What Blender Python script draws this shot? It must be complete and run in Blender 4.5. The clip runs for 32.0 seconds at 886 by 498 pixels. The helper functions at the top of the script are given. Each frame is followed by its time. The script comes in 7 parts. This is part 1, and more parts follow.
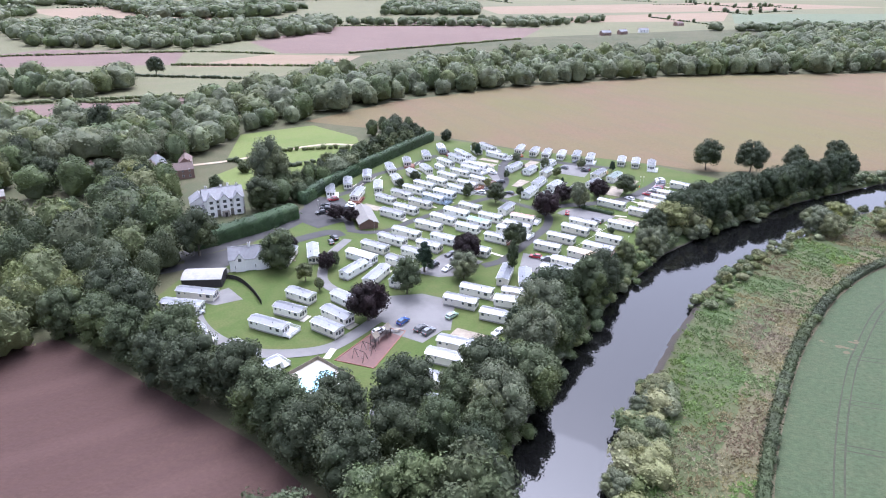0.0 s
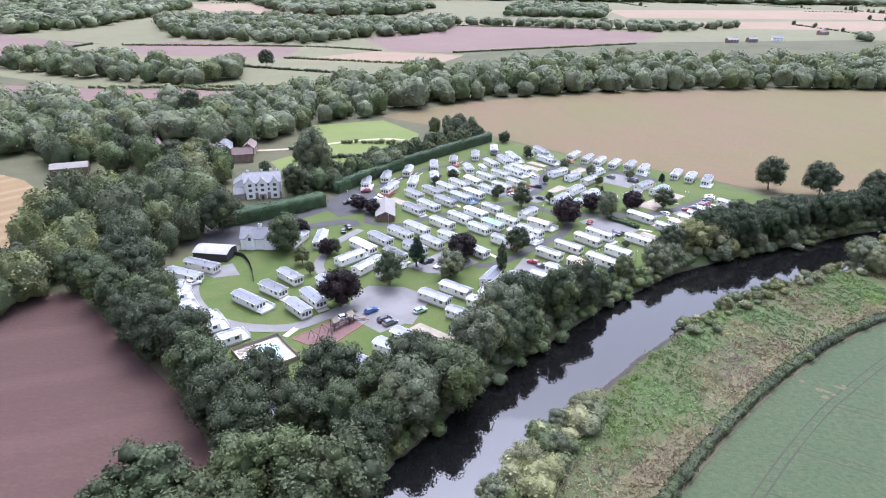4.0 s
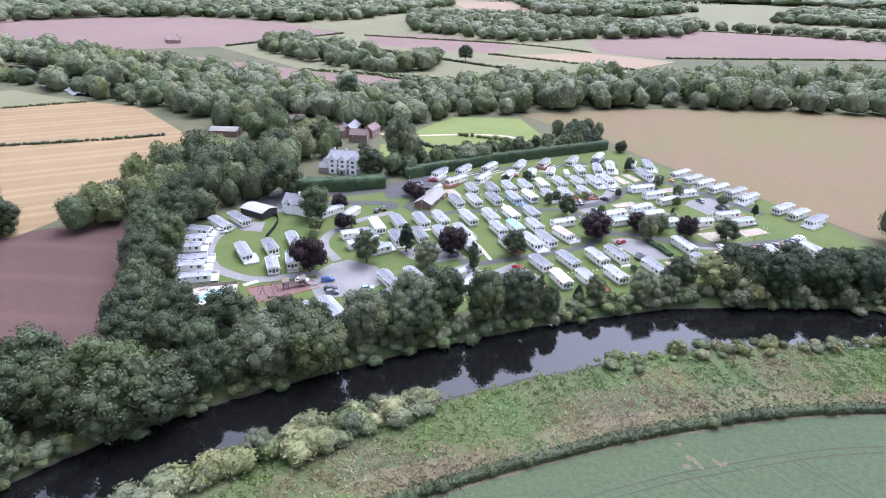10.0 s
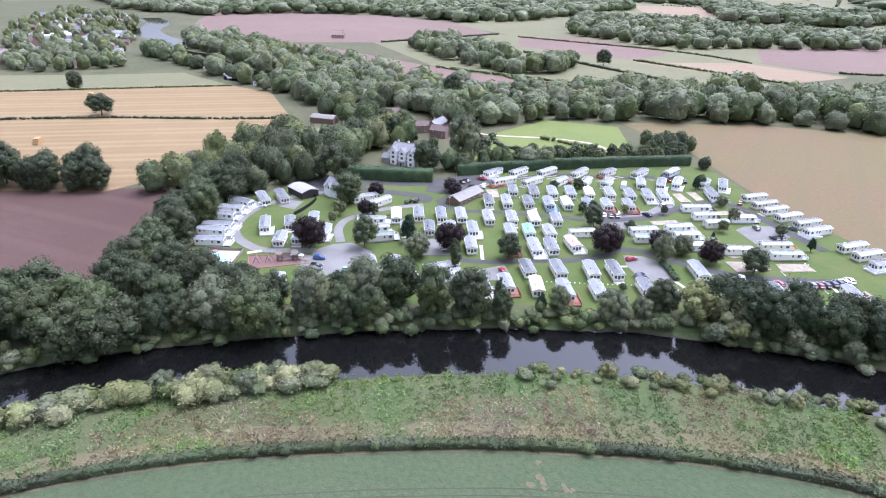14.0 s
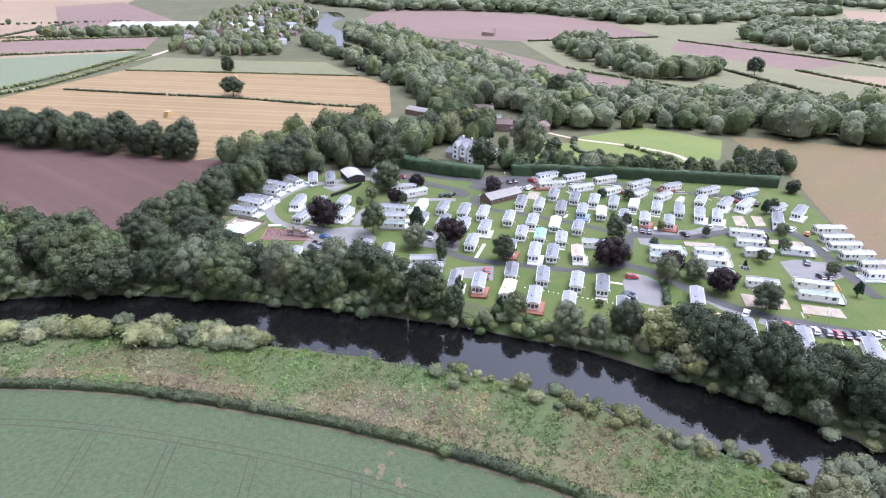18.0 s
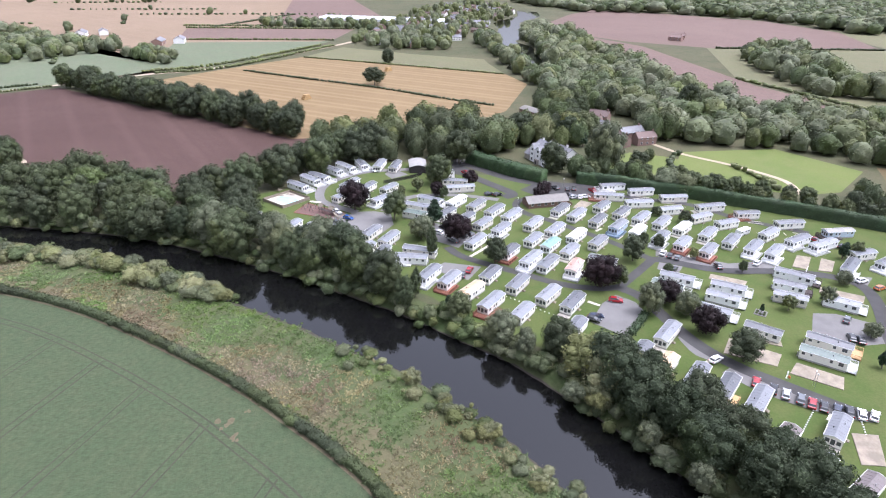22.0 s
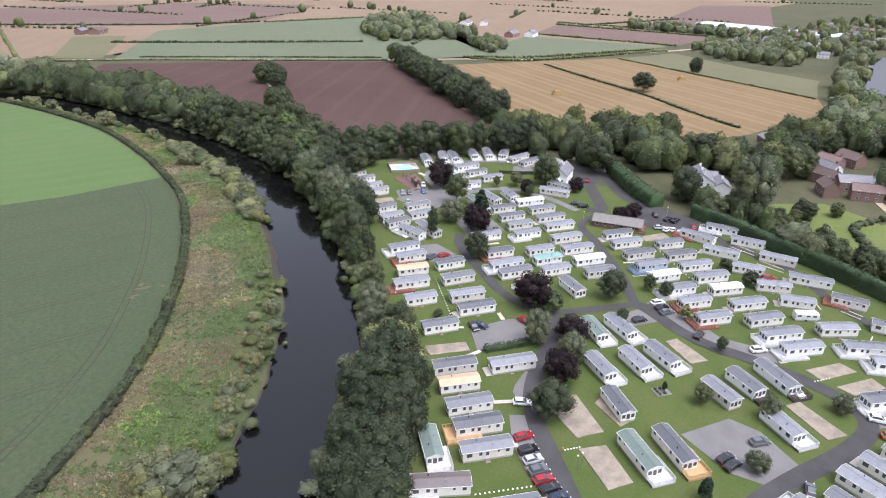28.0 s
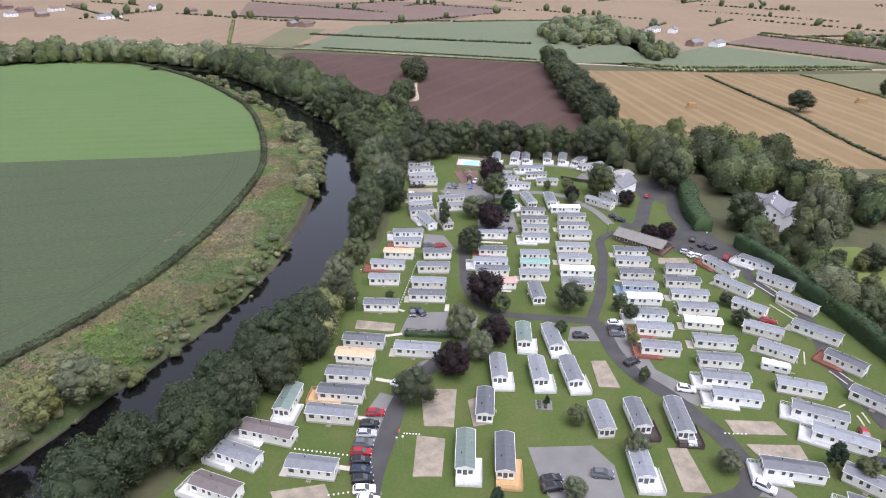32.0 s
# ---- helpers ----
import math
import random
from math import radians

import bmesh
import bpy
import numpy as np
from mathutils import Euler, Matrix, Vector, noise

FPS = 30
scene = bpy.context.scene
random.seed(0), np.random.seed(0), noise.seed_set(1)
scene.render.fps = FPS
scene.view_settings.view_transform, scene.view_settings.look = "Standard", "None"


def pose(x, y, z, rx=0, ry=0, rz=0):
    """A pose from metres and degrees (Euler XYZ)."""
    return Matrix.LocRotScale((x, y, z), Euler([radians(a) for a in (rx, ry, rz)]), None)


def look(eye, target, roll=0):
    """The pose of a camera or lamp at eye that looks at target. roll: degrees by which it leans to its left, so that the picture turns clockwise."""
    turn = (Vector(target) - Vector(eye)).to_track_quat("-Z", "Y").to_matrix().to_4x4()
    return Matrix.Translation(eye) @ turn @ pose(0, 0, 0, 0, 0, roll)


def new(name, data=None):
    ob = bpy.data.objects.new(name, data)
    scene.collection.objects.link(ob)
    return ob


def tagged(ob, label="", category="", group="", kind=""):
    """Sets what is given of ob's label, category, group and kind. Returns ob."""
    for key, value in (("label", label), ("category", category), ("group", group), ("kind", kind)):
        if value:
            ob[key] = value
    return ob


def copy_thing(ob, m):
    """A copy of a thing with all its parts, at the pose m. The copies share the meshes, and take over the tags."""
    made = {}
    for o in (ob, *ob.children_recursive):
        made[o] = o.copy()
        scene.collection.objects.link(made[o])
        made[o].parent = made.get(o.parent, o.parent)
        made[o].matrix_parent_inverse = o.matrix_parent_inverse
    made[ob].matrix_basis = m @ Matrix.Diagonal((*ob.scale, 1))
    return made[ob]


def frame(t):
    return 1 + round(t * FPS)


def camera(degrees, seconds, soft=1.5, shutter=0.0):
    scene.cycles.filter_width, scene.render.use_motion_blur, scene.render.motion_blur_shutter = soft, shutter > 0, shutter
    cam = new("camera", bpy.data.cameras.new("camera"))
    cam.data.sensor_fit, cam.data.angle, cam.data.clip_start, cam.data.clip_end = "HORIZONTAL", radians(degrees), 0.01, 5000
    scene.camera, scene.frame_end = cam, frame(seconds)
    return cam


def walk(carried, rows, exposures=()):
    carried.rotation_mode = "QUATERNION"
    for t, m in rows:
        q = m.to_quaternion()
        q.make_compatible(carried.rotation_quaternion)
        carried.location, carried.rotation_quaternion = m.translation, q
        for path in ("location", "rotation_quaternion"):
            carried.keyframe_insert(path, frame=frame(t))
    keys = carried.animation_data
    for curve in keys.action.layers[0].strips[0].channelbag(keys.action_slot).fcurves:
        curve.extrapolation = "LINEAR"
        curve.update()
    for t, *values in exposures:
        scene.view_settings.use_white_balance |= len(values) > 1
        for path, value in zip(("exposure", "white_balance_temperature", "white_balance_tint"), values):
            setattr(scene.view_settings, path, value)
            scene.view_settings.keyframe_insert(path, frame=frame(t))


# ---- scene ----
cam = camera(69.2, 32.0, 1.05)
METRES, EYE, TILT, LEAN, TURN = 534.9, 92.8, 0.0, 1.15, 0.0
ROWS = [
    (0.0, 0.0, 0.0, 0.0, 0.76, -23.82, -1.72),
    (0.5, 0.0084, -0.0005, 0.0005, 2.12, -23.86, -1.75),
    (1.0, 0.0174, -0.0008, 0.001, 3.52, -23.87, -1.78),
    (1.5, 0.0268, -0.0008, 0.0015, 4.95, -23.92, -1.82),
    (2.0, 0.0365, -0.0006, 0.0019, 6.4, -23.97, -1.88),
    (2.5, 0.0468, -0.0003, 0.0022, 7.92, -24.0, -1.94),
    (3.0, 0.0576, 0.0006, 0.0025, 9.52, -24.06, -2.0),
    (3.5, 0.0688, 0.0017, 0.0028, 11.15, -24.1, -2.04),
    (5.5, 0.1183, 0.0105, 0.0043, 18.48, -24.37, -2.08),
    (6.0, 0.1315, 0.0141, 0.0047, 20.45, -24.46, -2.07),
    (6.5, 0.1449, 0.0182, 0.0051, 22.49, -24.53, -2.07),
    (7.0, 0.1584, 0.0229, 0.0056, 24.55, -24.59, -2.06),
    (7.5, 0.1719, 0.0282, 0.0061, 26.67, -24.66, -2.04),
    (8.0, 0.1853, 0.034, 0.0066, 28.79, -24.72, -2.03),
    (8.5, 0.1984, 0.0403, 0.007, 30.91, -24.79, -2.02),
    (9.0, 0.2108, 0.0469, 0.0074, 32.95, -24.86, -1.97),
    (9.5, 0.2237, 0.0541, 0.0078, 35.06, -24.9, -1.93),
    (10.0, 0.2363, 0.0617, 0.0082, 37.21, -24.94, -1.88),
    (10.5, 0.2485, 0.0697, 0.0084, 39.35, -24.98, -1.9),
    (11.0, 0.2605, 0.0782, 0.0089, 41.48, -25.02, -1.85),
    (11.5, 0.2721, 0.087, 0.0093, 43.58, -25.07, -1.84),
    (12.0, 0.2833, 0.0963, 0.0096, 45.73, -25.12, -1.84),
    (12.5, 0.2942, 0.1061, 0.01, 47.83, -25.16, -1.81),
    (13.0, 0.3046, 0.1162, 0.0103, 49.95, -25.19, -1.77),
    (13.5, 0.3146, 0.1269, 0.0106, 52.04, -25.25, -1.72),
    (14.0, 0.3242, 0.1378, 0.0109, 54.15, -25.28, -1.69),
    (14.5, 0.3335, 0.1495, 0.0112, 56.3, -25.33, -1.63),
    (16.5, 0.3639, 0.1973, 0.0117, 64.62, -25.53, -1.55),
    (17.0, 0.3701, 0.2099, 0.012, 66.69, -25.64, -1.51),
    (17.5, 0.376, 0.2227, 0.012, 68.73, -25.68, -1.42),
    (18.0, 0.3814, 0.2361, 0.0124, 70.86, -25.76, -1.36),
    (18.5, 0.3862, 0.2498, 0.0128, 73.02, -25.82, -1.3),
    (19.0, 0.3906, 0.2641, 0.013, 75.25, -25.88, -1.23),
    (19.5, 0.3946, 0.279, 0.0132, 77.53, -25.92, -1.15),
    (20.0, 0.3982, 0.2941, 0.0132, 79.86, -25.94, -1.1),
    (20.5, 0.4015, 0.3105, 0.0131, 82.38, -25.99, -1.04),
    (21.0, 0.4043, 0.3281, 0.0131, 85.04, -26.01, -1.0),
    (21.5, 0.4064, 0.3467, 0.0133, 87.84, -26.06, -0.96),
    (22.0, 0.4078, 0.3661, 0.0132, 90.72, -26.11, -0.89),
    (22.5, 0.4082, 0.3861, 0.0132, 93.7, -26.17, -0.84),
    (23.0, 0.4077, 0.4066, 0.0132, 96.72, -26.17, -0.75),
    (23.5, 0.4062, 0.4274, 0.0132, 99.82, -26.18, -0.65),
    (24.0, 0.4035, 0.4479, 0.0129, 102.94, -26.19, -0.62),
    (24.5, 0.3997, 0.4686, 0.0127, 106.11, -26.19, -0.56),
    (25.0, 0.3949, 0.4892, 0.0124, 109.24, -26.19, -0.48),
    (25.5, 0.3888, 0.51, 0.0121, 112.51, -26.2, -0.4),
    (27.5, 0.3531, 0.5897, 0.0104, 125.73, -26.1, -0.1),
    (28.0, 0.3414, 0.6088, 0.0102, 129.16, -26.06, -0.07),
    (28.5, 0.3285, 0.6275, 0.01, 132.62, -26.0, -0.02),
    (29.0, 0.3144, 0.6457, 0.0098, 136.04, -25.95, 0.01),
    (29.5, 0.2993, 0.663, 0.0094, 139.49, -25.9, 0.07),
    (30.0, 0.287, 0.6755, 0.0093, 142.12, -25.86, 0.12),
    (30.5, 0.2788, 0.6834, 0.0091, 143.82, -25.84, 0.14),
    (31.0, 0.2703, 0.6911, 0.009, 145.54, -25.81, 0.18),
    (31.5, 0.2616, 0.6984, 0.0088, 147.24, -25.77, 0.21),
    (32.0, 0.2529, 0.7055, 0.0086, 148.92, -25.74, 0.23),
]
walk(cam, [(t, pose(0, 0, EYE, TILT, LEAN, TURN) @ pose(METRES * x, METRES * y, METRES * z, 90 + pitch, roll, yaw)) for t, x, y, z, yaw, pitch, roll in ROWS],
     [(0.0, 1.6, 5400, 22), (13.0, 1.65, 5350, 22), (19.0, 1.55, 5500, 22), (23.0, 1.37, 5750, 20), (28.0, 1.05, 5850, 19), (32.0, 0.92, 5850, 19)])

# ---- light: a bright overcast day ----
world = bpy.data.worlds.new("overcast_sky")
scene.world = world
world.use_nodes = True
wn, wl = world.node_tree.nodes, world.node_tree.links
sky = wn.new("ShaderNodeTexSky")
sky.sky_type, sky.sun_disc = "NISHITA", False
sky.sun_elevation, sky.sun_rotation = radians(66), radians(0)
sky.air_density, sky.dust_density, sky.ozone_density = 1.0, 7.0, 1.0
grey = wn.new("ShaderNodeHueSaturation")
grey.inputs["Saturation"].default_value = 0.28
wl.new(sky.outputs[0], grey.inputs["Color"])
wl.new(grey.outputs[0], wn["Background"].inputs[0])
wn["Background"].inputs[1].default_value = 0.15
sun_data = bpy.data.lights.new("sun", "SUN")
sun_data.energy, sun_data.angle, sun_data.color = 0.36, radians(60), (1.0, 0.98, 0.95)
sun = new("sun", sun_data)
sun.matrix_basis = look((0, 120, 300), (0, 0, 0))

# ---- materials ----
MATS = {}


def nodes_of(m):
    m.use_nodes = True
    return m.node_tree.nodes, m.node_tree.links, m.node_tree.nodes["Principled BSDF"]


def mixrgb(nt, ln, fac, a, b):
    mx = nt.new("ShaderNodeMix")
    mx.data_type = "RGBA"
    for sock, val in ((mx.inputs[0], fac), (mx.inputs[6], a), (mx.inputs[7], b)):
        if isinstance(val, (tuple, list)):
            sock.default_value = (*val, 1)
        elif isinstance(val, (int, float)):
            sock.default_value = val
        else:
            ln.new(val, sock)
    return mx.outputs[2]


def noise_fac(nt, ln, vec, scale, lo=0.35, hi=0.65, detail=4.0, rough=0.6):
    n = nt.new("ShaderNodeTexNoise")
    n.inputs["Scale"].default_value, n.inputs["Detail"].default_value, n.inputs["Roughness"].default_value = scale, detail, rough
    if vec is not None:
        ln.new(vec, n.inputs["Vector"])
    r = nt.new("ShaderNodeMapRange")
    r.inputs[1].default_value, r.inputs[2].default_value = lo, hi
    ln.new(n.outputs[0], r.inputs[0])
    return r.outputs[0]


def coords(nt):
    return nt.new("ShaderNodeTexCoord").outputs["Object"]


def add_bump(nt, ln, p, height, strength, dist):
    b = nt.new("ShaderNodeBump")
    b.inputs["Strength"].default_value, b.inputs["Distance"].default_value = strength, dist
    ln.new(height, b.inputs["Height"])
    ln.new(b.outputs[0], p.inputs["Normal"])


def plain(name, a, b=None, rough=0.6, metal=0.0, scale=1.5, fine=14.0, bump=0.15, spread=0.0, spec=0.5):
    """A surface of two close tones, in stains and in grain; spread: how far single objects differ."""
    if name in MATS:
        return MATS[name]
    m = bpy.data.materials.new(name)
    nt, ln, p = nodes_of(m)
    b = b or tuple(v * 0.78 for v in a)
    vec = coords(nt)
    col = mixrgb(nt, ln, noise_fac(nt, ln, vec, scale), a, b)
    f = noise_fac(nt, ln, vec, fine, 0.3, 0.7)
    col = mixrgb(nt, ln, f, col, mixrgb(nt, ln, 0.25, col, tuple(v * 0.6 for v in b)))
    if spread:
        oi = nt.new("ShaderNodeObjectInfo")
        hs = nt.new("ShaderNodeHueSaturation")
        r = nt.new("ShaderNodeMapRange")
        r.inputs[3].default_value, r.inputs[4].default_value = 1 - spread, 1 + spread
        ln.new(oi.outputs["Random"], r.inputs[0])
        ln.new(r.outputs[0], hs.inputs["Value"])
        ln.new(col, hs.inputs["Color"])
        col = hs.outputs[0]
    ln.new(col, p.inputs["Base Color"])
    p.inputs["Roughness"].default_value, p.inputs["Metallic"].default_value = rough, metal
    p.inputs["Specular IOR Level"].default_value = spec
    if bump:
        add_bump(nt, ln, p, f, bump, 0.02)
    MATS[name] = m
    return m


def muted(c, k=0.22):
    g = sum(c) / 3
    return tuple(v + (g - v) * k for v in c)


def land(name, tones, scales=(0.02, 0.12, 1.2), stripes=None, rough=0.95, bump=0.5, bumpscale=2.0, grain=0.35):
    """Field or ground: three tones in large patches, small patches and grain; stripes: (angle, spacing in metres, tone, weight)."""
    m = bpy.data.materials.new(name)
    nt, ln, p = nodes_of(m)
    vec = coords(nt)
    a, b, c = (tuple(v * k for v, k in zip(muted(t), (0.76, 0.7, 0.74))) for t in tones)
    col = mixrgb(nt, ln, noise_fac(nt, ln, vec, scales[0], 0.4, 0.6, 5.0), a, b)
    f2 = noise_fac(nt, ln, vec, scales[1], 0.42, 0.68, 6.0, 0.7)
    col = mixrgb(nt, ln, f2, col, mixrgb(nt, ln, 0.55, col, c))
    f3 = noise_fac(nt, ln, vec, scales[2], 0.3, 0.7, 3.0)
    col = mixrgb(nt, ln, f3, col, mixrgb(nt, ln, grain, col, tuple(v * 0.55 for v in a)))
    for angle, spacing, tone, weight, lo in stripes or ():
        mp = nt.new("ShaderNodeMapping")
        mp.inputs["Rotation"].default_value = (0, 0, radians(-angle))
        ln.new(vec, mp.inputs["Vector"])
        w = nt.new("ShaderNodeTexWave")
        w.wave_type, w.bands_direction = "BANDS", "Y"
        w.inputs["Scale"].default_value = 0.314159 / spacing
        w.inputs["Distortion"].default_value, w.inputs["Detail"].default_value, w.inputs["Detail Scale"].default_value = 0.4, 2.0, 0.4
        ln.new(mp.outputs[0], w.inputs["Vector"])
        r = nt.new("ShaderNodeMapRange")
        r.inputs[1].default_value, r.inputs[2].default_value, r.inputs[4].default_value = lo, 1.0, weight
        ln.new(w.outputs[1], r.inputs[0])
        col = mixrgb(nt, ln, r.outputs[0], col, tuple(v * k for v, k in zip(muted(tone), (0.76, 0.7, 0.74))))
    ln.new(col, p.inputs["Base Color"])
    p.inputs["Roughness"].default_value = rough
    p.inputs["Specular IOR Level"].default_value = 0.2
    add_bump(nt, ln, p, noise_fac(nt, ln, vec, bumpscale, 0.2, 0.8, 5.0), bump, 0.15)
    return m


def leaf(name, a, b, c=None):
    """Foliage: tone varies from tree to tree, from clump to clump and over the crown."""
    m = bpy.data.materials.new(name)
    nt, ln, p = nodes_of(m)
    vec = coords(nt)
    c = muted(c or tuple(v * 1.6 for v in a), 0.15)
    a, b, c = (tuple(v * k for v, k in zip(q, (1.17, 1.13, 0.96))) for q in (muted(a, 0.15), muted(b, 0.15), c))
    oi = nt.new("ShaderNodeObjectInfo")
    geo = nt.new("ShaderNodeNewGeometry")
    col = mixrgb(nt, ln, oi.outputs["Random"], a, b)
    f = noise_fac(nt, ln, vec, 0.35, 0.35, 0.65)
    col = mixrgb(nt, ln, f, col, c)
    grain = noise_fac(nt, ln, vec, 2.6, 0.36, 0.64, 5.0, 0.75)
    col = mixrgb(nt, ln, grain, mixrgb(nt, ln, 0.22, col, (0.02, 0.026, 0.016)), mixrgb(nt, ln, 0.17, col, tuple(v * 1.4 for v in c)))
    hs = nt.new("ShaderNodeHueSaturation")
    r = nt.new("ShaderNodeMapRange")
    r.inputs[3].default_value, r.inputs[4].default_value = 0.88, 1.13
    ln.new(geo.outputs["Random Per Island"], r.inputs[0])
    ln.new(r.outputs[0], hs.inputs["Value"])
    ln.new(col, hs.inputs["Color"])
    one = nt.new("ShaderNodeTexVoronoi")
    one.inputs["Scale"].default_value = 0.085
    ln.new(vec, one.inputs["Vector"])
    apart = nt.new("ShaderNodeSeparateColor")
    ln.new(one.outputs["Color"], apart.inputs[0])
    own = nt.new("ShaderNodeHueSaturation")
    for k, lo, hi, sock in ((0, 0.78, 1.24, "Value"), (1, 0.489, 0.51, "Hue"), (2, 0.85, 1.12, "Saturation")):
        rk = nt.new("ShaderNodeMapRange")
        rk.inputs[3].default_value, rk.inputs[4].default_value = lo, hi
        ln.new(apart.outputs[k], rk.inputs[0])
        ln.new(rk.outputs[0], own.inputs[sock])
    ln.new(hs.outputs[0], own.inputs["Color"])
    hs = own
    ln.new(hs.outputs[0], p.inputs["Base Color"])
    p.inputs["Roughness"].default_value = 0.6
    p.inputs["Specular IOR Level"].default_value = 0.2
    add_bump(nt, ln, p, grain, 0.4, 0.3)
    thin = nt.new("ShaderNodeBsdfTranslucent")
    ln.new(hs.outputs[0], thin.inputs["Color"])
    both = nt.new("ShaderNodeMixShader")
    both.inputs[0].default_value = 0.2
    ln.new(p.outputs[0], both.inputs[1])
    ln.new(thin.outputs[0], both.inputs[2])
    ln.new(both.outputs[0], nt["Material Output"].inputs["Surface"])
    return m


LEAF_DARK = leaf("foliage_dark", (0.04, 0.054, 0.028), (0.06, 0.074, 0.034))
LEAF_MID = leaf("foliage_green", (0.056, 0.078, 0.034), (0.082, 0.1, 0.042))
# Limes' own olive; distant ashes borrow it as a haze-paled leaf colour.
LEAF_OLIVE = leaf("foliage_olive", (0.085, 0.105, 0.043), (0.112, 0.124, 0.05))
LEAF_WILLOW = leaf("foliage_willow", (0.138, 0.15, 0.072), (0.165, 0.172, 0.082))
LEAF_YELLOW = leaf("foliage_yellow_green", (0.15, 0.165, 0.05), (0.185, 0.195, 0.06))
LEAF_PURPLE = leaf("foliage_copper", (0.019, 0.011, 0.015), (0.024, 0.013, 0.018), (0.028, 0.016, 0.021))
# Willow grey-green; on distant oaks the same tone is haze painted into the leaves.
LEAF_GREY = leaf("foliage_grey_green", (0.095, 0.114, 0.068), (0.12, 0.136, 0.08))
LEAF_CONIFER = leaf("foliage_conifer", (0.02, 0.042, 0.024), (0.03, 0.055, 0.03))
LEAF_HEDGE = leaf("foliage_clipped_hedge", (0.03, 0.056, 0.026), (0.034, 0.06, 0.028))
LEAF_DEEP = leaf("foliage_deep_green", (0.033, 0.05, 0.024), (0.044, 0.06, 0.028))
LEAF_WEED = leaf("foliage_weeds", (0.092, 0.15, 0.044), (0.102, 0.155, 0.05))
LEAF_DRY = leaf("foliage_dry", (0.175, 0.155, 0.088), (0.152, 0.136, 0.08))
LEAF_DOCK = leaf("foliage_dock", (0.175, 0.14, 0.105), (0.155, 0.122, 0.095))
BARK = plain("bark", (0.11, 0.09, 0.07), rough=0.9, scale=2.0, fine=9.0, bump=0.6)

GRASS = land("rough_grass", ((0.085, 0.11, 0.038), (0.12, 0.13, 0.05), (0.16, 0.14, 0.07)))
LAWN = land("mown_lawn", ((0.085, 0.15, 0.016), (0.105, 0.165, 0.02), (0.15, 0.165, 0.04)), (0.03, 0.12, 1.5), bump=0.2)
MEADOW = land("meadow_grass", ((0.15, 0.23, 0.03), (0.18, 0.25, 0.035), (0.21, 0.235, 0.06)))
PLOUGH = land("ploughed_soil", ((0.102, 0.058, 0.04), (0.123, 0.073, 0.051), (0.087, 0.051, 0.036)), (0.012, 0.05, 0.9), [(32, 5.0, (0.095, 0.054, 0.042), 0.4, 0.3), (32, 24.0, (0.15, 0.09, 0.068), 0.22, 0.8)], bump=0.9, bumpscale=1.2)
# Lighter than the near ploughland: haze of distance is put into the colour.
PLOUGH_FAR = land("ploughed_soil_hazed", ((0.2, 0.14, 0.1), (0.225, 0.16, 0.115), (0.18, 0.13, 0.095)), (0.006, 0.03, 0.3), [(20, 14.0, (0.21, 0.14, 0.1), 0.35, 0.4)])
SEEDBED = land("sown_field_soil", ((0.205, 0.14, 0.062), (0.175, 0.165, 0.042), (0.16, 0.15, 0.042)), (0.006, 0.025, 0.5), [(-64, 24.0, (0.15, 0.135, 0.055), 0.35, 0.75)], bump=0.5)
STUBBLE = land("straw_stubble", ((0.262, 0.186, 0.06), (0.296, 0.216, 0.076), (0.225, 0.162, 0.052)), (0.01, 0.06, 0.8), [(64, 9.0, (0.33, 0.25, 0.1), 0.6, 0.35), (64, 27.0, (0.22, 0.155, 0.05), 0.5, 0.8)])
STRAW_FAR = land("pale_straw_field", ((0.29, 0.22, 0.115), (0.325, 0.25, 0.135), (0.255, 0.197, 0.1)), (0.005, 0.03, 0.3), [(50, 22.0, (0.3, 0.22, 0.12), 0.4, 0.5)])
CROP = land("green_crop", ((0.08, 0.134, 0.049), (0.092, 0.143, 0.053), (0.122, 0.138, 0.056)), (0.02, 0.25, 0.8), [(-21, 1.1, (0.07, 0.115, 0.046), 0.35, 0.2)], bump=0.9, bumpscale=2.0, grain=0.75)
# Lightened copy of the near crop, its paling painted in as haze.
CROP_FAR = land("green_crop_hazed", ((0.15, 0.21, 0.1), (0.165, 0.225, 0.11), (0.195, 0.215, 0.115)), (0.006, 0.04, 0.3), [(30, 24.0, (0.15, 0.19, 0.1), 0.5, 0.9)])
LEY = land("bright_ley_grass", ((0.105, 0.215, 0.042), (0.118, 0.226, 0.048), (0.14, 0.215, 0.06)), (0.01, 0.06, 1.0), [(-21, 12.0, (0.14, 0.22, 0.05), 0.3, 0.6)])
PASTURE = land("pasture", ((0.17, 0.19, 0.075), (0.19, 0.205, 0.08), (0.22, 0.205, 0.1)), (0.01, 0.05, 0.5))
ROUGH = land("river_meadow_weeds", ((0.08, 0.145, 0.03), (0.112, 0.14, 0.04), (0.15, 0.125, 0.066)), (0.05, 0.16, 0.9), bump=0.8, bumpscale=1.2, grain=0.6)
DRYGRASS = land("dry_mown_grass", ((0.155, 0.155, 0.058), (0.135, 0.148, 0.05), (0.158, 0.125, 0.068)), (0.05, 0.2, 1.2), bump=0.6, bumpscale=1.5)
BARESOIL = land("bare_tan_soil", ((0.2, 0.165, 0.085), (0.17, 0.16, 0.075), (0.13, 0.16, 0.06)), (0.15, 0.6, 1.5), grain=0.7)
MUD = land("river_bed_mud", ((0.07, 0.064, 0.046), (0.085, 0.075, 0.055), (0.055, 0.056, 0.036)), (0.1, 0.4, 2.0))
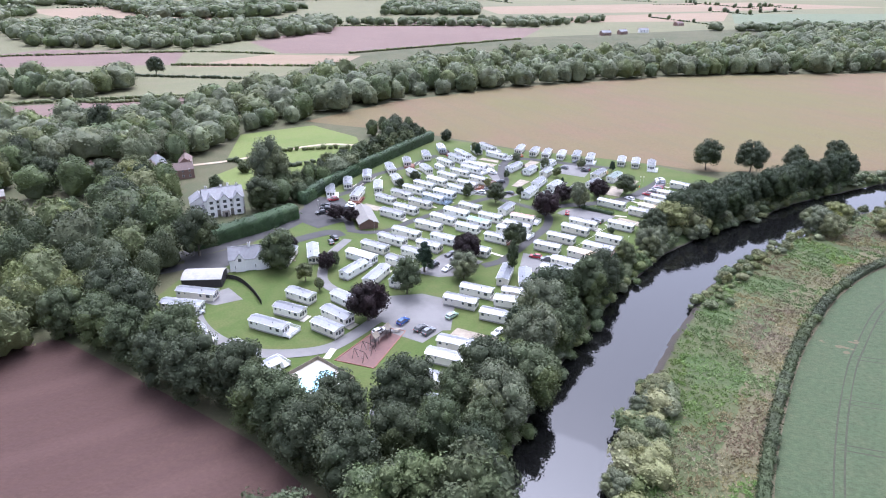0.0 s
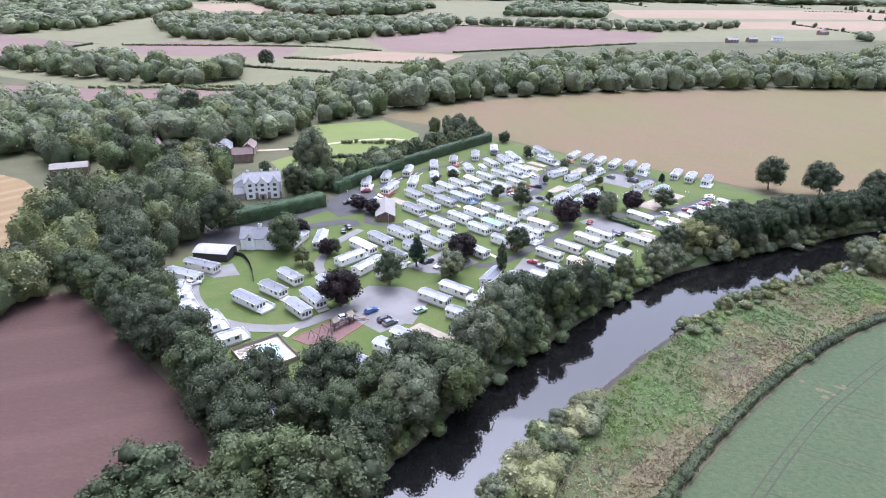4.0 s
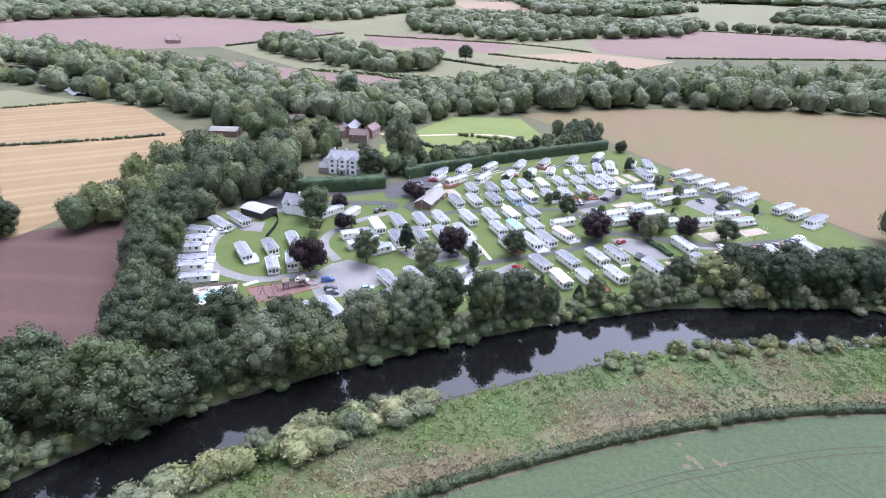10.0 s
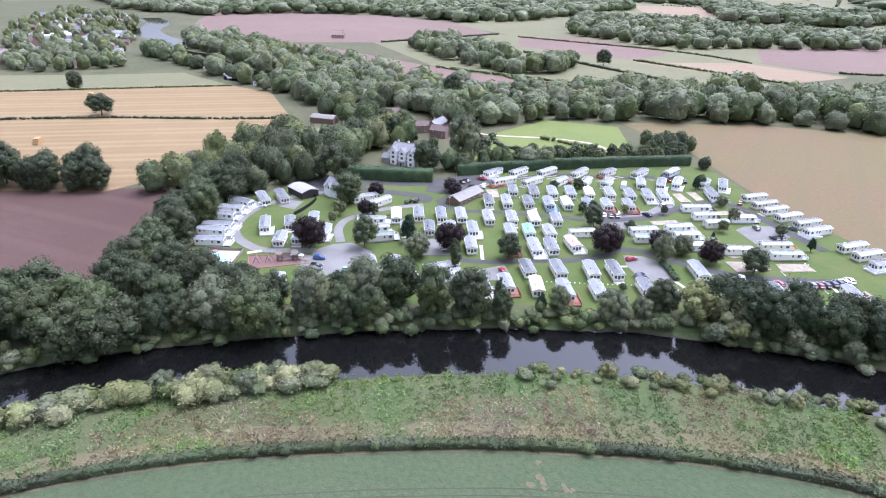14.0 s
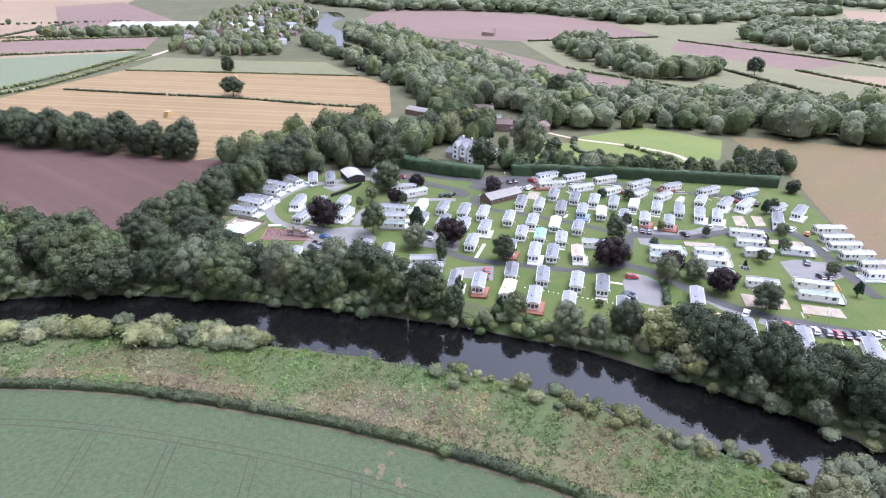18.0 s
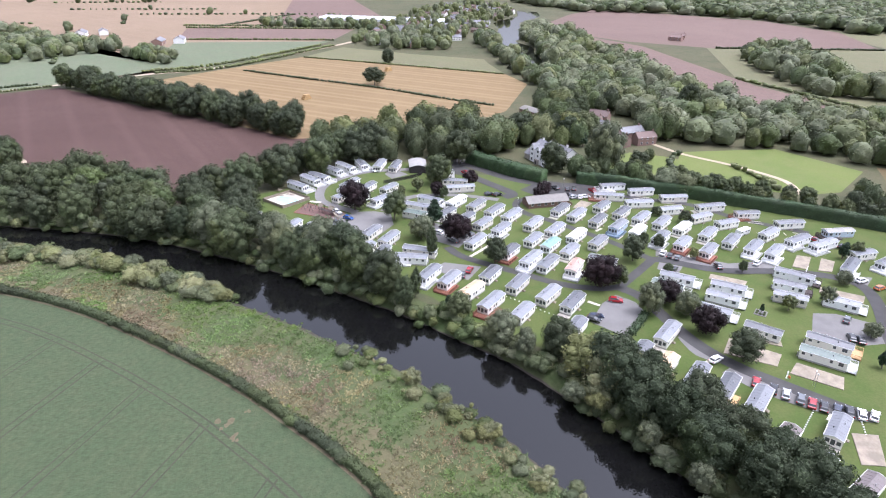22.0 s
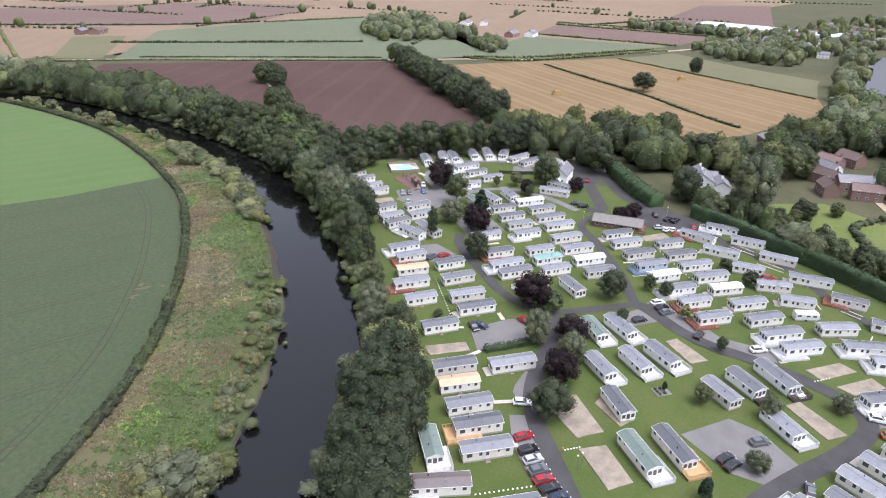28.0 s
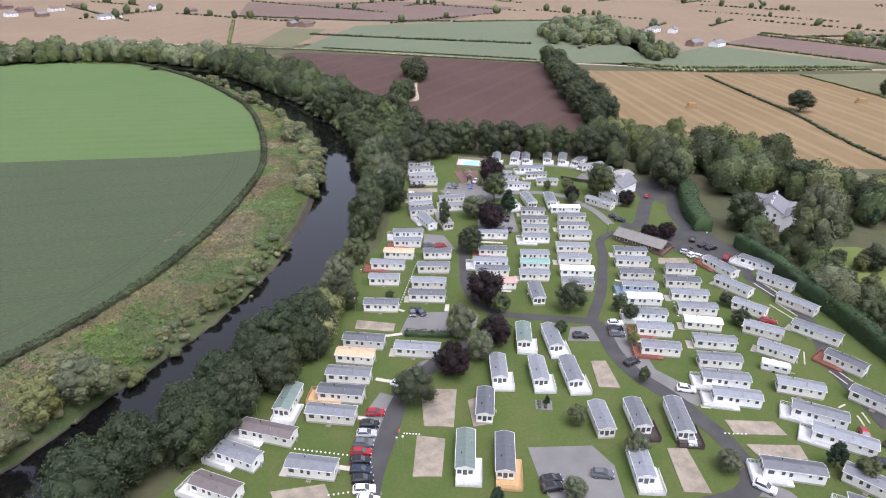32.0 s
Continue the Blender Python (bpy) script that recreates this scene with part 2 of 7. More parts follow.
ASPHALT = plain("asphalt", (0.072, 0.07, 0.068), (0.053, 0.051, 0.05), 0.9, scale=0.15, fine=5.0, spec=0.2)
GRAVEL = plain("pale_gravel", (0.19, 0.183, 0.175), (0.148, 0.143, 0.137), 0.95, scale=0.12, fine=6.0, bump=0.4, spec=0.15)
CONCRETE = plain("concrete_slab", (0.31, 0.265, 0.2), (0.19, 0.16, 0.122), 0.9, scale=0.35, fine=2.2)
PAVING = plain("pale_paving", (0.5, 0.46, 0.39), (0.43, 0.4, 0.33), 0.85, scale=0.4, fine=5.0)
TRACK = plain("dirt_track", (0.4, 0.33, 0.24), (0.33, 0.27, 0.19), 0.95, scale=0.1, fine=3.0)
BARKCHIP = plain("bark_chippings", (0.15, 0.085, 0.072), (0.12, 0.068, 0.06), 0.95, scale=0.6, fine=7.0, bump=0.5)

WHITE = plain("white_cladding", (0.86, 0.86, 0.84), (0.8, 0.8, 0.78), 0.5, scale=0.8, spread=0.06)
CREAM = plain("cream_cladding", (0.83, 0.805, 0.74), (0.77, 0.745, 0.68), 0.5, scale=0.8, spread=0.06)
BEIGE = plain("beige_cladding", (0.75, 0.71, 0.63), (0.68, 0.64, 0.57), 0.5, scale=0.8, spread=0.08)
BLUECLAD = plain("pale_blue_cladding", (0.5, 0.58, 0.66), (0.44, 0.52, 0.6), 0.5, scale=0.8)
ROOF_GREY = plain("grey_steel_tile_roof", (0.17, 0.177, 0.19), (0.135, 0.141, 0.152), 0.3, scale=0.7, fine=6.0, spread=0.42, bump=0.3, spec=0.65)
ROOF_PALE = plain("pale_grey_roof", (0.3, 0.29, 0.275), (0.24, 0.232, 0.22), 0.7, scale=0.7, spread=0.12, spec=0.3)
ROOF_WHITE = plain("white_roof", (0.75, 0.76, 0.74), (0.66, 0.67, 0.65), 0.45, scale=0.7)
ROOF_GREEN = plain("grey_green_roof", (0.15, 0.19, 0.165), (0.125, 0.16, 0.138), 0.45, scale=0.7, spread=0.12)
ROOF_TEAL = plain("teal_roof", (0.2, 0.34, 0.3), (0.17, 0.3, 0.265), 0.45, scale=0.7)
ROOF_TAN = plain("tan_roof", (0.55, 0.39, 0.25), (0.49, 0.34, 0.21), 0.5, scale=0.7)
ROOF_PINK = plain("terracotta_roof", (0.5, 0.3, 0.25), (0.45, 0.26, 0.21), 0.55, scale=0.7)
ROOF_BROWN = plain("brown_roof", (0.15, 0.125, 0.12), (0.12, 0.1, 0.095), 0.5, scale=0.7)
BROWNWOOD = plain("brown_timber", (0.17, 0.105, 0.075), (0.13, 0.08, 0.06), 0.75)
ROOF_DRAB = plain("weathered_brown_roof", (0.2, 0.185, 0.165), (0.16, 0.15, 0.135), 0.7, scale=0.7)
SLATE = plain("slate_roof", (0.2, 0.2, 0.21), (0.15, 0.15, 0.16), 0.6, scale=0.8, fine=5.0, bump=0.4)
REDTILE = plain("red_tile_roof", (0.17, 0.115, 0.1), (0.14, 0.098, 0.085), 0.75, scale=0.8, fine=5.0, bump=0.4, spread=0.2)
BRICK = plain("red_brick", (0.24, 0.155, 0.125), (0.2, 0.13, 0.105), 0.85, scale=1.0, fine=6.0, spread=0.15)
RENDER = plain("white_render", (0.86, 0.85, 0.83), (0.79, 0.78, 0.75), 0.8, scale=0.6, fine=4.0)
STONE = plain("grey_stone", (0.33, 0.3, 0.26), (0.27, 0.245, 0.215), 0.9, scale=1.0, fine=5.0)
FRAMEWHITE = plain("white_plastic", (0.8, 0.8, 0.78), rough=0.35, bump=0.0)
DECKWHITE = plain("white_deck", (0.62, 0.62, 0.6), (0.54, 0.54, 0.52), 0.55)
DECKRED = plain("red_stained_timber", (0.26, 0.1, 0.065), (0.2, 0.08, 0.05), 0.7)
DECKTAN = plain("new_timber", (0.52, 0.34, 0.16), (0.44, 0.28, 0.13), 0.7)
DECKDARK = plain("dark_brown_timber", (0.07, 0.05, 0.045), (0.05, 0.038, 0.034), 0.7)
BLUEDECK = plain("blue_painted_timber", (0.2, 0.26, 0.33), (0.16, 0.22, 0.28), 0.6)
TIMBER = plain("weathered_timber", (0.26, 0.22, 0.17), (0.2, 0.17, 0.13), 0.85)
DARKWOOD = plain("black_weatherboard", (0.035, 0.03, 0.03), (0.025, 0.022, 0.022), 0.8)
STEEL = plain("galvanised_steel", (0.5, 0.5, 0.5), rough=0.4, metal=0.8)
RUBBER = plain("rubber", (0.02, 0.02, 0.02), rough=0.8)
GASGREY = plain("grey_gas_bottle", (0.36, 0.35, 0.34), rough=0.45)
PUMP = plain("orange_paint", (0.7, 0.16, 0.04), rough=0.4)
SKIRT = plain("skirt_grey", (0.42, 0.4, 0.37), (0.34, 0.32, 0.3), 0.8)
STRAW = plain("straw_bale", (0.4, 0.27, 0.12), (0.32, 0.21, 0.09), 0.95, fine=5.0, bump=0.6)
POOLBLUE = plain("pale_blue_pool_water", (0.42, 0.72, 0.8), (0.36, 0.66, 0.76), 0.06, scale=0.3, fine=1.2)
GLASSHOUSE = plain("greenhouse_glass", (0.72, 0.75, 0.76), (0.62, 0.65, 0.67), 0.2)

GLASS = bpy.data.materials.new("window_glass")
_n, _l, _p = nodes_of(GLASS)
_p.inputs["Base Color"].default_value, _p.inputs["Roughness"].default_value = (0.075, 0.078, 0.08, 1), 0.05
WATER = bpy.data.materials.new("dark_river_water")
_n, _l, _p = nodes_of(WATER)
_p.inputs["Base Color"].default_value, _p.inputs["Roughness"].default_value = (0.005, 0.005, 0.005, 1), 0.02
_p.inputs["IOR"].default_value = 1.58
_v = coords(_n)
add_bump(_n, _l, _p, noise_fac(_n, _l, _v, 0.5, 0.0, 1.0, 3.0), 0.05, 0.1)


def paint(name, c, rough=0.25):
    m = plain("car_paint_" + name, c, tuple(v * 0.95 for v in c), rough, bump=0.0)
    m.node_tree.nodes["Principled BSDF"].inputs["Coat Weight"].default_value = 0.6
    return m


# ---- mesh building ----
class Shape:
    """Collects faces of one mesh, each with a material slot."""

    def __init__(self):
        self.v, self.f, self.m = [], [], []

    def face(self, pts, mat=0):
        i = len(self.v)
        self.v += [tuple(p) for p in pts]
        self.f.append(tuple(range(i, i + len(pts))))
        self.m.append(mat)

    def box(self, x0, x1, y0, y1, z0, z1, mat=0):
        i = len(self.v)
        self.v += [(x0, y0, z0), (x1, y0, z0), (x1, y1, z0), (x0, y1, z0), (x0, y0, z1), (x1, y0, z1), (x1, y1, z1), (x0, y1, z1)]
        for q in ((3, 2, 1, 0), (4, 5, 6, 7), (0, 1, 5, 4), (1, 2, 6, 5), (2, 3, 7, 6), (3, 0, 4, 7)):
            self.f.append(tuple(i + k for k in q))
            self.m.append(mat)
        return self

    def prism(self, prof, x0, x1, mat=0):
        """A profile of (y, z) points, drawn out along x."""
        i, n = len(self.v), len(prof)
        self.v += [(x0, y, z) for y, z in prof] + [(x1, y, z) for y, z in prof]
        self.f += [tuple(range(i + n - 1, i - 1, -1)), tuple(range(i + n, i + 2 * n))]
        self.m += [mat, mat]
        for k in range(n):
            j = (k + 1) % n
            self.f.append((i + k, i + j, i + n + j, i + n + k))
            self.m.append(mat)
        return self

    def tube(self, p, q, r0, r1, n=6, mat=0):
        p, q = Vector(p), Vector(q)
        d = (q - p).normalized()
        a = d.orthogonal().normalized()
        b = d.cross(a)
        i = len(self.v)
        for o, r in ((p, r0), (q, r1)):
            for k in range(n):
                w = math.tau * k / n
                self.v.append(tuple(o + a * (math.cos(w) * r) + b * (math.sin(w) * r)))
        for k in range(n):
            j = (k + 1) % n
            self.f.append((i + k, i + j, i + n + j, i + n + k))
            self.m.append(mat)
        self.f += [tuple(range(i + n - 1, i - 1, -1)), tuple(range(i + n, i + 2 * n))]
        self.m += [mat, mat]
        return self

    def mesh(self, name, *mats):
        me = bpy.data.meshes.new(name)
        me.from_pydata(self.v, [], self.f)
        for m in mats:
            me.materials.append(m)
        if len(mats) > 1:
            me.polygons.foreach_set("material_index", self.m)
        bm = bmesh.new()
        bm.from_mesh(me)
        bmesh.ops.recalc_face_normals(bm, faces=bm.faces)
        bm.to_mesh(me)
        bm.free()
        me.update()
        return me


def part(name, shape, material, parent, label=""):
    mats = material if isinstance(material, (tuple, list)) else (material,)
    ob = new(name, shape.mesh(name, *mats) if isinstance(shape, Shape) else shape)
    ob.parent = parent
    return tagged(ob, label)


def thing(name, label, category, group="", kind=""):
    return tagged(new(name), label, category, group, kind)


def at(x, y, yaw=0.0, z=0.0, s=1.0, sy=None, sz=None):
    return pose(x, y, z, 0, 0, yaw) @ Matrix.Diagonal((s, sy or s, sz or s, 1))


FIRST = {}


def place(key, make, m, **tags):
    """The first thing of a kind is built, those after it are copies that share its meshes."""
    if key not in FIRST:
        FIRST[key] = make()
        ob = FIRST[key]
        ob.matrix_basis = m
    else:
        ob = copy_thing(FIRST[key], m)
        ob.matrix_basis = m
    if tags:
        tagged(ob, **tags)
    return ob


# ---- ground, river ----
def smooth_line(pts, step):
    """A polyline rounded by Catmull-Rom and cut at even steps."""
    p = np.array(pts, float)
    q = np.vstack([2 * p[0] - p[1], p, 2 * p[-1] - p[-2]])
    out = []
    for i in range(1, len(q) - 2):
        n = max(2, int(np.linalg.norm(q[i + 1] - q[i]) / step))
        for k in range(n):
            t = k / n
            out.append(0.5 * (2 * q[i] + (q[i + 1] - q[i - 1]) * t + (2 * q[i - 1] - 5 * q[i] + 4 * q[i + 1] - q[i + 2]) * t * t + (3 * q[i] - q[i - 1] - 3 * q[i + 1] + q[i + 2]) * t ** 3))
    out.append(p[-1])
    return np.array(out)


def normals_of(line):
    d = np.gradient(line, axis=0)
    d /= np.linalg.norm(d, axis=1)[:, None] + 1e-9
    return np.stack([-d[:, 1], d[:, 0]], 1)


RIVER = smooth_line([(420, 330), (330, 325), (260, 310), (215, 291), (175, 271), (150, 255), (123.4, 235.8), (93, 212), (68.8, 183.8), (46, 148), (30, 118), (20, 95), (11, 64), (6, 20), (4, -38), (9, -95), (16, -150), (32, -195), (70, -235), (130, -262), (220, -280)], 4.0)
HALF = 10.5
WATER_Z = -2.4


def river_distance(x, y):
    d = np.full(np.shape(x), 1e9)
    for a, b in zip(RIVER[:-1], RIVER[1:]):
        v = b - a
        t = np.clip(((x - a[0]) * v[0] + (y - a[1]) * v[1]) / (v @ v), 0, 1)
        d = np.minimum(d, np.hypot(x - a[0] - t * v[0], y - a[1] - t * v[1]))
    return d


def axis_cuts(lo, hi, step, ends):
    fine = list(np.arange(lo, hi + 0.1, step))
    out, w, a = [], step, lo
    while a > ends[0]:
        w *= 1.25
        a -= w
        out.insert(0, a)
    b, w = fine[-1], step
    while b < ends[1]:
        w *= 1.25
        b += w
        fine.append(b)
    return np.array(out + fine)


def build_ground():
    xs, ys = axis_cuts(-20, 240, 2.6, (-4500, 4500)), axis_cuts(-250, 330, 2.6, (-4500, 4500))
    X, Y = np.meshgrid(xs, ys)
    D = river_distance(X, Y)
    wob2 = np.array([[noise.noise((x * 0.3, y * 0.3, 5)) for x in xs] for y in ys])
    u = np.clip((D - (HALF + 1.6)) / 5.0, 0, 1)
    Z = -4.0 + 4.0 * u * u * (3 - 2 * u) + np.where(u >= 1, 0, wob2 * 0.05)
    nx = len(xs)
    v = np.stack([X.ravel(), Y.ravel(), Z.ravel()], 1)
    idx = np.arange(X.size).reshape(X.shape)
    f = np.stack([idx[:-1, :-1].ravel(), idx[:-1, 1:].ravel(), idx[1:, 1:].ravel(), idx[1:, :-1].ravel()], 1)
    me = bpy.data.meshes.new("ground")
    me.from_pydata(v.tolist(), [], f.tolist())
    me.materials.append(GRASS)
    me.materials.append(MUD)
    zc = Z.ravel()[f].mean(1)
    me.polygons.foreach_set("material_index", (zc < -1.8).astype(int))
    me.polygons.foreach_set("use_smooth", [True] * len(f))
    return tagged(new("ground", me), "flat valley floor of rough grass with a river channel", "ground", kind="structure")


build_ground()


def ribbon(name, line, half, z, mat, label, category, wobble=0.0, kind="structure", thick=0.0):
    n = normals_of(line)
    sh = Shape()
    k = np.array([1 + wobble * noise.noise((p[0] * 0.05, p[1] * 0.05, 3)) for p in line])[:, None]
    a, b = line + n * half * k, line - n * half * k
    for i in range(len(line) - 1):
        sh.face([(*a[i], z), (*b[i], z), (*b[i + 1], z), (*a[i + 1], z)])
    ob = new(name, sh.mesh(name, mat))
    return tagged(ob, label, category, kind=kind)


ribbon("water", RIVER, HALF + 4.5, WATER_Z, WATER, "still dark river reflecting trees and pale sky", "river")


def build_bank(sign, label):
    """The river's bank on one side: a muddy lip at the water, then an uneven slope up to the grass."""
    line = smooth_line(RIVER[::2], 1.6)
    n = normals_of(line)
    prof = [(-4.0, -4.4), (-1.2, -3.0), (0.1, -2.46), (0.9, -2.28), (1.7, -2.0), (2.4, -1.35), (3.2, -0.75), (4.4, -0.3), (5.6, -0.06), (7.4, 0.035)]
    V = []
    for i, p in enumerate(line):
        shift = 0.9 * noise.noise((p[0] * 0.06, p[1] * 0.06, 3.0 + sign)) + 0.5 * noise.noise((p[0] * 0.25, p[1] * 0.25, 8.0 + sign))
        for k, (d, z) in enumerate(prof):
            inner_k = 1.0 if k < 7 else (0.5 if k == 7 else 0.0)
            q = p + sign * n[i] * (HALF + d + shift * inner_k)
            V.append((q[0], q[1], z + (0.22 * noise.noise((q[0] * 0.5, q[1] * 0.5, 1.0)) if 2 < k < 8 else 0.0)))
    m = len(prof)
    F = [(i * m + j, i * m + j + 1, (i + 1) * m + j + 1, (i + 1) * m + j) for i in range(len(line) - 1) for j in range(m - 1)]
    if sign > 0:
        F = [f[::-1] for f in F]
    me = bpy.data.meshes.new("river_bank")
    me.from_pydata(V, [], F)
    me.materials.append(MUD)
    me.materials.append(ROUGH)
    me.polygons.foreach_set("material_index", [1 if (i % (m - 1)) > (4 if sign > 0 and 136 < line[i // (m - 1)][1] < 188 else 2) else 0 for i in range(len(F))])
    me.polygons.foreach_set("use_smooth", [True] * len(F))
    me.update()
    return tagged(new("river_bank", me), label, "river bank", kind="structure")


build_bank(1, "low grassy river bank with a bare muddy lip")
build_bank(-1, "steep overgrown river bank below the trees")
VILLAGE_RIVER = smooth_line([(-330, 285), (-360, 270), (-430, 268), (-500, 270), (-570, 258), (-660, 276), (-780, 280), (-880, 320), (-980, 330)], 15.0)
ribbon("water", VILLAGE_RIVER, 17, 0.08, WATER, "pale reach of the river beside the distant village", "river", 0.4)

LEVEL = [0.05]


def flat(name, pts, mat, label, category, kind="structure", z=None):
    """A field, lawn, yard or slab: a flat sheet just proud of what lies under it."""
    if z is None:
        LEVEL[0] += 0.004
        z = LEVEL[0]
    bm = bmesh.new()
    vs = [bm.verts.new((x, y, z)) for x, y in pts]
    f = bm.faces.new(vs)
    if f.normal.z < 0 or sum((b[0] - a[0]) * (b[1] + a[1]) for a, b in zip(pts, list(pts[1:]) + [pts[0]])) > 0:
        f.normal_flip()
    bmesh.ops.triangulate(bm, faces=bm.faces)
    me = bpy.data.meshes.new(name)
    bm.to_mesh(me)
    bm.free()
    me.materials.append(mat)
    return tagged(new(name, me), label, category, kind=kind)


def offset(line, d):
    return [tuple(p) for p in (np.array(line) + normals_of(np.array(line)) * d)]


# fields far and near
HEDGE_EAST = smooth_line([(250, 268), (205, 238), (155, 206), (138, 194.5), (119, 178), (101, 157), (91, 144), (76, 121), (62, 96), (52, 71), (39, 23), (30, -30), (29, -70), (34, -130), (44, -181), (65, -242), (110, -300)], 3.0)
flat("field", [tuple(p) for p in HEDGE_EAST[::3]] + [(500, -300), (500, 268)], CROP, "blue-green field of low crop with tramlines", "field")
flat("field", [tuple(p) for p in HEDGE_EAST[::3] if p[1] < 66] + [(500, -300), (500, -110), (125, 35), (89, 50)], LEY, "bright green field of short grass", "field")
flat("field", [(-24, 92), (-40, 107), (-65, 123), (-104, 147), (-118, 140), (-133, 104), (-190, 8), (-252, -88), (-172, -175), (-73, -255), (-30, -215), (-32, -120), (-34, -60), (-32, 20), (-34, 60)], PLOUGH, "bare reddish-brown ploughed field", "field")
flat("field", [(-126, 110), (-134, 138), (-146, 172), (-160, 193), (-176, 216), (-205, 234), (-300, 258), (-346, 243), (-419, 55), (-341, 2), (-268, -44), (-200, 10)], STUBBLE, "golden stubble field in straw rows", "field")
flat("field", [(-419, 55), (-346, 243), (-401, 232), (-425, 229), (-450, 160), (-491, 82)], PASTURE, "yellow-green pasture beyond the stubble", "field")
flat("field", [(-94, 411), (-41, 481), (49, 548), (214, 621), (430, 656), (900, 700), (900, 360), (300, 335), (223, 317), (128, 310), (104, 323), (62, 340), (38, 349), (2, 371), (-20, 385), (-60, 398)], SEEDBED, "large pale brown sown field", "field")
flat("field", [(-115, 320), (-124, 374), (-86, 400), (-55, 372), (-50, 352), (-62, 318), (-80, 305)], MEADOW, "small bright meadow beside the hedge", "field")
FAR_FIELDS = [
    ("straw", [(500, -330), (110, -335), (-60, -330), (-100, -300), (-373, -432), (-520, -389), (-460, -170), (-340, -20), (-560, 60), (-700, -40), (-1400, 0), (-1800, -300), (-1500, -1900), (500, -1900)]),
    ("pasture", [(-720, 720), (-500, 690), (-180, 760), (100, 960), (420, 1120), (1000, 1300), (2600, 2200), (2000, 3600), (-1500, 3300), (-1300, 1500)]),
    ("meadow", [(-540, 690), (-600, 500), (-340, 440), (-180, 490), (-140, 640), (-100, 750), (-300, 760)]),
    ("ploughed", [(-261, 863), (-192, 1098), (151, 1122), (96, 938), (-115, 760), (-191, 753)]),
    ("straw", [(-267, 640), (-205, 740), (-100, 740), (-112, 660)]),
    ("pasture", [(-380, 590), (-335, 640), (-190, 640), (-178, 575)]),
    ("ploughed", [(-500, 690), (-464, 760), (-302, 752), (-275, 654), (-428, 622)]),
    ("ploughed", [(-602, 345), (-620, 372), (-540, 415), (-340, 440), (-312, 443), (-195, 489), (-182, 442), (-201, 420), (-238, 390), (-300, 368), (-475, 370)]),
    ("meadow", [(-330, 545), (-312, 570), (-173, 562), (-160, 500), (-260, 465)]),
    ("straw", [(-891, 1409), (-772, 1553), (-340, 1168), (-512, 1016)]),
    ("pasture", [(-207, 1251), (184, 1385), (178, 1181), (-184, 1110)]),
    ("straw", [(231, 1393), (648, 1604), (525, 1319), (208, 1247)]),
    ("crop", [(630, 1544), (1015, 1608), (806, 1267), (525, 1266)]),
    ("ploughed", [(-1039, 452), (-974, 580), (-874, 700), (-724, 736), (-540, 685), (-534, 495), (-584, 405), (-651, 352), (-800, 345), (-926, 393)]),
    ("straw", [(-1073, -278), (-1130, -116), (-682, -40), (-665, -152)]),
    ("ploughed", [(-640, -140), (-660, 71), (-545, 62), (-526, -108)]),
    ("crop", [(-503, -102), (-536, 61), (-432, 27), (-366, -4), (-340, -30), (-363, -70)]),
    ("crop", [(-85, -268), (-225, -441), (-373, -432), (-510, -389), (-440, -180), (-362, -60), (-345, -42), (-262, -96), (-178, -184)]),
    ("straw", [(-602, -595), (-753, -549), (-1078, -105), (-844, -48), (-650, -112), (-535, -281)]),
    ("straw", [(-99, -562), (-174, -530), (-44, -334), (-10, -334)]),
    ("pasture", [(-57, -320), (-134, -455), (-178, -422), (-85, -285)]),
    ("ploughed", [(-120, -623), (-204, -868), (-485, -775), (-602, -595), (-368, -440), (-256, -496)]),
    ("straw", [(-60, -650), (-160, -900), (200, -1100), (300, -700)]),
    ("straw", [(-620, -640), (-500, -800), (-900, -1000), (-1200, -500), (-1100, -150), (-780, -560)]),
    ("ploughed", [(-700, -40), (-800, 100), (-1250, -20), (-1150, -120)]),
    ("ploughed", [(-150, 781), (-183, 1100), (42, 1305), (90, 971)]),
    ("pasture", [(-450, 1300), (-350, 1560), (-150, 1660), (-140, 1380), (-230, 1270)]),
    ("straw", [(60, 1700), (900, 2100), (1200, 1900), (650, 1640), (100, 1450)]),
    ("pasture", [(-700, 740), (-560, 900), (-420, 850), (-540, 700)]),
]
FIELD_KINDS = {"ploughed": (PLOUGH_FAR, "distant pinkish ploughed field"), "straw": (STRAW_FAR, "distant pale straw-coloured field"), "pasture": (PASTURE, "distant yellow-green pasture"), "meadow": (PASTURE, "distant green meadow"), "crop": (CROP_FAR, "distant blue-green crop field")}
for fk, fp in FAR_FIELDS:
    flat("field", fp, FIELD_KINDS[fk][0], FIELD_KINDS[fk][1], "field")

# river meadow between water and hedge, in a strip that follows both
sh = Shape()
inner = [(p, q) for p, q in ((p, RIVER[np.argmin(np.hypot(*(RIVER - p).T))]) for p in HEDGE_EAST[2:])]
for (p, q), (p2, q2) in zip(inner[:-1], inner[1:]):
    e, e2 = q + (p - q) / np.linalg.norm(p - q) * (HALF + 4.6), q2 + (p2 - q2) / np.linalg.norm(p2 - q2) * (HALF + 4.6)
    sh.face([(*p, 0.09), (*p2, 0.09), (*e2, 0.09), (*e, 0.09)])
tagged(new("river_meadow", sh.mesh("river_meadow", ROUGH)), "rough river meadow of nettles, dock and dry grass", "ground", kind="structure")
dry = Shape()
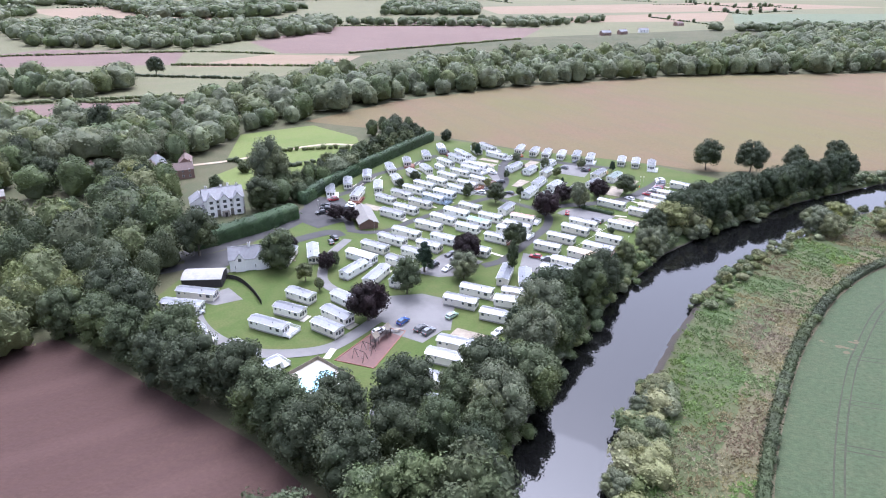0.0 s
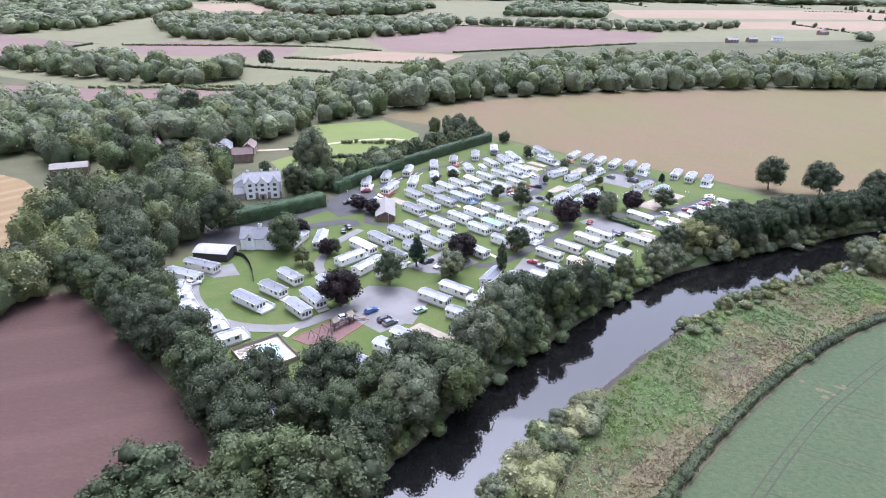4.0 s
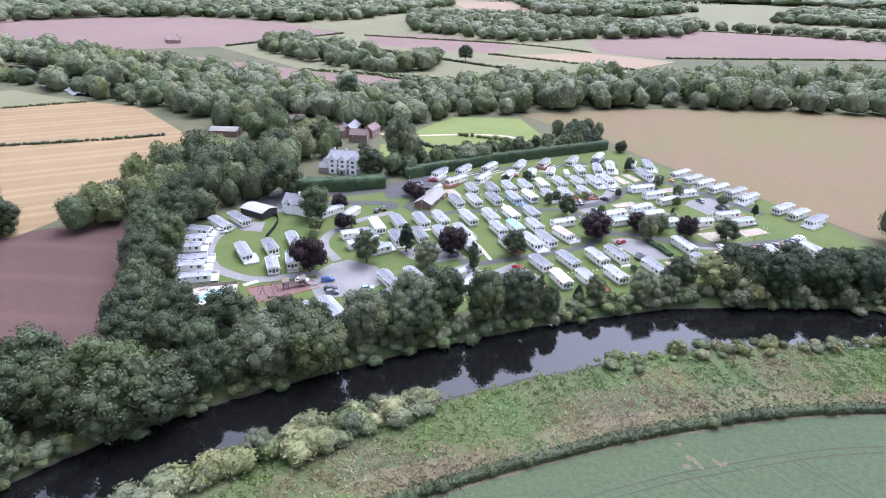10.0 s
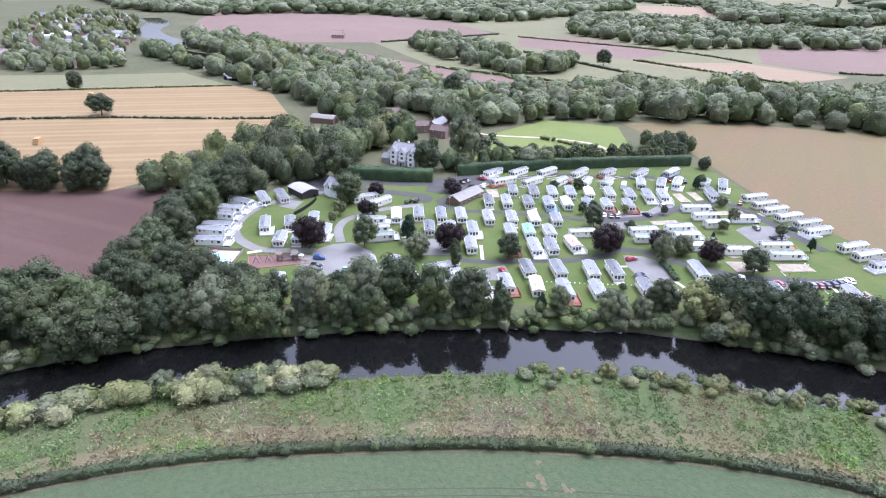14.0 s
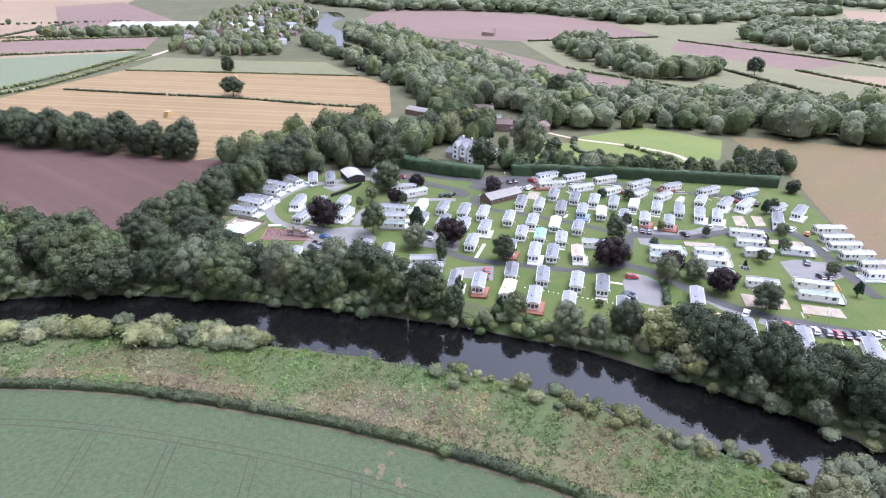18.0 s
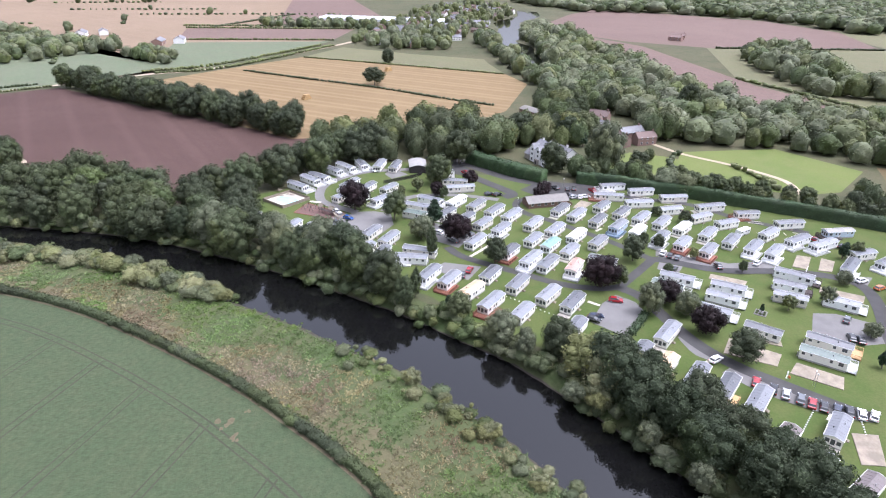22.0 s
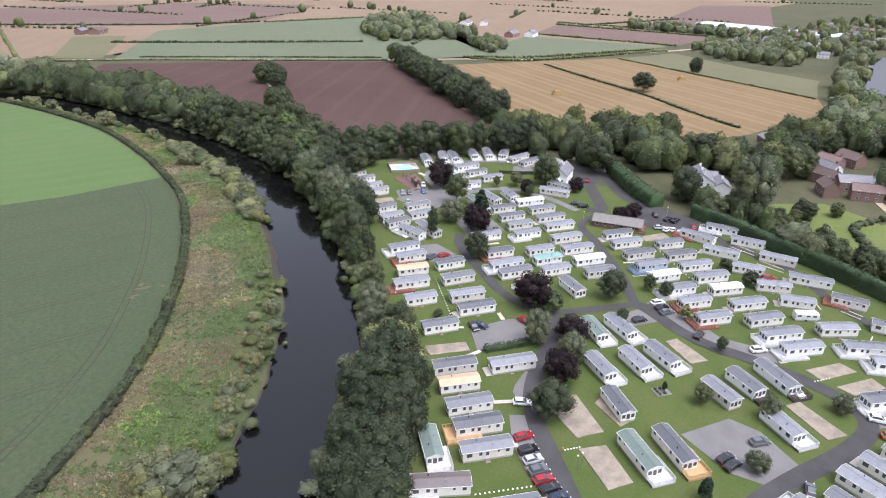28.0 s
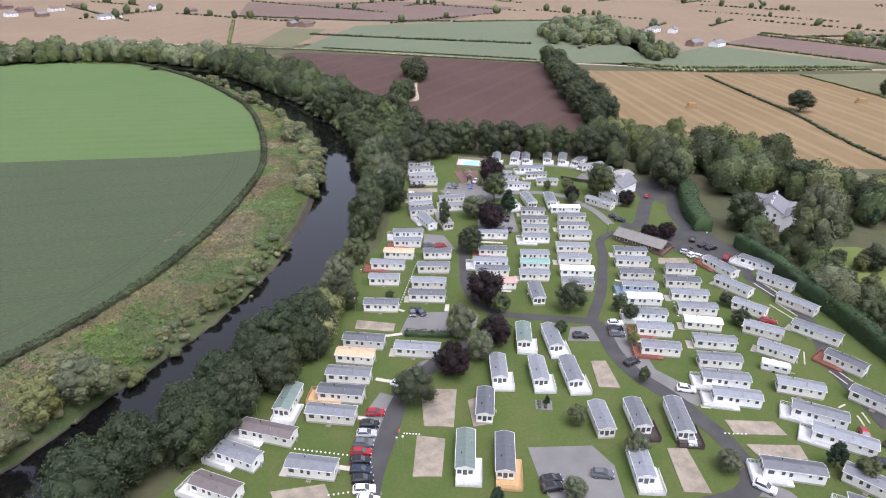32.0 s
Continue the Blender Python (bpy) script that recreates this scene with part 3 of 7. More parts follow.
for k, ((p, q), (p2, q2)) in enumerate(zip(inner[:-1], inner[1:])):
    c0, c1 = (0.2 + 0.12 * noise.noise((j * 0.11, 4.0, 0.0)) + 0.06 * noise.noise((j * 0.5, 9.0, 0.0)) for j in (k, k + 1))
    dry.face([(*p, 0.094), (*p2, 0.094), (*(p2 + (q2 - p2) * c1), 0.094), (*(p + (q - p) * c0), 0.094)])
tagged(new("grass_strip", dry.mesh("grass_strip", DRYGRASS)), "dry tan grass strip beside the hedge", "ground", kind="structure")

# wheel tracks and bare patches in the crop
SOIL_TRACK = land("wheel_track_soil", ((0.062, 0.082, 0.04), (0.074, 0.092, 0.045), (0.1, 0.095, 0.055)), (0.1, 0.4, 1.5))
HEADLAND = offset(HEDGE_EAST[::2], 13.0)
field_side = [p for p in HEADLAND if 58 < p[1] < 232]
head = np.array(field_side)
for d in (-0.95, 0.95):
    ribbon("wheel_track", np.array(offset(head, d)), 0.2, 0.064, SOIL_TRACK, "wheel track along the headland of the crop", "wheel track", 0.6)
(ta, tb), (tc, td) = [(82.2, 109.1), (108.8, 101.8)], [(95.2, 126.4), (113.5, 121.3)]
run = np.array(tb) - np.array(ta)
run = run / np.linalg.norm(run)
across = np.array((-run[1], run[0]))
pitch_ = abs(float((np.array(tc) - np.array(ta)) @ across))
for k in range(-7, 8):
    base_ = np.array(ta) + across * (k * pitch_)
    near_ = head[np.argmin(np.abs((head - base_) @ across))]
    if abs(float((near_ - base_) @ across)) > 6:
        continue
    for d in (-0.95, 0.95):
        line_ = np.array([near_ + across * d + run * r_ for r_ in np.arange(0.0, 180.0, 4.0)])
        line_ = line_[(line_[:, 0] - 89) * 0.383 + (line_[:, 1] - 51) * 0.924 > 1.0]
        if len(line_) > 3:
            ribbon("wheel_track", line_, 0.17, 0.068, SOIL_TRACK, "straight wheel track through the crop", "wheel track", 0.6)
rngp = np.random.default_rng(5)
for (bx, by), br in zip([(106.7, 147.3), (111.5, 151.4), (102.9, 151.6), (88.5, 145.7)], (2.0, 1.6, 0.8, 0.7)):
    for k in range(5):
        px, py, pr = bx + rngp.normal(0, br * 0.5), by + rngp.normal(0, br * 0.5), br * rngp.uniform(0.18, 0.42)
        flat("soil_patch", [(px + math.cos(w * 0.45) * pr * 1.5 * (1 + 0.6 * noise.noise((px, w * 1.3, 0))), py + math.sin(w * 0.45) * pr * (1 + 0.6 * noise.noise((py, w * 1.3, 7)))) for w in range(14)], BARESOIL, "bare tan soil patch in the crop", "soil patch", z=0.072 + 0.001 * k)
ribbon("soil_strip", np.array(offset(HEDGE_EAST[::2], 1.5)), 0.4, 0.06, BARESOIL, "bare soil strip at the foot of the hedge", "soil strip", 0.9)
flat("paddock", [(-189, 228), (-183, 240), (-169, 247), (-156, 255), (-146, 245), (-151, 226), (-158, 214), (-168, 207), (-182, 214)], PASTURE, "small grass paddock among the trees", "paddock")
flat("lawn", [(-98, 276), (-112, 292), (-104, 312), (-84, 322), (-70, 316), (-64, 298), (-74, 280), (-86, 270)], MEADOW, "garden lawn of the hamlet", "lawn")


# ---- the park: lawn, roads, yards ----
flat("lawn", [(-30, 104), (-12, 99), (0, 112), (8, 130), (16, 146), (28, 162), (38, 178), (48, 192), (60, 202), (70, 215), (80, 231), (92, 241), (106, 251), (120, 262), (140, 278), (134, 296), (118, 308), (104, 322), (60, 341), (38, 347), (0, 368), (-10, 366), (-28, 330), (-42, 303), (-56, 268), (-60, 245), (-66, 238), (-72, 205), (-84, 192), (-88, 172), (-84, 155), (-60, 138), (-44, 124)], LAWN, "mown lawn of the caravan park", "lawn", z=0.06)


def road(pts, half, mat, label, name="road", z=0.16):
    return ribbon(name, smooth_line(pts, 2.0), half, z, mat, label, name)


TAR = "narrow grey asphalt park road"
road([(100.0, 293.9), (96.3, 288.4), (88.7, 279.5), (81.7, 271.5), (72.7, 265.1), (61.4, 260.7), (46.0, 256.2), (39.4, 250.6)], 2.1, ASPHALT, TAR)
road([(39.4, 250.6), (40.4, 242.6), (37.6, 231.7), (30.9, 220.4), (23.7, 208.1), (18.1, 200.5), (11.8, 196.4)], 1.7, ASPHALT, TAR, z=0.164)
road([(39.8, 250.2), (29.2, 258.7), (18.6, 267.0)], 1.6, ASPHALT, TAR, z=0.168)
road([(18.6, 267.0), (19.1, 271.5), (24.2, 281.8), (26.3, 291.7), (25.8, 301.6), (27.1, 316.3), (30.9, 325.9), (37.1, 329.3), (47.8, 326.9), (61.3, 321.2), (71.4, 317.4), (83.4, 313.7)], 2.1, ASPHALT, TAR, z=0.172)
road([(19.3, 267.3), (4.5, 255.9), (-7.4, 244.2), (-15.6, 235.7), (-22.2, 227.6), (-30.4, 224.5), (-38.2, 226.5)], 1.6, ASPHALT, TAR, z=0.176)
road([(-37.2, 227.0), (-40.2, 237.4), (-45.8, 246.4), (-54.0, 257.6), (-43.0, 274.7), (-39.7, 287.0), (-34.8, 298.7), (-20.4, 312.7), (-11.9, 326.4), (-7.2, 333.7)], 1.8, ASPHALT, TAR, z=0.18)
road([(-94, 199), (-80, 212), (-66, 226), (-58, 244), (-54, 262)], 4.0, ASPHALT, "asphalt drive below the tall hedge", z=0.12)
road([(-40.4, 220.1), (-45.2, 224.1), (-60.5, 212.6), (-80.8, 197.0), (-98.0, 186.3)], 2.6, ASPHALT, "asphalt entrance drive between hedge and lodge", z=0.184)
road([(-72.6, 190.8), (-76.6, 182.6), (-74.7, 169.9), (-72.0, 159.6), (-64.3, 149.7), (-53.4, 142.6), (-43.0, 141.1), (-31.7, 143.9), (-25.0, 151.6), (-19.9, 159.9)], 2.0, GRAVEL, "pale gravel crescent round the lawn", z=0.188)
road([(-37.0, 217.7), (-41.1, 204.0), (-41.5, 192.7), (-39.6, 183.0), (-33.2, 175.9), (-21.4, 170.6)], 1.7, GRAVEL, "pale gravel lane beside the trees", z=0.192)
road([(78.0, 268.0), (75.2, 263.6), (67.2, 261.8)], 2.0, GRAVEL, "gravel lay-by", z=0.15)
road([(99.6, 293.7), (98.6, 289.0), (96.5, 284.0), (92.6, 277.5), (88.3, 272.6), (82.4, 267.9)], 2.4, GRAVEL, "gravel parking strip along the road", z=0.148)
road([(-50, 352), (-70, 353), (-92, 338), (-111, 319), (-135, 306)], 1.5, TRACK, "sandy farm track across the meadow", "track", z=0.3)
road([(-262, -92), (-105, -258), (-18, -330), (60, -400)], 3.0, TRACK, "pale lane between hedges", "track", z=0.31)
road([(-262, -92), (-310, -50), (-352, -2), (-497, 70), (-560, 95)], 3.0, TRACK, "pale lane between hedges", "track", z=0.314)
road([(-60, -30), (-74, -8), (-95, -45), (-132, -111)], 3.0, TRACK, "sandy gap through the ploughed field", "track", z=0.3)

YARD = "pale gravel car park"
flat("car_park", [(-20.2, 159.0), (-21.3, 167.3), (-18.8, 173.7), (-7.8, 175.7), (2.5, 171.3), (1.0, 154.2), (-9.4, 153.5)], GRAVEL, YARD, "car park", z=0.14)
flat("car_park", [(4.3, 188.6), (-3.0, 187.4), (-11.1, 190.5), (-1.5, 206.8), (12.2, 200.3)], GRAVEL, YARD, "car park", z=0.14)
flat("car_park", [(29.7, 191.0), (24.0, 195.4), (26.6, 207.8), (36.6, 203.2)], GRAVEL, YARD, "car park", z=0.14)
flat("car_park", [(60.7, 237.6), (49.9, 243.0), (44.2, 248.4), (48.6, 253.3), (55.5, 254.9), (68.2, 245.6)], GRAVEL, YARD, "car park", z=0.14)
flat("car_park", [(65.3, 298.0), (53.2, 304.4), (53.3, 311.0), (59.3, 320.7), (68.9, 316.8), (70.2, 309.6)], GRAVEL, YARD, "car park", z=0.14)
flat("car_park", [(-50.1, 228.0), (-57.2, 233.9), (-60.9, 254.5), (-56.0, 264.8), (-46.3, 263.2), (-40.0, 252.2), (-38.8, 238.2)], ASPHALT, "asphalt yard by the reception building", "car park", z=0.13)
flat("car_park", [(15.5, 268.9), (10.7, 270.3), (14.3, 279.6), (20.6, 292.2), (18.0, 305.3), (23.1, 307.1), (26.3, 295.5), (23.5, 283.4)], GRAVEL, YARD, "car park", z=0.12)
flat("car_park", [(25.8, 266.4), (20.6, 268.7), (23.7, 275.8), (31.0, 271.2)], GRAVEL, YARD, "car park", z=0.142)
flat("car_park", [(-86, 187), (-76, 190), (-70, 200), (-66, 208), (-75, 209), (-90, 198)], ASPHALT, "asphalt yard round the lodge", "car park", z=0.13)
flat("car_park", [(-77.3, 169.4), (-68.4, 177.7), (-61.7, 170.4), (-68.7, 166.4)], GRAVEL, "gravel turning place", "car park", z=0.135)
flat("car_park", [(1.7, 163.2), (-7.4, 164.3), (-19.3, 154.5), (-6.5, 147.4), (0.4, 156.0)], GRAVEL, YARD, "car park", z=0.136)
flat("car_park", [(36.1, 330.2), (30.6, 328.8), (28.7, 333.6), (29.2, 336.2)], GRAVEL, "gravel parking bay", "car park", z=0.137)


def slab(pts):
    sh = Shape()
    p = np.array(pts)
    c0 = p.mean(0)
    for i in range(len(p)):
        a, b = p[i], p[(i + 1) % len(p)]
        sh.face([(*a, 0.02), (*b, 0.02), (*b, 0.24), (*a, 0.24)])
    sh.face([(*q, 0.24) for q in p])
    tagged(new("caravan_base", sh.mesh("caravan_base", CONCRETE)), "empty stained concrete base on the lawn", "concrete base", "empty bases")


for quad in (
    [(75.1, 269.7), (67.8, 274.0), (75.4, 284.9), (80.8, 281.3)], [(83.6, 283.2), (78.9, 287.1), (85.1, 296.0), (90.1, 293.1)], [(40.2, 313.0), (36.6, 315.1), (42.4, 326.0), (46.8, 323.0)],
    [(22.0, 313.3), (12.9, 319.3), (14.4, 323.5), (24.0, 317.5)], [(24.7, 320.7), (15.1, 326.7), (17.5, 330.1), (25.7, 324.8)], [(32.2, 281.3), (28.8, 283.2), (33.7, 293.2), (37.9, 290.3)],
    [(75.4, 233.8), (66.9, 240.8), (69.3, 244.1), (77.7, 237.6)], [(11.9, 145.6), (0.4, 151.2), (2.9, 155.4), (14.2, 150.0)], [(-29.6, 247.8), (-38.1, 252.6), (-35.0, 256.8), (-26.2, 250.9)],
    [(115.4, 282.8), (105.7, 286.2), (106.2, 291.8), (115.7, 287.8)], [(67.8, 278.8), (64.4, 278.9), (68.6, 287.8), (71.6, 286.9)]):
    slab(quad)

# ---- trees ----
def ico(level):
    bm = bmesh.new()
    bmesh.ops.create_icosphere(bm, subdivisions=level, radius=1.0)
    v = np.array([q.co[:] for q in bm.verts])
    f = np.array([[q.index for q in g.verts] for g in bm.faces])
    bm.free()
    return v, f


ICO1, ICO2, ICO3 = ico(1), ico(2), ico(3)


def dome_arrays(rng, height, radius, lobes, leaves, size, core):
    """A crown or shrub in one closed mass of rounded lobes down to the ground, with leaf clumps standing off its skin."""
    i = np.arange(lobes)
    z = 1 - 1.5 * (i + 0.5) / lobes
    w = i * 2.39996 + rng.uniform(-0.5, 0.5, lobes)
    q = np.sqrt(1 - z * z)
    dirs = np.stack([np.cos(w) * q, np.sin(w) * q, z], 1) + rng.normal(0, 0.12, (lobes, 3))
    dirs /= np.linalg.norm(dirs, axis=1)[:, None]
    reach = 1.25 * math.sqrt(3.0 / lobes) * rng.uniform(0.8, 1.2, lobes)
    tops = rng.uniform(0.16, 0.46, lobes)
    ph = rng.uniform(0, 50, 3)
    stretch = np.array((radius, radius, height * 0.56))

    def skin(d):
        ang = np.arccos(np.clip(d @ dirs.T, -1, 1))
        rise = (np.sqrt(np.clip(1 - (ang / reach) ** 2, 0, 1)) * tops).max(1)
        rough = np.array([noise.noise(Vector(v * 5.0 + ph)) for v in d])
        flare = np.where(d[:, 2] < 0, np.minimum(1 - 0.75 * d[:, 2], 0.97 / (np.hypot(d[:, 0], d[:, 1]) + 0.05)), 1.0)
        return d * ((0.68 + rise + 0.08 * rough)[:, None]) * np.stack([flare, flare, np.ones(len(d))], 1) * stretch + (0, 0, height * 0.44)

    cv, cf = core
    jit = cv + rng.normal(0, 0.06, cv.shape)
    body = skin(jit / np.linalg.norm(jit, axis=1)[:, None])
    V, F = [(body - (0, 0, height * 0.44)) * rng.uniform(0.88, 1.07, (len(cv), 1)) + (0, 0, height * 0.44)], [cf]
    d = rng.normal(size=(leaves, 3))
    d[:, 2] = np.where(d[:, 2] < -0.4, -d[:, 2], d[:, 2])
    d /= np.linalg.norm(d, axis=1)[:, None]
    c = skin(d) + d * rng.uniform(-0.03, 0.17, (leaves, 1)) * radius
    e = d + rng.normal(0, 0.6, (leaves, 3))
    e /= np.linalg.norm(e, axis=1)[:, None]
    t = np.cross(e, rng.normal(size=(leaves, 3)))
    t /= np.linalg.norm(t, axis=1)[:, None]
    b = np.cross(e, t)
    k = size * rng.uniform(0.5, 1.4, (leaves, 1))
    V.append(np.stack([c - t * k, c - b * k * 0.6 + e * k * 0.3, c + t * k * 0.9, c + b * k * 0.65 + e * k * 0.3], 1).reshape(-1, 3))
    i0 = len(cv) + 4 * np.arange(leaves)[:, None]
    F += [i0 + [0, 1, 2], i0 + [0, 2, 3]]
    V = np.vstack(V)
    V[:, 2] = np.maximum(V[:, 2], -0.1)
    return V, np.vstack(F)


def crown_arrays(rng, height, radius, base, lobes, leaves, size, core, tall=1.0, shape="round"):
    """Vertices and triangles of a crown: a domed mass of uneven lobes with a skin of leaf clumps that break the outline."""
    if shape == "dome":
        return dome_arrays(rng, height, radius, lobes, leaves, size, core)
    cz, hz = (height + base) / 2, (height - base) / 2
    V, F, n = [], [], 0
    cs, rs = [np.zeros(3)], [0.0]
    for i in range(lobes):
        z = 1 - 1.75 * (i + 0.5) / lobes if shape != "low" else 1 - 1.95 * (i + 0.5) / lobes
        w = i * 2.39996 + rng.uniform(-0.5, 0.5)
        q = math.sqrt(max(0.0, 1 - z * z))
        k = rng.uniform(0.6, 0.86)
        p = np.array([math.cos(w) * q * radius * k, math.sin(w) * q * radius * k, z * hz * k])
        if shape == "cone":
            p[:2] *= max(0.1, 1.15 - 1.0 * (p[2] / hz + 1) / 2)
        cs.append(p)
        rs.append(rng.uniform(0.23, 0.4) * radius * (0.7 if shape == "cone" else (1.25 if lobes < 10 else 1.0)))
    cv, cf = core
    for p, r in zip(cs, rs):
        ph = rng.uniform(0, 50, 3)
        disp = np.array([noise.noise(Vector(q * 1.9 + ph)) for q in cv])
        if r == 0.0:
            q = cv * (1 + 0.2 * disp[:, None]) * (radius * 0.66, radius * 0.66, hz * 0.66)
            if shape == "cone":
                q[:, :2] *= np.clip(1.05 - 0.95 * (q[:, 2:] / hz + 1) / 2, 0.1, 1)
        else:
            q = cv * (1 + 0.3 * disp[:, None]) * r * 0.84
            q[:, 2] *= tall
        V.append(q + p + (0, 0, cz))
        F.append(cf + n)
        n += len(q)
    per = leaves // lobes
    for j, (p, r) in enumerate(zip(cs, rs)):
        if r == 0.0:
            continue
        d = rng.normal(size=(per, 3))
        d += 0.5 * p / (np.linalg.norm(p) + 1e-6)
        d[:, 2] += 0.2
        d /= np.linalg.norm(d, axis=1)[:, None]
        c = p + d * r * rng.uniform(0.8, 1.28, (per, 1)) * (1, 1, tall)
        keep = np.ones(per, bool)
        for k, (p2, r2) in enumerate(zip(cs, rs)):
            if k != j:
                keep &= np.linalg.norm((c - p2) / (1, 1, tall), axis=1) > r2 * 0.84
        c, d = c[keep], d[keep]
        m = len(c)
        if not m:
            continue
        e = d + rng.normal(0, 0.55, (m, 3))
        e /= np.linalg.norm(e, axis=1)[:, None]
        t = np.cross(e, rng.normal(size=(m, 3)))
        t /= np.linalg.norm(t, axis=1)[:, None] + 1e-9
        b = np.cross(e, t)
        s = size * rng.uniform(0.55, 1.45, (m, 1))
        quad = np.stack([c - t * s, c - b * s * 0.6 + e * s * 0.25, c + t * s * 0.9, c + b * s * 0.65 + e * s * 0.25], 1) + (0, 0, cz)
        V.append(quad.reshape(-1, 3))
        i0 = n + 4 * np.arange(m)[:, None]
        F.append(i0 + [0, 1, 2])
        F.append(i0 + [0, 2, 3])
        n += 4 * m
    return np.vstack(V), np.vstack(F)


def tri_mesh(name, V, F, mat):
    me = bpy.data.meshes.new(name)
    me.vertices.add(len(V))
    me.vertices.foreach_set("co", np.asarray(V, np.float32).ravel())
    me.loops.add(len(F) * 3)
    me.loops.foreach_set("vertex_index", np.asarray(F, np.int32).ravel())
    me.polygons.add(len(F))
    me.polygons.foreach_set("loop_start", np.arange(0, len(F) * 3, 3, dtype=np.int32))
    me.materials.append(mat)
    me.update(calc_edges=True)
    return me


def trunk_shape(rng, height, base, r):
    sh = Shape()
    lean = Vector((rng.uniform(-0.4, 0.4), rng.uniform(-0.4, 0.4), 0))
    mid = Vector((0, 0, base)) + lean
    sh.tube((0, 0, -0.3), mid, r * 1.25, r * 0.8, 7)
    sh.tube(mid, mid + Vector((0, 0, height * 0.35)), r * 0.8, r * 0.3, 6)
    for k in range(5):
        w = k * 1.26 + rng.uniform(0, 0.6)
        sh.tube(mid + Vector((0, 0, k * height * 0.03)), mid + Vector((math.cos(w) * height * 0.2, math.sin(w) * height * 0.2, height * rng.uniform(0.2, 0.36))), r * 0.45, r * 0.12, 5)
    return sh


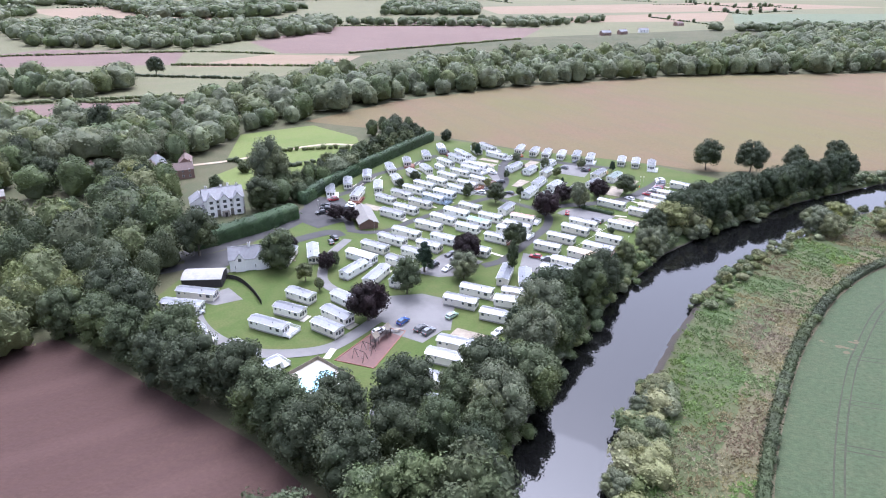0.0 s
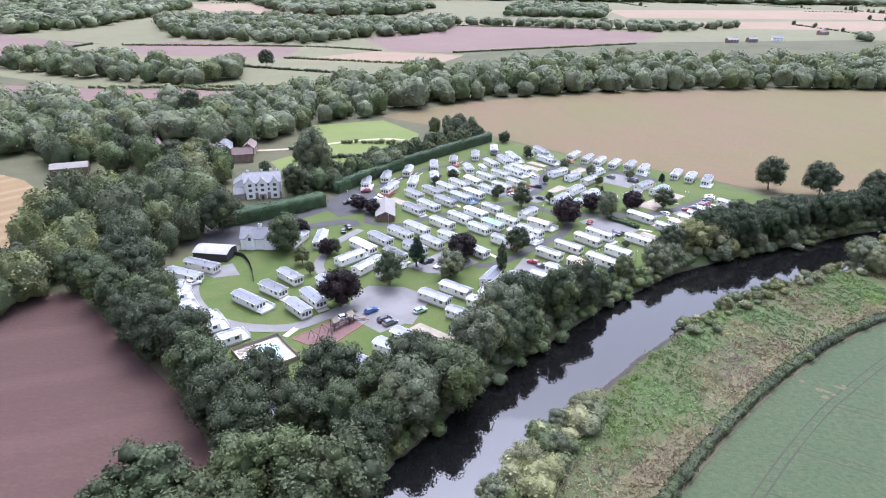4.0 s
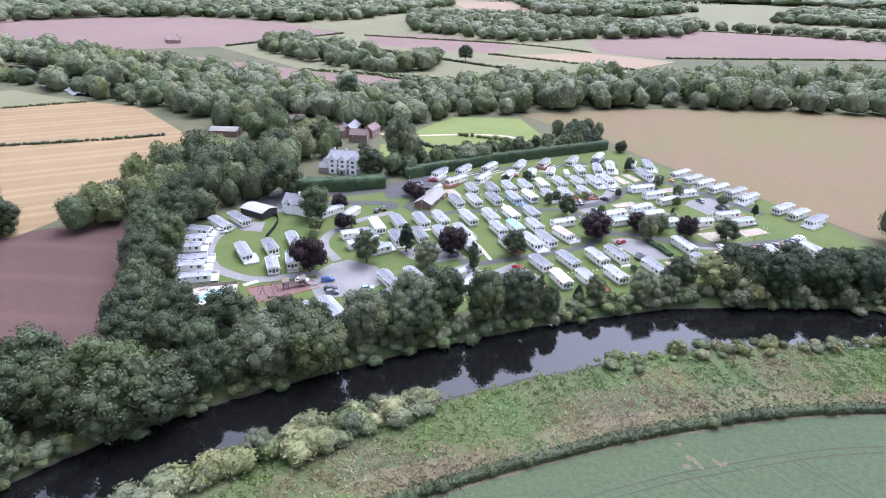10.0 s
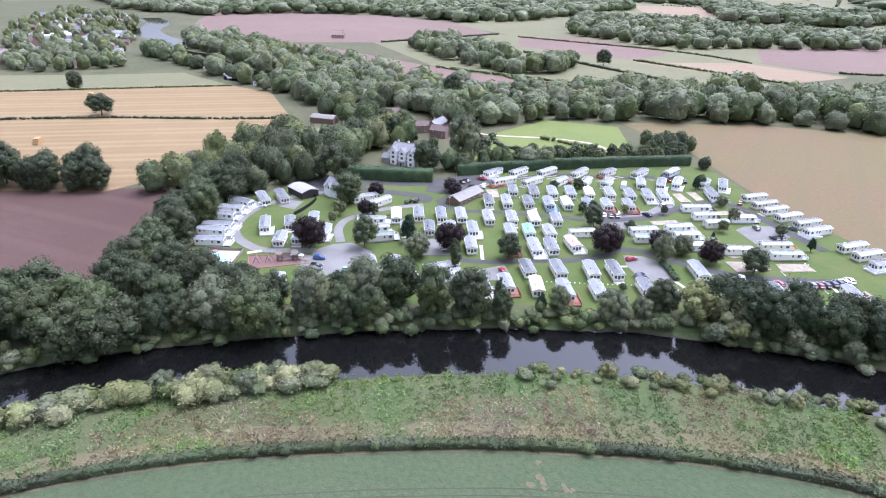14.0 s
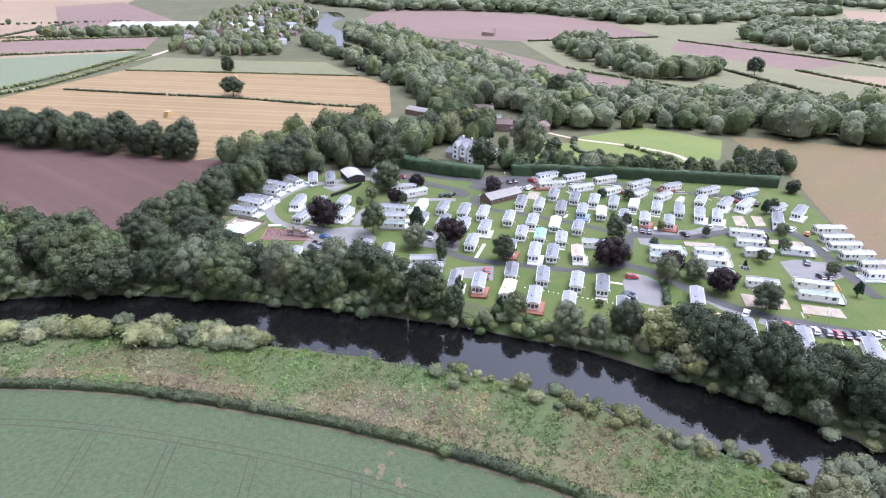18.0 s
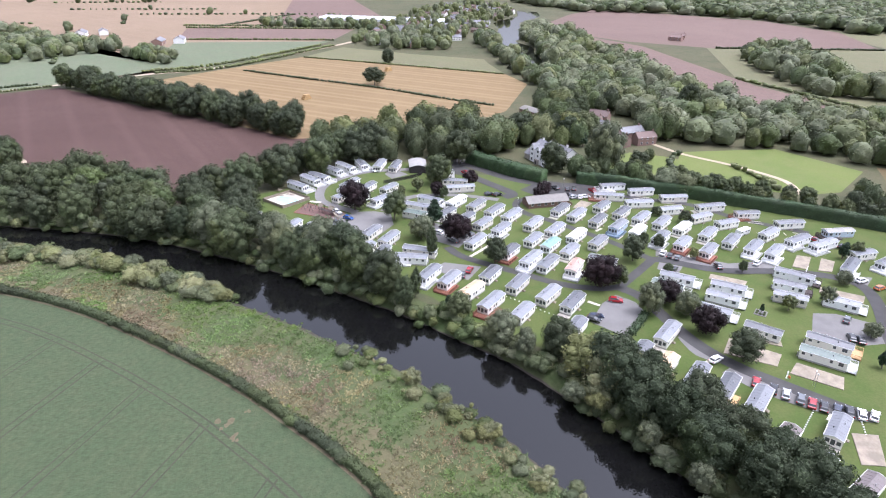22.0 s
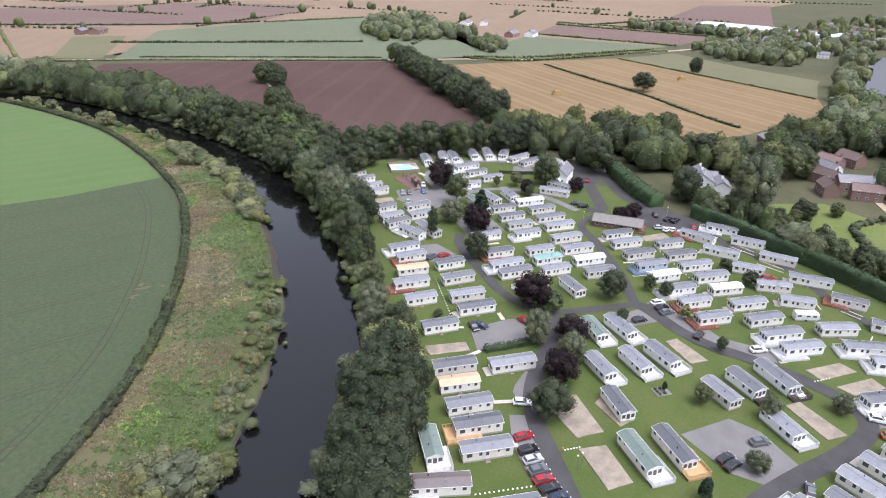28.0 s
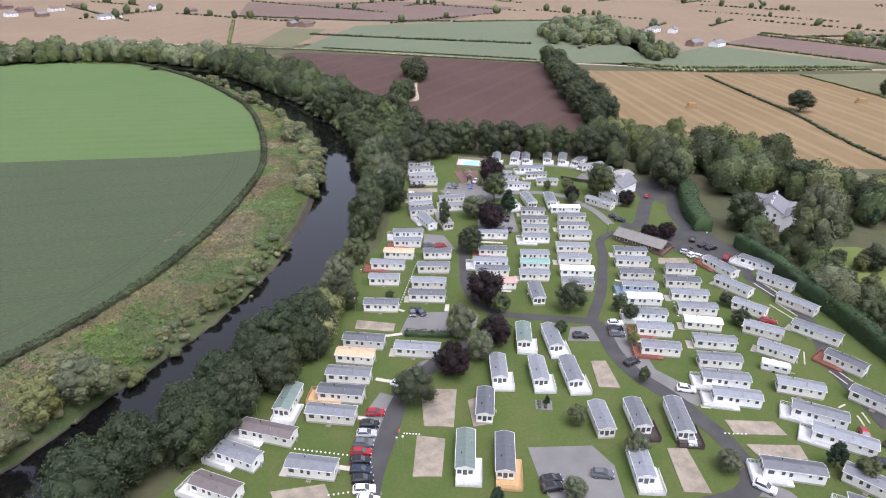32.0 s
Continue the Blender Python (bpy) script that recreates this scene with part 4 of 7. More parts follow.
TREE_KINDS = {
    # leaf, height, radius, crown base, lobes, leaf clumps, clump size, core, stretch, shape
    "oak": (LEAF_DARK, 15, 6.0, 1.5, 26, 3900, 0.3, ICO1, 0.9, "round"),
    "ash": (LEAF_MID, 16, 5.6, 1.5, 26, 3700, 0.29, ICO1, 1.0, "round"),
    "lime": (LEAF_OLIVE, 15, 5.2, 1.5, 24, 3500, 0.28, ICO1, 1.0, "round"),
    "bank_oak": (LEAF_DARK, 15, 6.2, 0.2, 34, 5600, 0.28, ICO1, 0.95, "low"),
    "bank_ash": (LEAF_MID, 16, 5.8, 0.2, 34, 5600, 0.28, ICO1, 1.0, "low"),
    "bank_lime": (LEAF_OLIVE, 15, 5.6, 0.2, 32, 5600, 0.28, ICO1, 1.0, "low"),
    "bank_crack": (LEAF_GREY, 14, 6.0, 0.2, 34, 5600, 0.28, ICO1, 1.0, "low"),
    "bank_sycamore": (LEAF_DEEP, 14, 6.0, 0.2, 34, 5600, 0.28, ICO1, 1.0, "low"),
    "willow": (LEAF_WILLOW, 12, 6.2, 0.4, 26, 3600, 0.32, ICO1, 1.05, "low"),
    "crack": (LEAF_GREY, 13, 5.8, 1.4, 26, 3500, 0.3, ICO1, 1.0, "low"),
    "golden": (LEAF_YELLOW, 14, 5.2, 1.5, 24, 3300, 0.29, ICO1, 1.0, "round"),
    "copper": (LEAF_PURPLE, 10.5, 5.3, 1.4, 26, 3800, 0.27, ICO1, 0.95, "low"),
    "poplar": (LEAF_MID, 17, 2.7, 1.0, 26, 2600, 0.26, ICO1, 1.5, "low"),
    "conifer": (LEAF_CONIFER, 11, 3.6, 0.6, 30, 3000, 0.26, ICO1, 0.9, "cone"),
    "oak_far": (LEAF_DARK, 15, 6.2, 2.0, 24, 950, 0.44, ICO3, 1.0, "dome"),
    "ash_far": (LEAF_MID, 16, 5.8, 2.2, 24, 950, 0.44, ICO3, 1.0, "dome"),
    "lime_far": (LEAF_OLIVE, 15, 5.6, 2.0, 24, 950, 0.44, ICO3, 1.0, "dome"),
    "crack_far": (LEAF_GREY, 13, 5.8, 1.2, 24, 950, 0.44, ICO3, 1.0, "dome"),
    "oak_mid": (LEAF_DARK, 15, 6.2, 0.5, 26, 2600, 0.34, ICO1, 0.97, "low"),
    "ash_mid": (LEAF_MID, 16, 5.8, 0.5, 26, 2600, 0.34, ICO1, 0.97, "low"),
    "crack_mid": (LEAF_DARK, 13, 5.8, 0.5, 26, 2600, 0.34, ICO1, 0.97, "low"),
    # Distant oaks and ashes: leaf colour lighter than near ones, painting in haze.
    "oak_mini_hazed": (LEAF_GREY, 15, 6.4, 0.5, 15, 240, 0.64, ICO3, 1.0, "dome"),
    "ash_mini_hazed": (LEAF_OLIVE, 16, 6.0, 0.5, 15, 240, 0.64, ICO3, 1.0, "dome"),
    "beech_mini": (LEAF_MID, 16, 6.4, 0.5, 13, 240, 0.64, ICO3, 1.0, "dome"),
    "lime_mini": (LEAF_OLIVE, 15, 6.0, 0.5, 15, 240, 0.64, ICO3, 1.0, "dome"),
    "oak_micro_hazed": (LEAF_GREY, 15, 6.4, 0.5, 9, 60, 1.1, ICO2, 1.0, "dome"),
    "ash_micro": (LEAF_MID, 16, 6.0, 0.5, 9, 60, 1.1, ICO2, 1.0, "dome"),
    "hedge_mini": (LEAF_MID, 15, 6.0, 0.0, 6, 14, 1.0, ICO2, 1.0, "dome"),
    "hedge_dark_mini": (LEAF_DARK, 15, 6.0, 0.0, 6, 14, 1.0, ICO2, 1.0, "dome"),
    "scrub": (LEAF_MID, 3, 1.9, 0.0, 9, 170, 0.25, ICO2, 1.0, "dome"),
    "hawthorn": (LEAF_DARK, 3, 1.9, 0.0, 9, 170, 0.25, ICO2, 1.0, "dome"),
    "scrub_olive": (LEAF_OLIVE, 3, 1.9, 0.0, 9, 170, 0.25, ICO2, 1.0, "dome"),
    "scrub_grey": (LEAF_GREY, 3, 1.9, 0.0, 9, 170, 0.25, ICO2, 1.0, "dome"),
    "sallow": (LEAF_WILLOW, 4, 2.3, 0.0, 14, 330, 0.24, ICO3, 1.0, "dome"),
}
TREE_WORDS = {"oak": "broad dark green oak tree", "sycamore": "dense dark green sycamore tree", "ash": "tall mid-green ash tree", "lime": "olive-green lime tree", "willow": "pale yellow-green willow tree", "crack": "grey-green crack willow", "golden": "yellow-green maple tree", "copper": "round copper beech with dark purple leaves", "poplar": "slim upright poplar", "conifer": "dark blue-green conifer"}


def make_tree(kind, variant, seed):
    leafm, h, r, base, lobes, leaves, size, core, tall, form = TREE_KINDS[kind]
    rng = np.random.default_rng(seed)
    ob = tagged(new("tree"), "", "tree")
    part("trunk", trunk_shape(rng, h, base + 1.0, 0.32 if r > 3 else 0.2), BARK, ob)
    V, F = crown_arrays(rng, h, r * rng.uniform(0.92, 1.08), base, lobes, leaves, size, core, tall, form)
    part("crown", tri_mesh("crown", V, F, leafm), leafm, ob)
    return ob


TREE_RNG = np.random.default_rng(7)


def tree(kind, x, y, height=None, z=0.0, where="", group="", wide=None):
    h0 = TREE_KINDS[kind][1]
    s = (height or h0) / h0
    var = int(TREE_RNG.integers(0, 4 if not kind.endswith("_far") else 3))
    key = (kind, var)
    word = TREE_WORDS[kind.replace("_far", "").replace("bank_", "")] + (" " + where if where else "")
    w = (wide or 1.0) * s * TREE_RNG.uniform(0.94, 1.08)
    m = at(x, y, TREE_RNG.uniform(0, 360), z, w, w, s)
    return place(key, lambda: make_tree(kind, var, 11 + var * 7 + sum(map(ord, kind))), m, label=word, group=group)


def inside(poly, x, y):
    ok = False
    n = len(poly)
    for i in range(n):
        (x1, y1), (x2, y2) = poly[i], poly[(i + 1) % n]
        if (y1 > y) != (y2 > y) and x < (x2 - x1) * (y - y1) / (y2 - y1) + x1:
            ok = not ok
    return ok


def scatter(poly, gap, rng, tries=40):
    p = np.array(poly)
    lo, hi = p.min(0), p.max(0)
    n = int((hi - lo).prod() / gap ** 2 * tries / 10) + 20
    cell, out = {}, []
    for x, y in rng.uniform(lo, hi, (n, 2)):
        if not inside(poly, x, y):
            continue
        c = (int(x // gap), int(y // gap))
        if any((x - a) ** 2 + (y - b) ** 2 < gap * gap for i in (-1, 0, 1) for j in (-1, 0, 1) for a, b in cell.get((c[0] + i, c[1] + j), ())):
            continue
        cell.setdefault(c, []).append((x, y))
        out.append((x, y))
    return out


def grove(poly, gap, kinds, lo, hi, where, group, seed, avoid=()):
    rng = np.random.default_rng(seed)
    for x, y in scatter(poly, gap, rng):
        if any((x - a) ** 2 + (y - b) ** 2 < r * r for a, b, r in avoid):
            continue
        d = float(river_distance(np.array([x]), np.array([y]))[0])
        if d < HALF - 0.5:
            continue
        z = -2.2 * max(0.0, min(1.0, (HALF + 4 - d) / 5))
        tree(kinds[int(rng.integers(0, len(kinds)))], x, y, rng.uniform(lo, hi), z, where, group)


BELT = ["bank_oak", "bank_ash", "bank_oak", "bank_crack", "bank_ash", "bank_sycamore", "bank_oak"]
side = normals_of(RIVER)
BANK_W = [tuple(p) for p in (RIVER - side * (HALF + 0.8))]
PARK_EDGE = [(-14, 98), (-2, 112), (4, 124), (10, 136), (20, 152), (30, 166), (40, 180), (50, 192), (60, 202), (69, 214), (78, 228), (90, 239), (104, 249), (119, 259), (140, 274), (165, 287), (212, 306)]
grove([p for p in BANK_W if 94 < p[1] < 178][::2] + [q for q in PARK_EDGE if q[1] < 185], 7.4, BELT, 11, 17, "on the river bank", "riverside trees", 1)
grove([tuple(p) for p in (RIVER - side * (HALF + 4.0)) if 86 < p[0] < 212 and p[1] > 200][::2] + [(92, 243), (102, 251), (114, 259), (136, 272), (163, 286), (212, 305)], 6.0, ["bank_sycamore", "bank_sycamore", "bank_oak", "bank_sycamore"], 12, 15.5, "on the river bank", "riverside trees", 14, [(104, 260, 7.5), (111, 268, 7.5), (118, 272, 7), (125, 279, 7)])
for bk, bx, by, bh, bw in (("bank_oak", *[(-9.5, 118.1)][0], 15, 1.1), ("bank_oak", *[(-23.1, 112.6)][0], 14, 1.0), ("bank_ash", *[(3.1, 117.7)][0], 14, 1.0), ("bank_ash", 53, 184, 10, 0.9), ("poplar", 48, 187, 11, 0.9), ("bank_lime", 60, 200, 9, 1.0), ("conifer", 56, 197, 6, 1.1), ("bank_crack", 71, 211, 9.5, 1.0), ("bank_crack", 77, 217, 8, 0.9), ("bank_oak", 77, 226, 11, 0.95), ("golden", 86, 232, 12.5, 1.3), ("willow", 92, 237.5, 11.5, 1.2), ("bank_oak", 92, 244, 11, 1.0), ("willow", 98, 232, 6, 1.1), ("bank_crack", 110, 240, 6, 1.0), ("bank_crack", 122, 247, 6, 1.0), ("crack", 95.5, 226.5, 5, 1.3)):
    tree(bk, bx, by, bh, -0.5, "on the open bank of the park", "riverside trees", bw)
grove([(-20, 93), (-40, 109), (-65, 125), (-104, 149), (-92, 160), (-80, 148), (-62, 134), (-46, 120), (-30, 108), (-16, 100)], 7.2, ["bank_oak", "bank_ash", "bank_oak", "bank_sycamore", "bank_ash"], 14, 19, "in the belt beside the ploughed field", "field edge trees", 2)
grove([(-128, 108), (-190, 8), (-252, -86), (-260, -82), (-200, 18), (-140, 114)], 6.6, ["bank_oak", "bank_ash", "bank_oak"], 13, 19, "in the row between two fields", "field row trees", 8)
grove([(-66, -2), (-76, -16), (-70, -24), (-60, -10)], 6.5, ["bank_oak", "bank_ash"], 12, 15, "in the ploughed field", "field row trees", 9)
grove([(-100, -58), (-112, -58), (-128, -100), (-116, -100)], 7.5, ["bank_oak", "bank_ash"], 13, 16, "in the ploughed field", "field row trees", 10)


FAR_CROWNS = {}


def joined_crowns(spots, kinds, label, seed, name="woodland", category="woodland"):
    """Crowns that nobody could count, joined in one mesh for each kind of leaf: spots are (x, y, z, height, widening)."""
    rng = np.random.default_rng(seed)
    lists = {}
    for x, y, z, hgt, wide in spots:
        kind = kinds[int(rng.integers(0, len(kinds)))]
        var = int(rng.integers(0, 4))
        leafm, h0, r0, base, lobes, leaves, size, core, tall, form = TREE_KINDS[kind]
        if (kind, var) not in FAR_CROWNS:
            FAR_CROWNS[kind, var] = crown_arrays(np.random.default_rng(seed + var), h0, r0, min(base, 1.0), lobes, leaves, size, core, tall, form)
        V, F = FAR_CROWNS[kind, var]
        sz = hgt / h0
        sw = sz * wide
        w = rng.uniform(0, math.tau)
        q = np.stack([(V[:, 0] * math.cos(w) - V[:, 1] * math.sin(w)) * sw + x, (V[:, 0] * math.sin(w) + V[:, 1] * math.cos(w)) * sw + y, V[:, 2] * sz + z], 1)
        lists.setdefault(kind, []).append((q, F))
    for kind, items in lists.items():
        n, Vs, Fs = 0, [], []
        for q, F in items:
            Vs.append(q)
            Fs.append(F + n)
            n += len(q)
        tagged(new(name, tri_mesh(name, np.vstack(Vs), np.vstack(Fs), TREE_KINDS[kind][0])), label, category, kind="stuff")


def bank_drop(d):
    return -2.2 * max(0.0, min(1.0, (HALF + 4 - d) / 5))


def joined_grove(poly, gap, kinds, lo, hi, label, seed, avoid=(), spread=1.0):
    rng = np.random.default_rng(seed)
    spots = []
    for x, y in scatter(poly, gap, rng):
        if any((x - a) ** 2 + (y - b) ** 2 < r * r for a, b, r in avoid):
            continue
        d = float(river_distance(np.array([x]), np.array([y]))[0])
        if d < HALF - 0.5:
            continue
        spots.append((x, y, bank_drop(d), rng.uniform(lo, hi) * (1.15 if rng.uniform() < 0.15 else 1.0), rng.uniform(0.85, 1.3) * spread))
    joined_crowns(spots, kinds, label, seed)


joined_grove([(-20, 93), (-36, 62), (-34, 20), (-35, -20)] + [p for p in BANK_W if -20 < p[1] < 98][::-1][::2], 7.8, ["oak_mid", "ash_mid", "oak_mid", "crack_mid"], 11, 17, "dense trees along the river bank", 3)
joined_grove([(-35, -20), (-36, -60), (-34, -120), (-28, -190), (10, -190)] + [p for p in BANK_W if -190 < p[1] < -20][::-1][::2], 7.6, ["oak_far", "ash_far", "oak_far", "ash_far"], 11, 17, "dense trees along the river bank", 31)
joined_grove([(-104, 149), (-116, 126), (-127, 142), (-138, 172), (-150, 194), (-160, 222), (-118, 232), (-104, 222), (-98, 208), (-91, 200), (-90, 188), (-90, 164)], 8.4, ["oak_far", "ash_far", "oak_far", "lime_far"], 11, 18, "mixed wood behind the caravan park", 4, [(-167, 231, 25), (-90, 196, 6)])
joined_grove([(-168, 220), (-198, 242), (-228, 268), (-205, 275), (-180, 262), (-150, 262), (-122, 268), (-112, 258), (-114, 234), (-160, 240)], 8.6, ["oak_far", "ash_far", "lime_far"], 10, 18, "mixed wood round the white house", 5, [(-95, 243, 18), (-167, 231, 25), (-190, 247, 14)])
joined_grove([(-70, 254), (-62, 262), (-58, 278), (-48, 300), (-54, 304), (-66, 282), (-78, 264)], 6.0, ["oak_far", "ash_far", "crack_far"], 7, 11, "shrubs and trees behind the tall hedge", 6)
joined_grove([(-215, 262), (-230, 300), (-215, 335), (-165, 330), (-125, 315), (-122, 306), (-140, 308), (-180, 318), (-200, 300), (-205, 275)], 8.5, ["oak_far", "ash_far", "crack_far"], 10, 16, "trees round the hamlet", 7, [(-100, 290, 24), (-118, 296, 22)])
# along the tall hedge, outside the park
grove([(-62, 275), (-71, 280), (-50, 325), (-24, 376), (-14, 370), (-40, 318)], 5.2, ["bank_lime", "bank_oak", "bank_ash"], 7, 10, "behind the clipped hedge", "hedge trees", 12)
grove([(-30, 362), (-48, 368), (-42, 392), (-22, 388)], 6.0, ["oak_far", "ash_far"], 8, 12, "at the meadow corner", "hedge trees", 13)

def blob_cloud(spots, mat, name, label, category, seed, size=(1, 1, 1), tris=1, leaves=24, leafsize=0.8, kind="stuff"):
    """Many crowns or shrubs joined in one mesh: spots are (x, y, z, radius, height)."""
    rng = np.random.default_rng(seed)
    cv, cf = ICO2 if tris > 1 else ICO1
    protos = []
    for k in range(6):
        ph = rng.uniform(0, 60, 3)
        disp = np.array([noise.noise(Vector(q * 1.6 + ph)) for q in cv])
        q = cv * (1 + 0.55 * disp[:, None])
        d = rng.normal(size=(leaves, 3))
        d[:, 2] = np.abs(d[:, 2]) - 0.25
        d /= np.linalg.norm(d, axis=1)[:, None]
        c0 = d * rng.uniform(0.9, 1.2, (leaves, 1))
        t = np.cross(d, rng.normal(size=(leaves, 3)))
        t /= np.linalg.norm(t, axis=1)[:, None]
        b = np.cross(d, t)
        ls = leafsize * 0.28 * rng.uniform(0.6, 1.3, (leaves, 1))
        tri = np.stack([c0 - t * ls, c0 + b * ls + d * ls * 0.4, c0 + t * ls], 1).reshape(-1, 3)
        protos.append((np.vstack([q, tri]), np.vstack([cf, len(q) + np.arange(leaves * 3).reshape(-1, 3)])))
    V, F, n = [], [], 0
    for x, y, z, r, h in spots:
        pv, pf = protos[int(rng.integers(0, 6))]
        w = rng.uniform(0, math.tau)
        ca, sa = math.cos(w), math.sin(w)
        pz = np.sign(pv[:, 2]) * np.abs(pv[:, 2]) ** 0.62
        q = np.stack([(pv[:, 0] * ca - pv[:, 1] * sa) * r + x, (pv[:, 0] * sa + pv[:, 1] * ca) * r + y, (pz * 0.5 + 0.47) * h + z], 1)
        V.append(q)
        F.append(pf + n)
        n += len(q)
    return tagged(new(name, tri_mesh(name, np.vstack(V), np.vstack(F), mat)), label, category, kind=kind)


WOODS = [
    ([(-94, 414), (-41, 485), (49, 552), (214, 625), (430, 660), (720, 690), (900, 720), (760, 960), (520, 980), (400, 900), (300, 790), (210, 730), (125, 735), (50, 695), (-34, 635), (-83, 575), (-128, 545), (-150, 500), (-140, 460)], 11, 11, 20),
    ([(-130, 330), (-118, 378), (-94, 408), (-140, 500), (-172, 480), (-176, 440), (-195, 415), (-235, 385), (-235, 330), (-190, 318)], 9.5, 10, 16),
    ([(-228, 268), (-300, 262), (-350, 250), (-425, 246), (-560, 225), (-570, 240), (-430, 254), (-345, 268), (-300, 300), (-300, 340), (-235, 330), (-190, 318), (-200, 290)], 9.5, 11, 17),
    ([(-300, 300), (-345, 290), (-430, 288), (-500, 292), (-570, 280), (-660, 300), (-640, 345), (-520, 345), (-420, 365), (-300, 362), (-240, 380)], 10, 11, 18),
    ([(-480, 500), (-433, 487), (-379, 476), (-316, 473), (-266, 474), (-255, 505), (-278, 560), (-306, 540), (-356, 532), (-431, 554), (-520, 560)], 11, 8, 19),
    ([(-494, 780), (-654, 970), (-544, 1082), (-353, 1056), (-197, 1130), (-181, 985), (-268, 875), (-315, 765)], 15, 13, 20),
    ([(-135, 1366), (59, 1397), (57, 1716), (-151, 1675)], 18, 14, 20),
    ([(-1435, 640), (-1109, 629), (-980, 590), (-870, 710), (-700, 760), (-680, 860), (-800, 1300), (-1300, 1200)], 19, 15, 22),
    ([(-1047, 1808), (-653, 1577), (-337, 1571), (-346, 1301), (-500, 1180), (-800, 1560), (-1150, 1500)], 22, 15, 22),
    ([(-1700, 340), (-1192, 335), (-990, 420), (-980, 580), (-1120, 620), (-1800, 700)], 20, 15, 22),
    ([(-379, -255), (-505, -361), (-552, -317), (-470, -180), (-433, -120), (-400, -150), (-348, -185)], 11, 10, 15),
    ([(-433, -96), (-400, -60), (-359, -52), (-388, -110)], 9, 8, 12),
    ([(-560, 95), (-530, 80), (-480, 130), (-480, 190), (-560, 200), (-620, 150)], 11, 9, 14),
    ([(-650, 90), (-690, 110), (-720, 40), (-700, -60), (-670, -50)], 11, 8, 13),
    ([(-200, 1130), (160, 1130), (300, 1300), (180, 1260), (-200, 1180)], 16, 9, 14),
    ([(420, 1110), (900, 1250), (1500, 1500), (1500, 1350), (760, 980)], 20, 12, 18),
    ([(-600, 1900), (1800, 2600), (1800, 2900), (-900, 2600)], 40, 16, 26),
    ([(-2200, 900), (-1400, 900), (-1300, 1600), (-1900, 1700)], 38, 16, 26),
    ([(20, -200), (60, -250), (120, -280), (230, -300), (230, -330), (100, -310), (30, -270), (-20, -215)], 8, 12, 18),
]
# Far woods mix in crowns whose pale leaf colour stands for haze.
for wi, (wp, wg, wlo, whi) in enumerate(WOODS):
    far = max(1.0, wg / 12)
    joined_grove(wp, wg * 1.08, ["oak_mini_hazed", "beech_mini", "ash_mini_hazed", "oak_mini_hazed"] if wg < 14 else ["oak_micro_hazed", "ash_micro"], wlo * 0.9, whi, "mixed woodland in full leaf", 100 + wi, (), 1.2 * far)


def hedge_line(pts, width, height, mat, label, seed, step=0.8, name="hedge"):
    rng = np.random.default_rng(seed)
    line = smooth_line(pts, width * step)
    spots = [(p[0] + rng.uniform(-0.2, 0.2) * width, p[1] + rng.uniform(-0.2, 0.2) * width, 0, width * rng.uniform(0.45, 0.75), height * rng.uniform(0.7, 1.2)) for p in line]
    return blob_cloud(spots, mat, name, label, "hedge", seed, leaves=10, leafsize=0.9)


rngh = np.random.default_rng(20)
joined_crowns([(p[0] + rngh.uniform(-0.5, 0.5), p[1] + rngh.uniform(-0.5, 0.5), 0, rngh.uniform(1.5, 2.2), rngh.uniform(1.0, 1.4)) for p in smooth_line(HEDGE_EAST[::4], 3.2)], ["hawthorn", "hawthorn", "scrub"], "hawthorn bushes standing in the hedge round the crop field", 20, "hedge", "hedge")
FAR_HEDGES = [
    [(-337, 22), (-300, 90), (-273, 142), (-240, 190), (-219, 226)], [(-416, 57), (-380, 150), (-343, 242)],
    [(-255, -96), (-172, -180), (-105, -252), (-18, -322)], [(-262, -110), (-180, -198), (-112, -268)],
    [(-316, -44), (-352, 3), (-497, 70)], [(-322, -56), (-362, -10), (-500, 56)], [(-141, -378), (-230, -290), (-326, -201)],
    [(-526, -108), (-545, 62)], [(-640, -140), (-660, 71)], [(-602, 345), (-480, 368), (-300, 366), (-238, 390)],
    [(-340, 440), (-200, 492)], [(-330, 545), (-262, 462), (-165, 500)], [(-380, 590), (-178, 572)], [(-275, 650), (-112, 655)], [(-500, 690), (-300, 752), (-200, 745)],
    [(-540, 685), (-534, 495)], [(-184, 1110), (178, 1181)], [(-99, -562), (-34, -334)], [(-120, -623), (-256, -496), (-368, -440)], [(-373, -432), (-510, -389)], [(-682, -40), (-665, -152)], [(-844, -48), (-650, -112)], [(-115, 760), (96, 938)],
    [(-90, 338), (-72, 343), (-52, 345)], [(-112, 318), (-90, 306), (-66, 318)],
]
for hi_, hp in enumerate(FAR_HEDGES):
    hedge_line(hp, 2.2 if hi_ < 4 else 3.2, 1.7 if hi_ < 4 else 2.6, LEAF_OLIVE if hi_ % 3 else LEAF_DARK, "field hedge with gaps", 200 + hi_, 1.0)


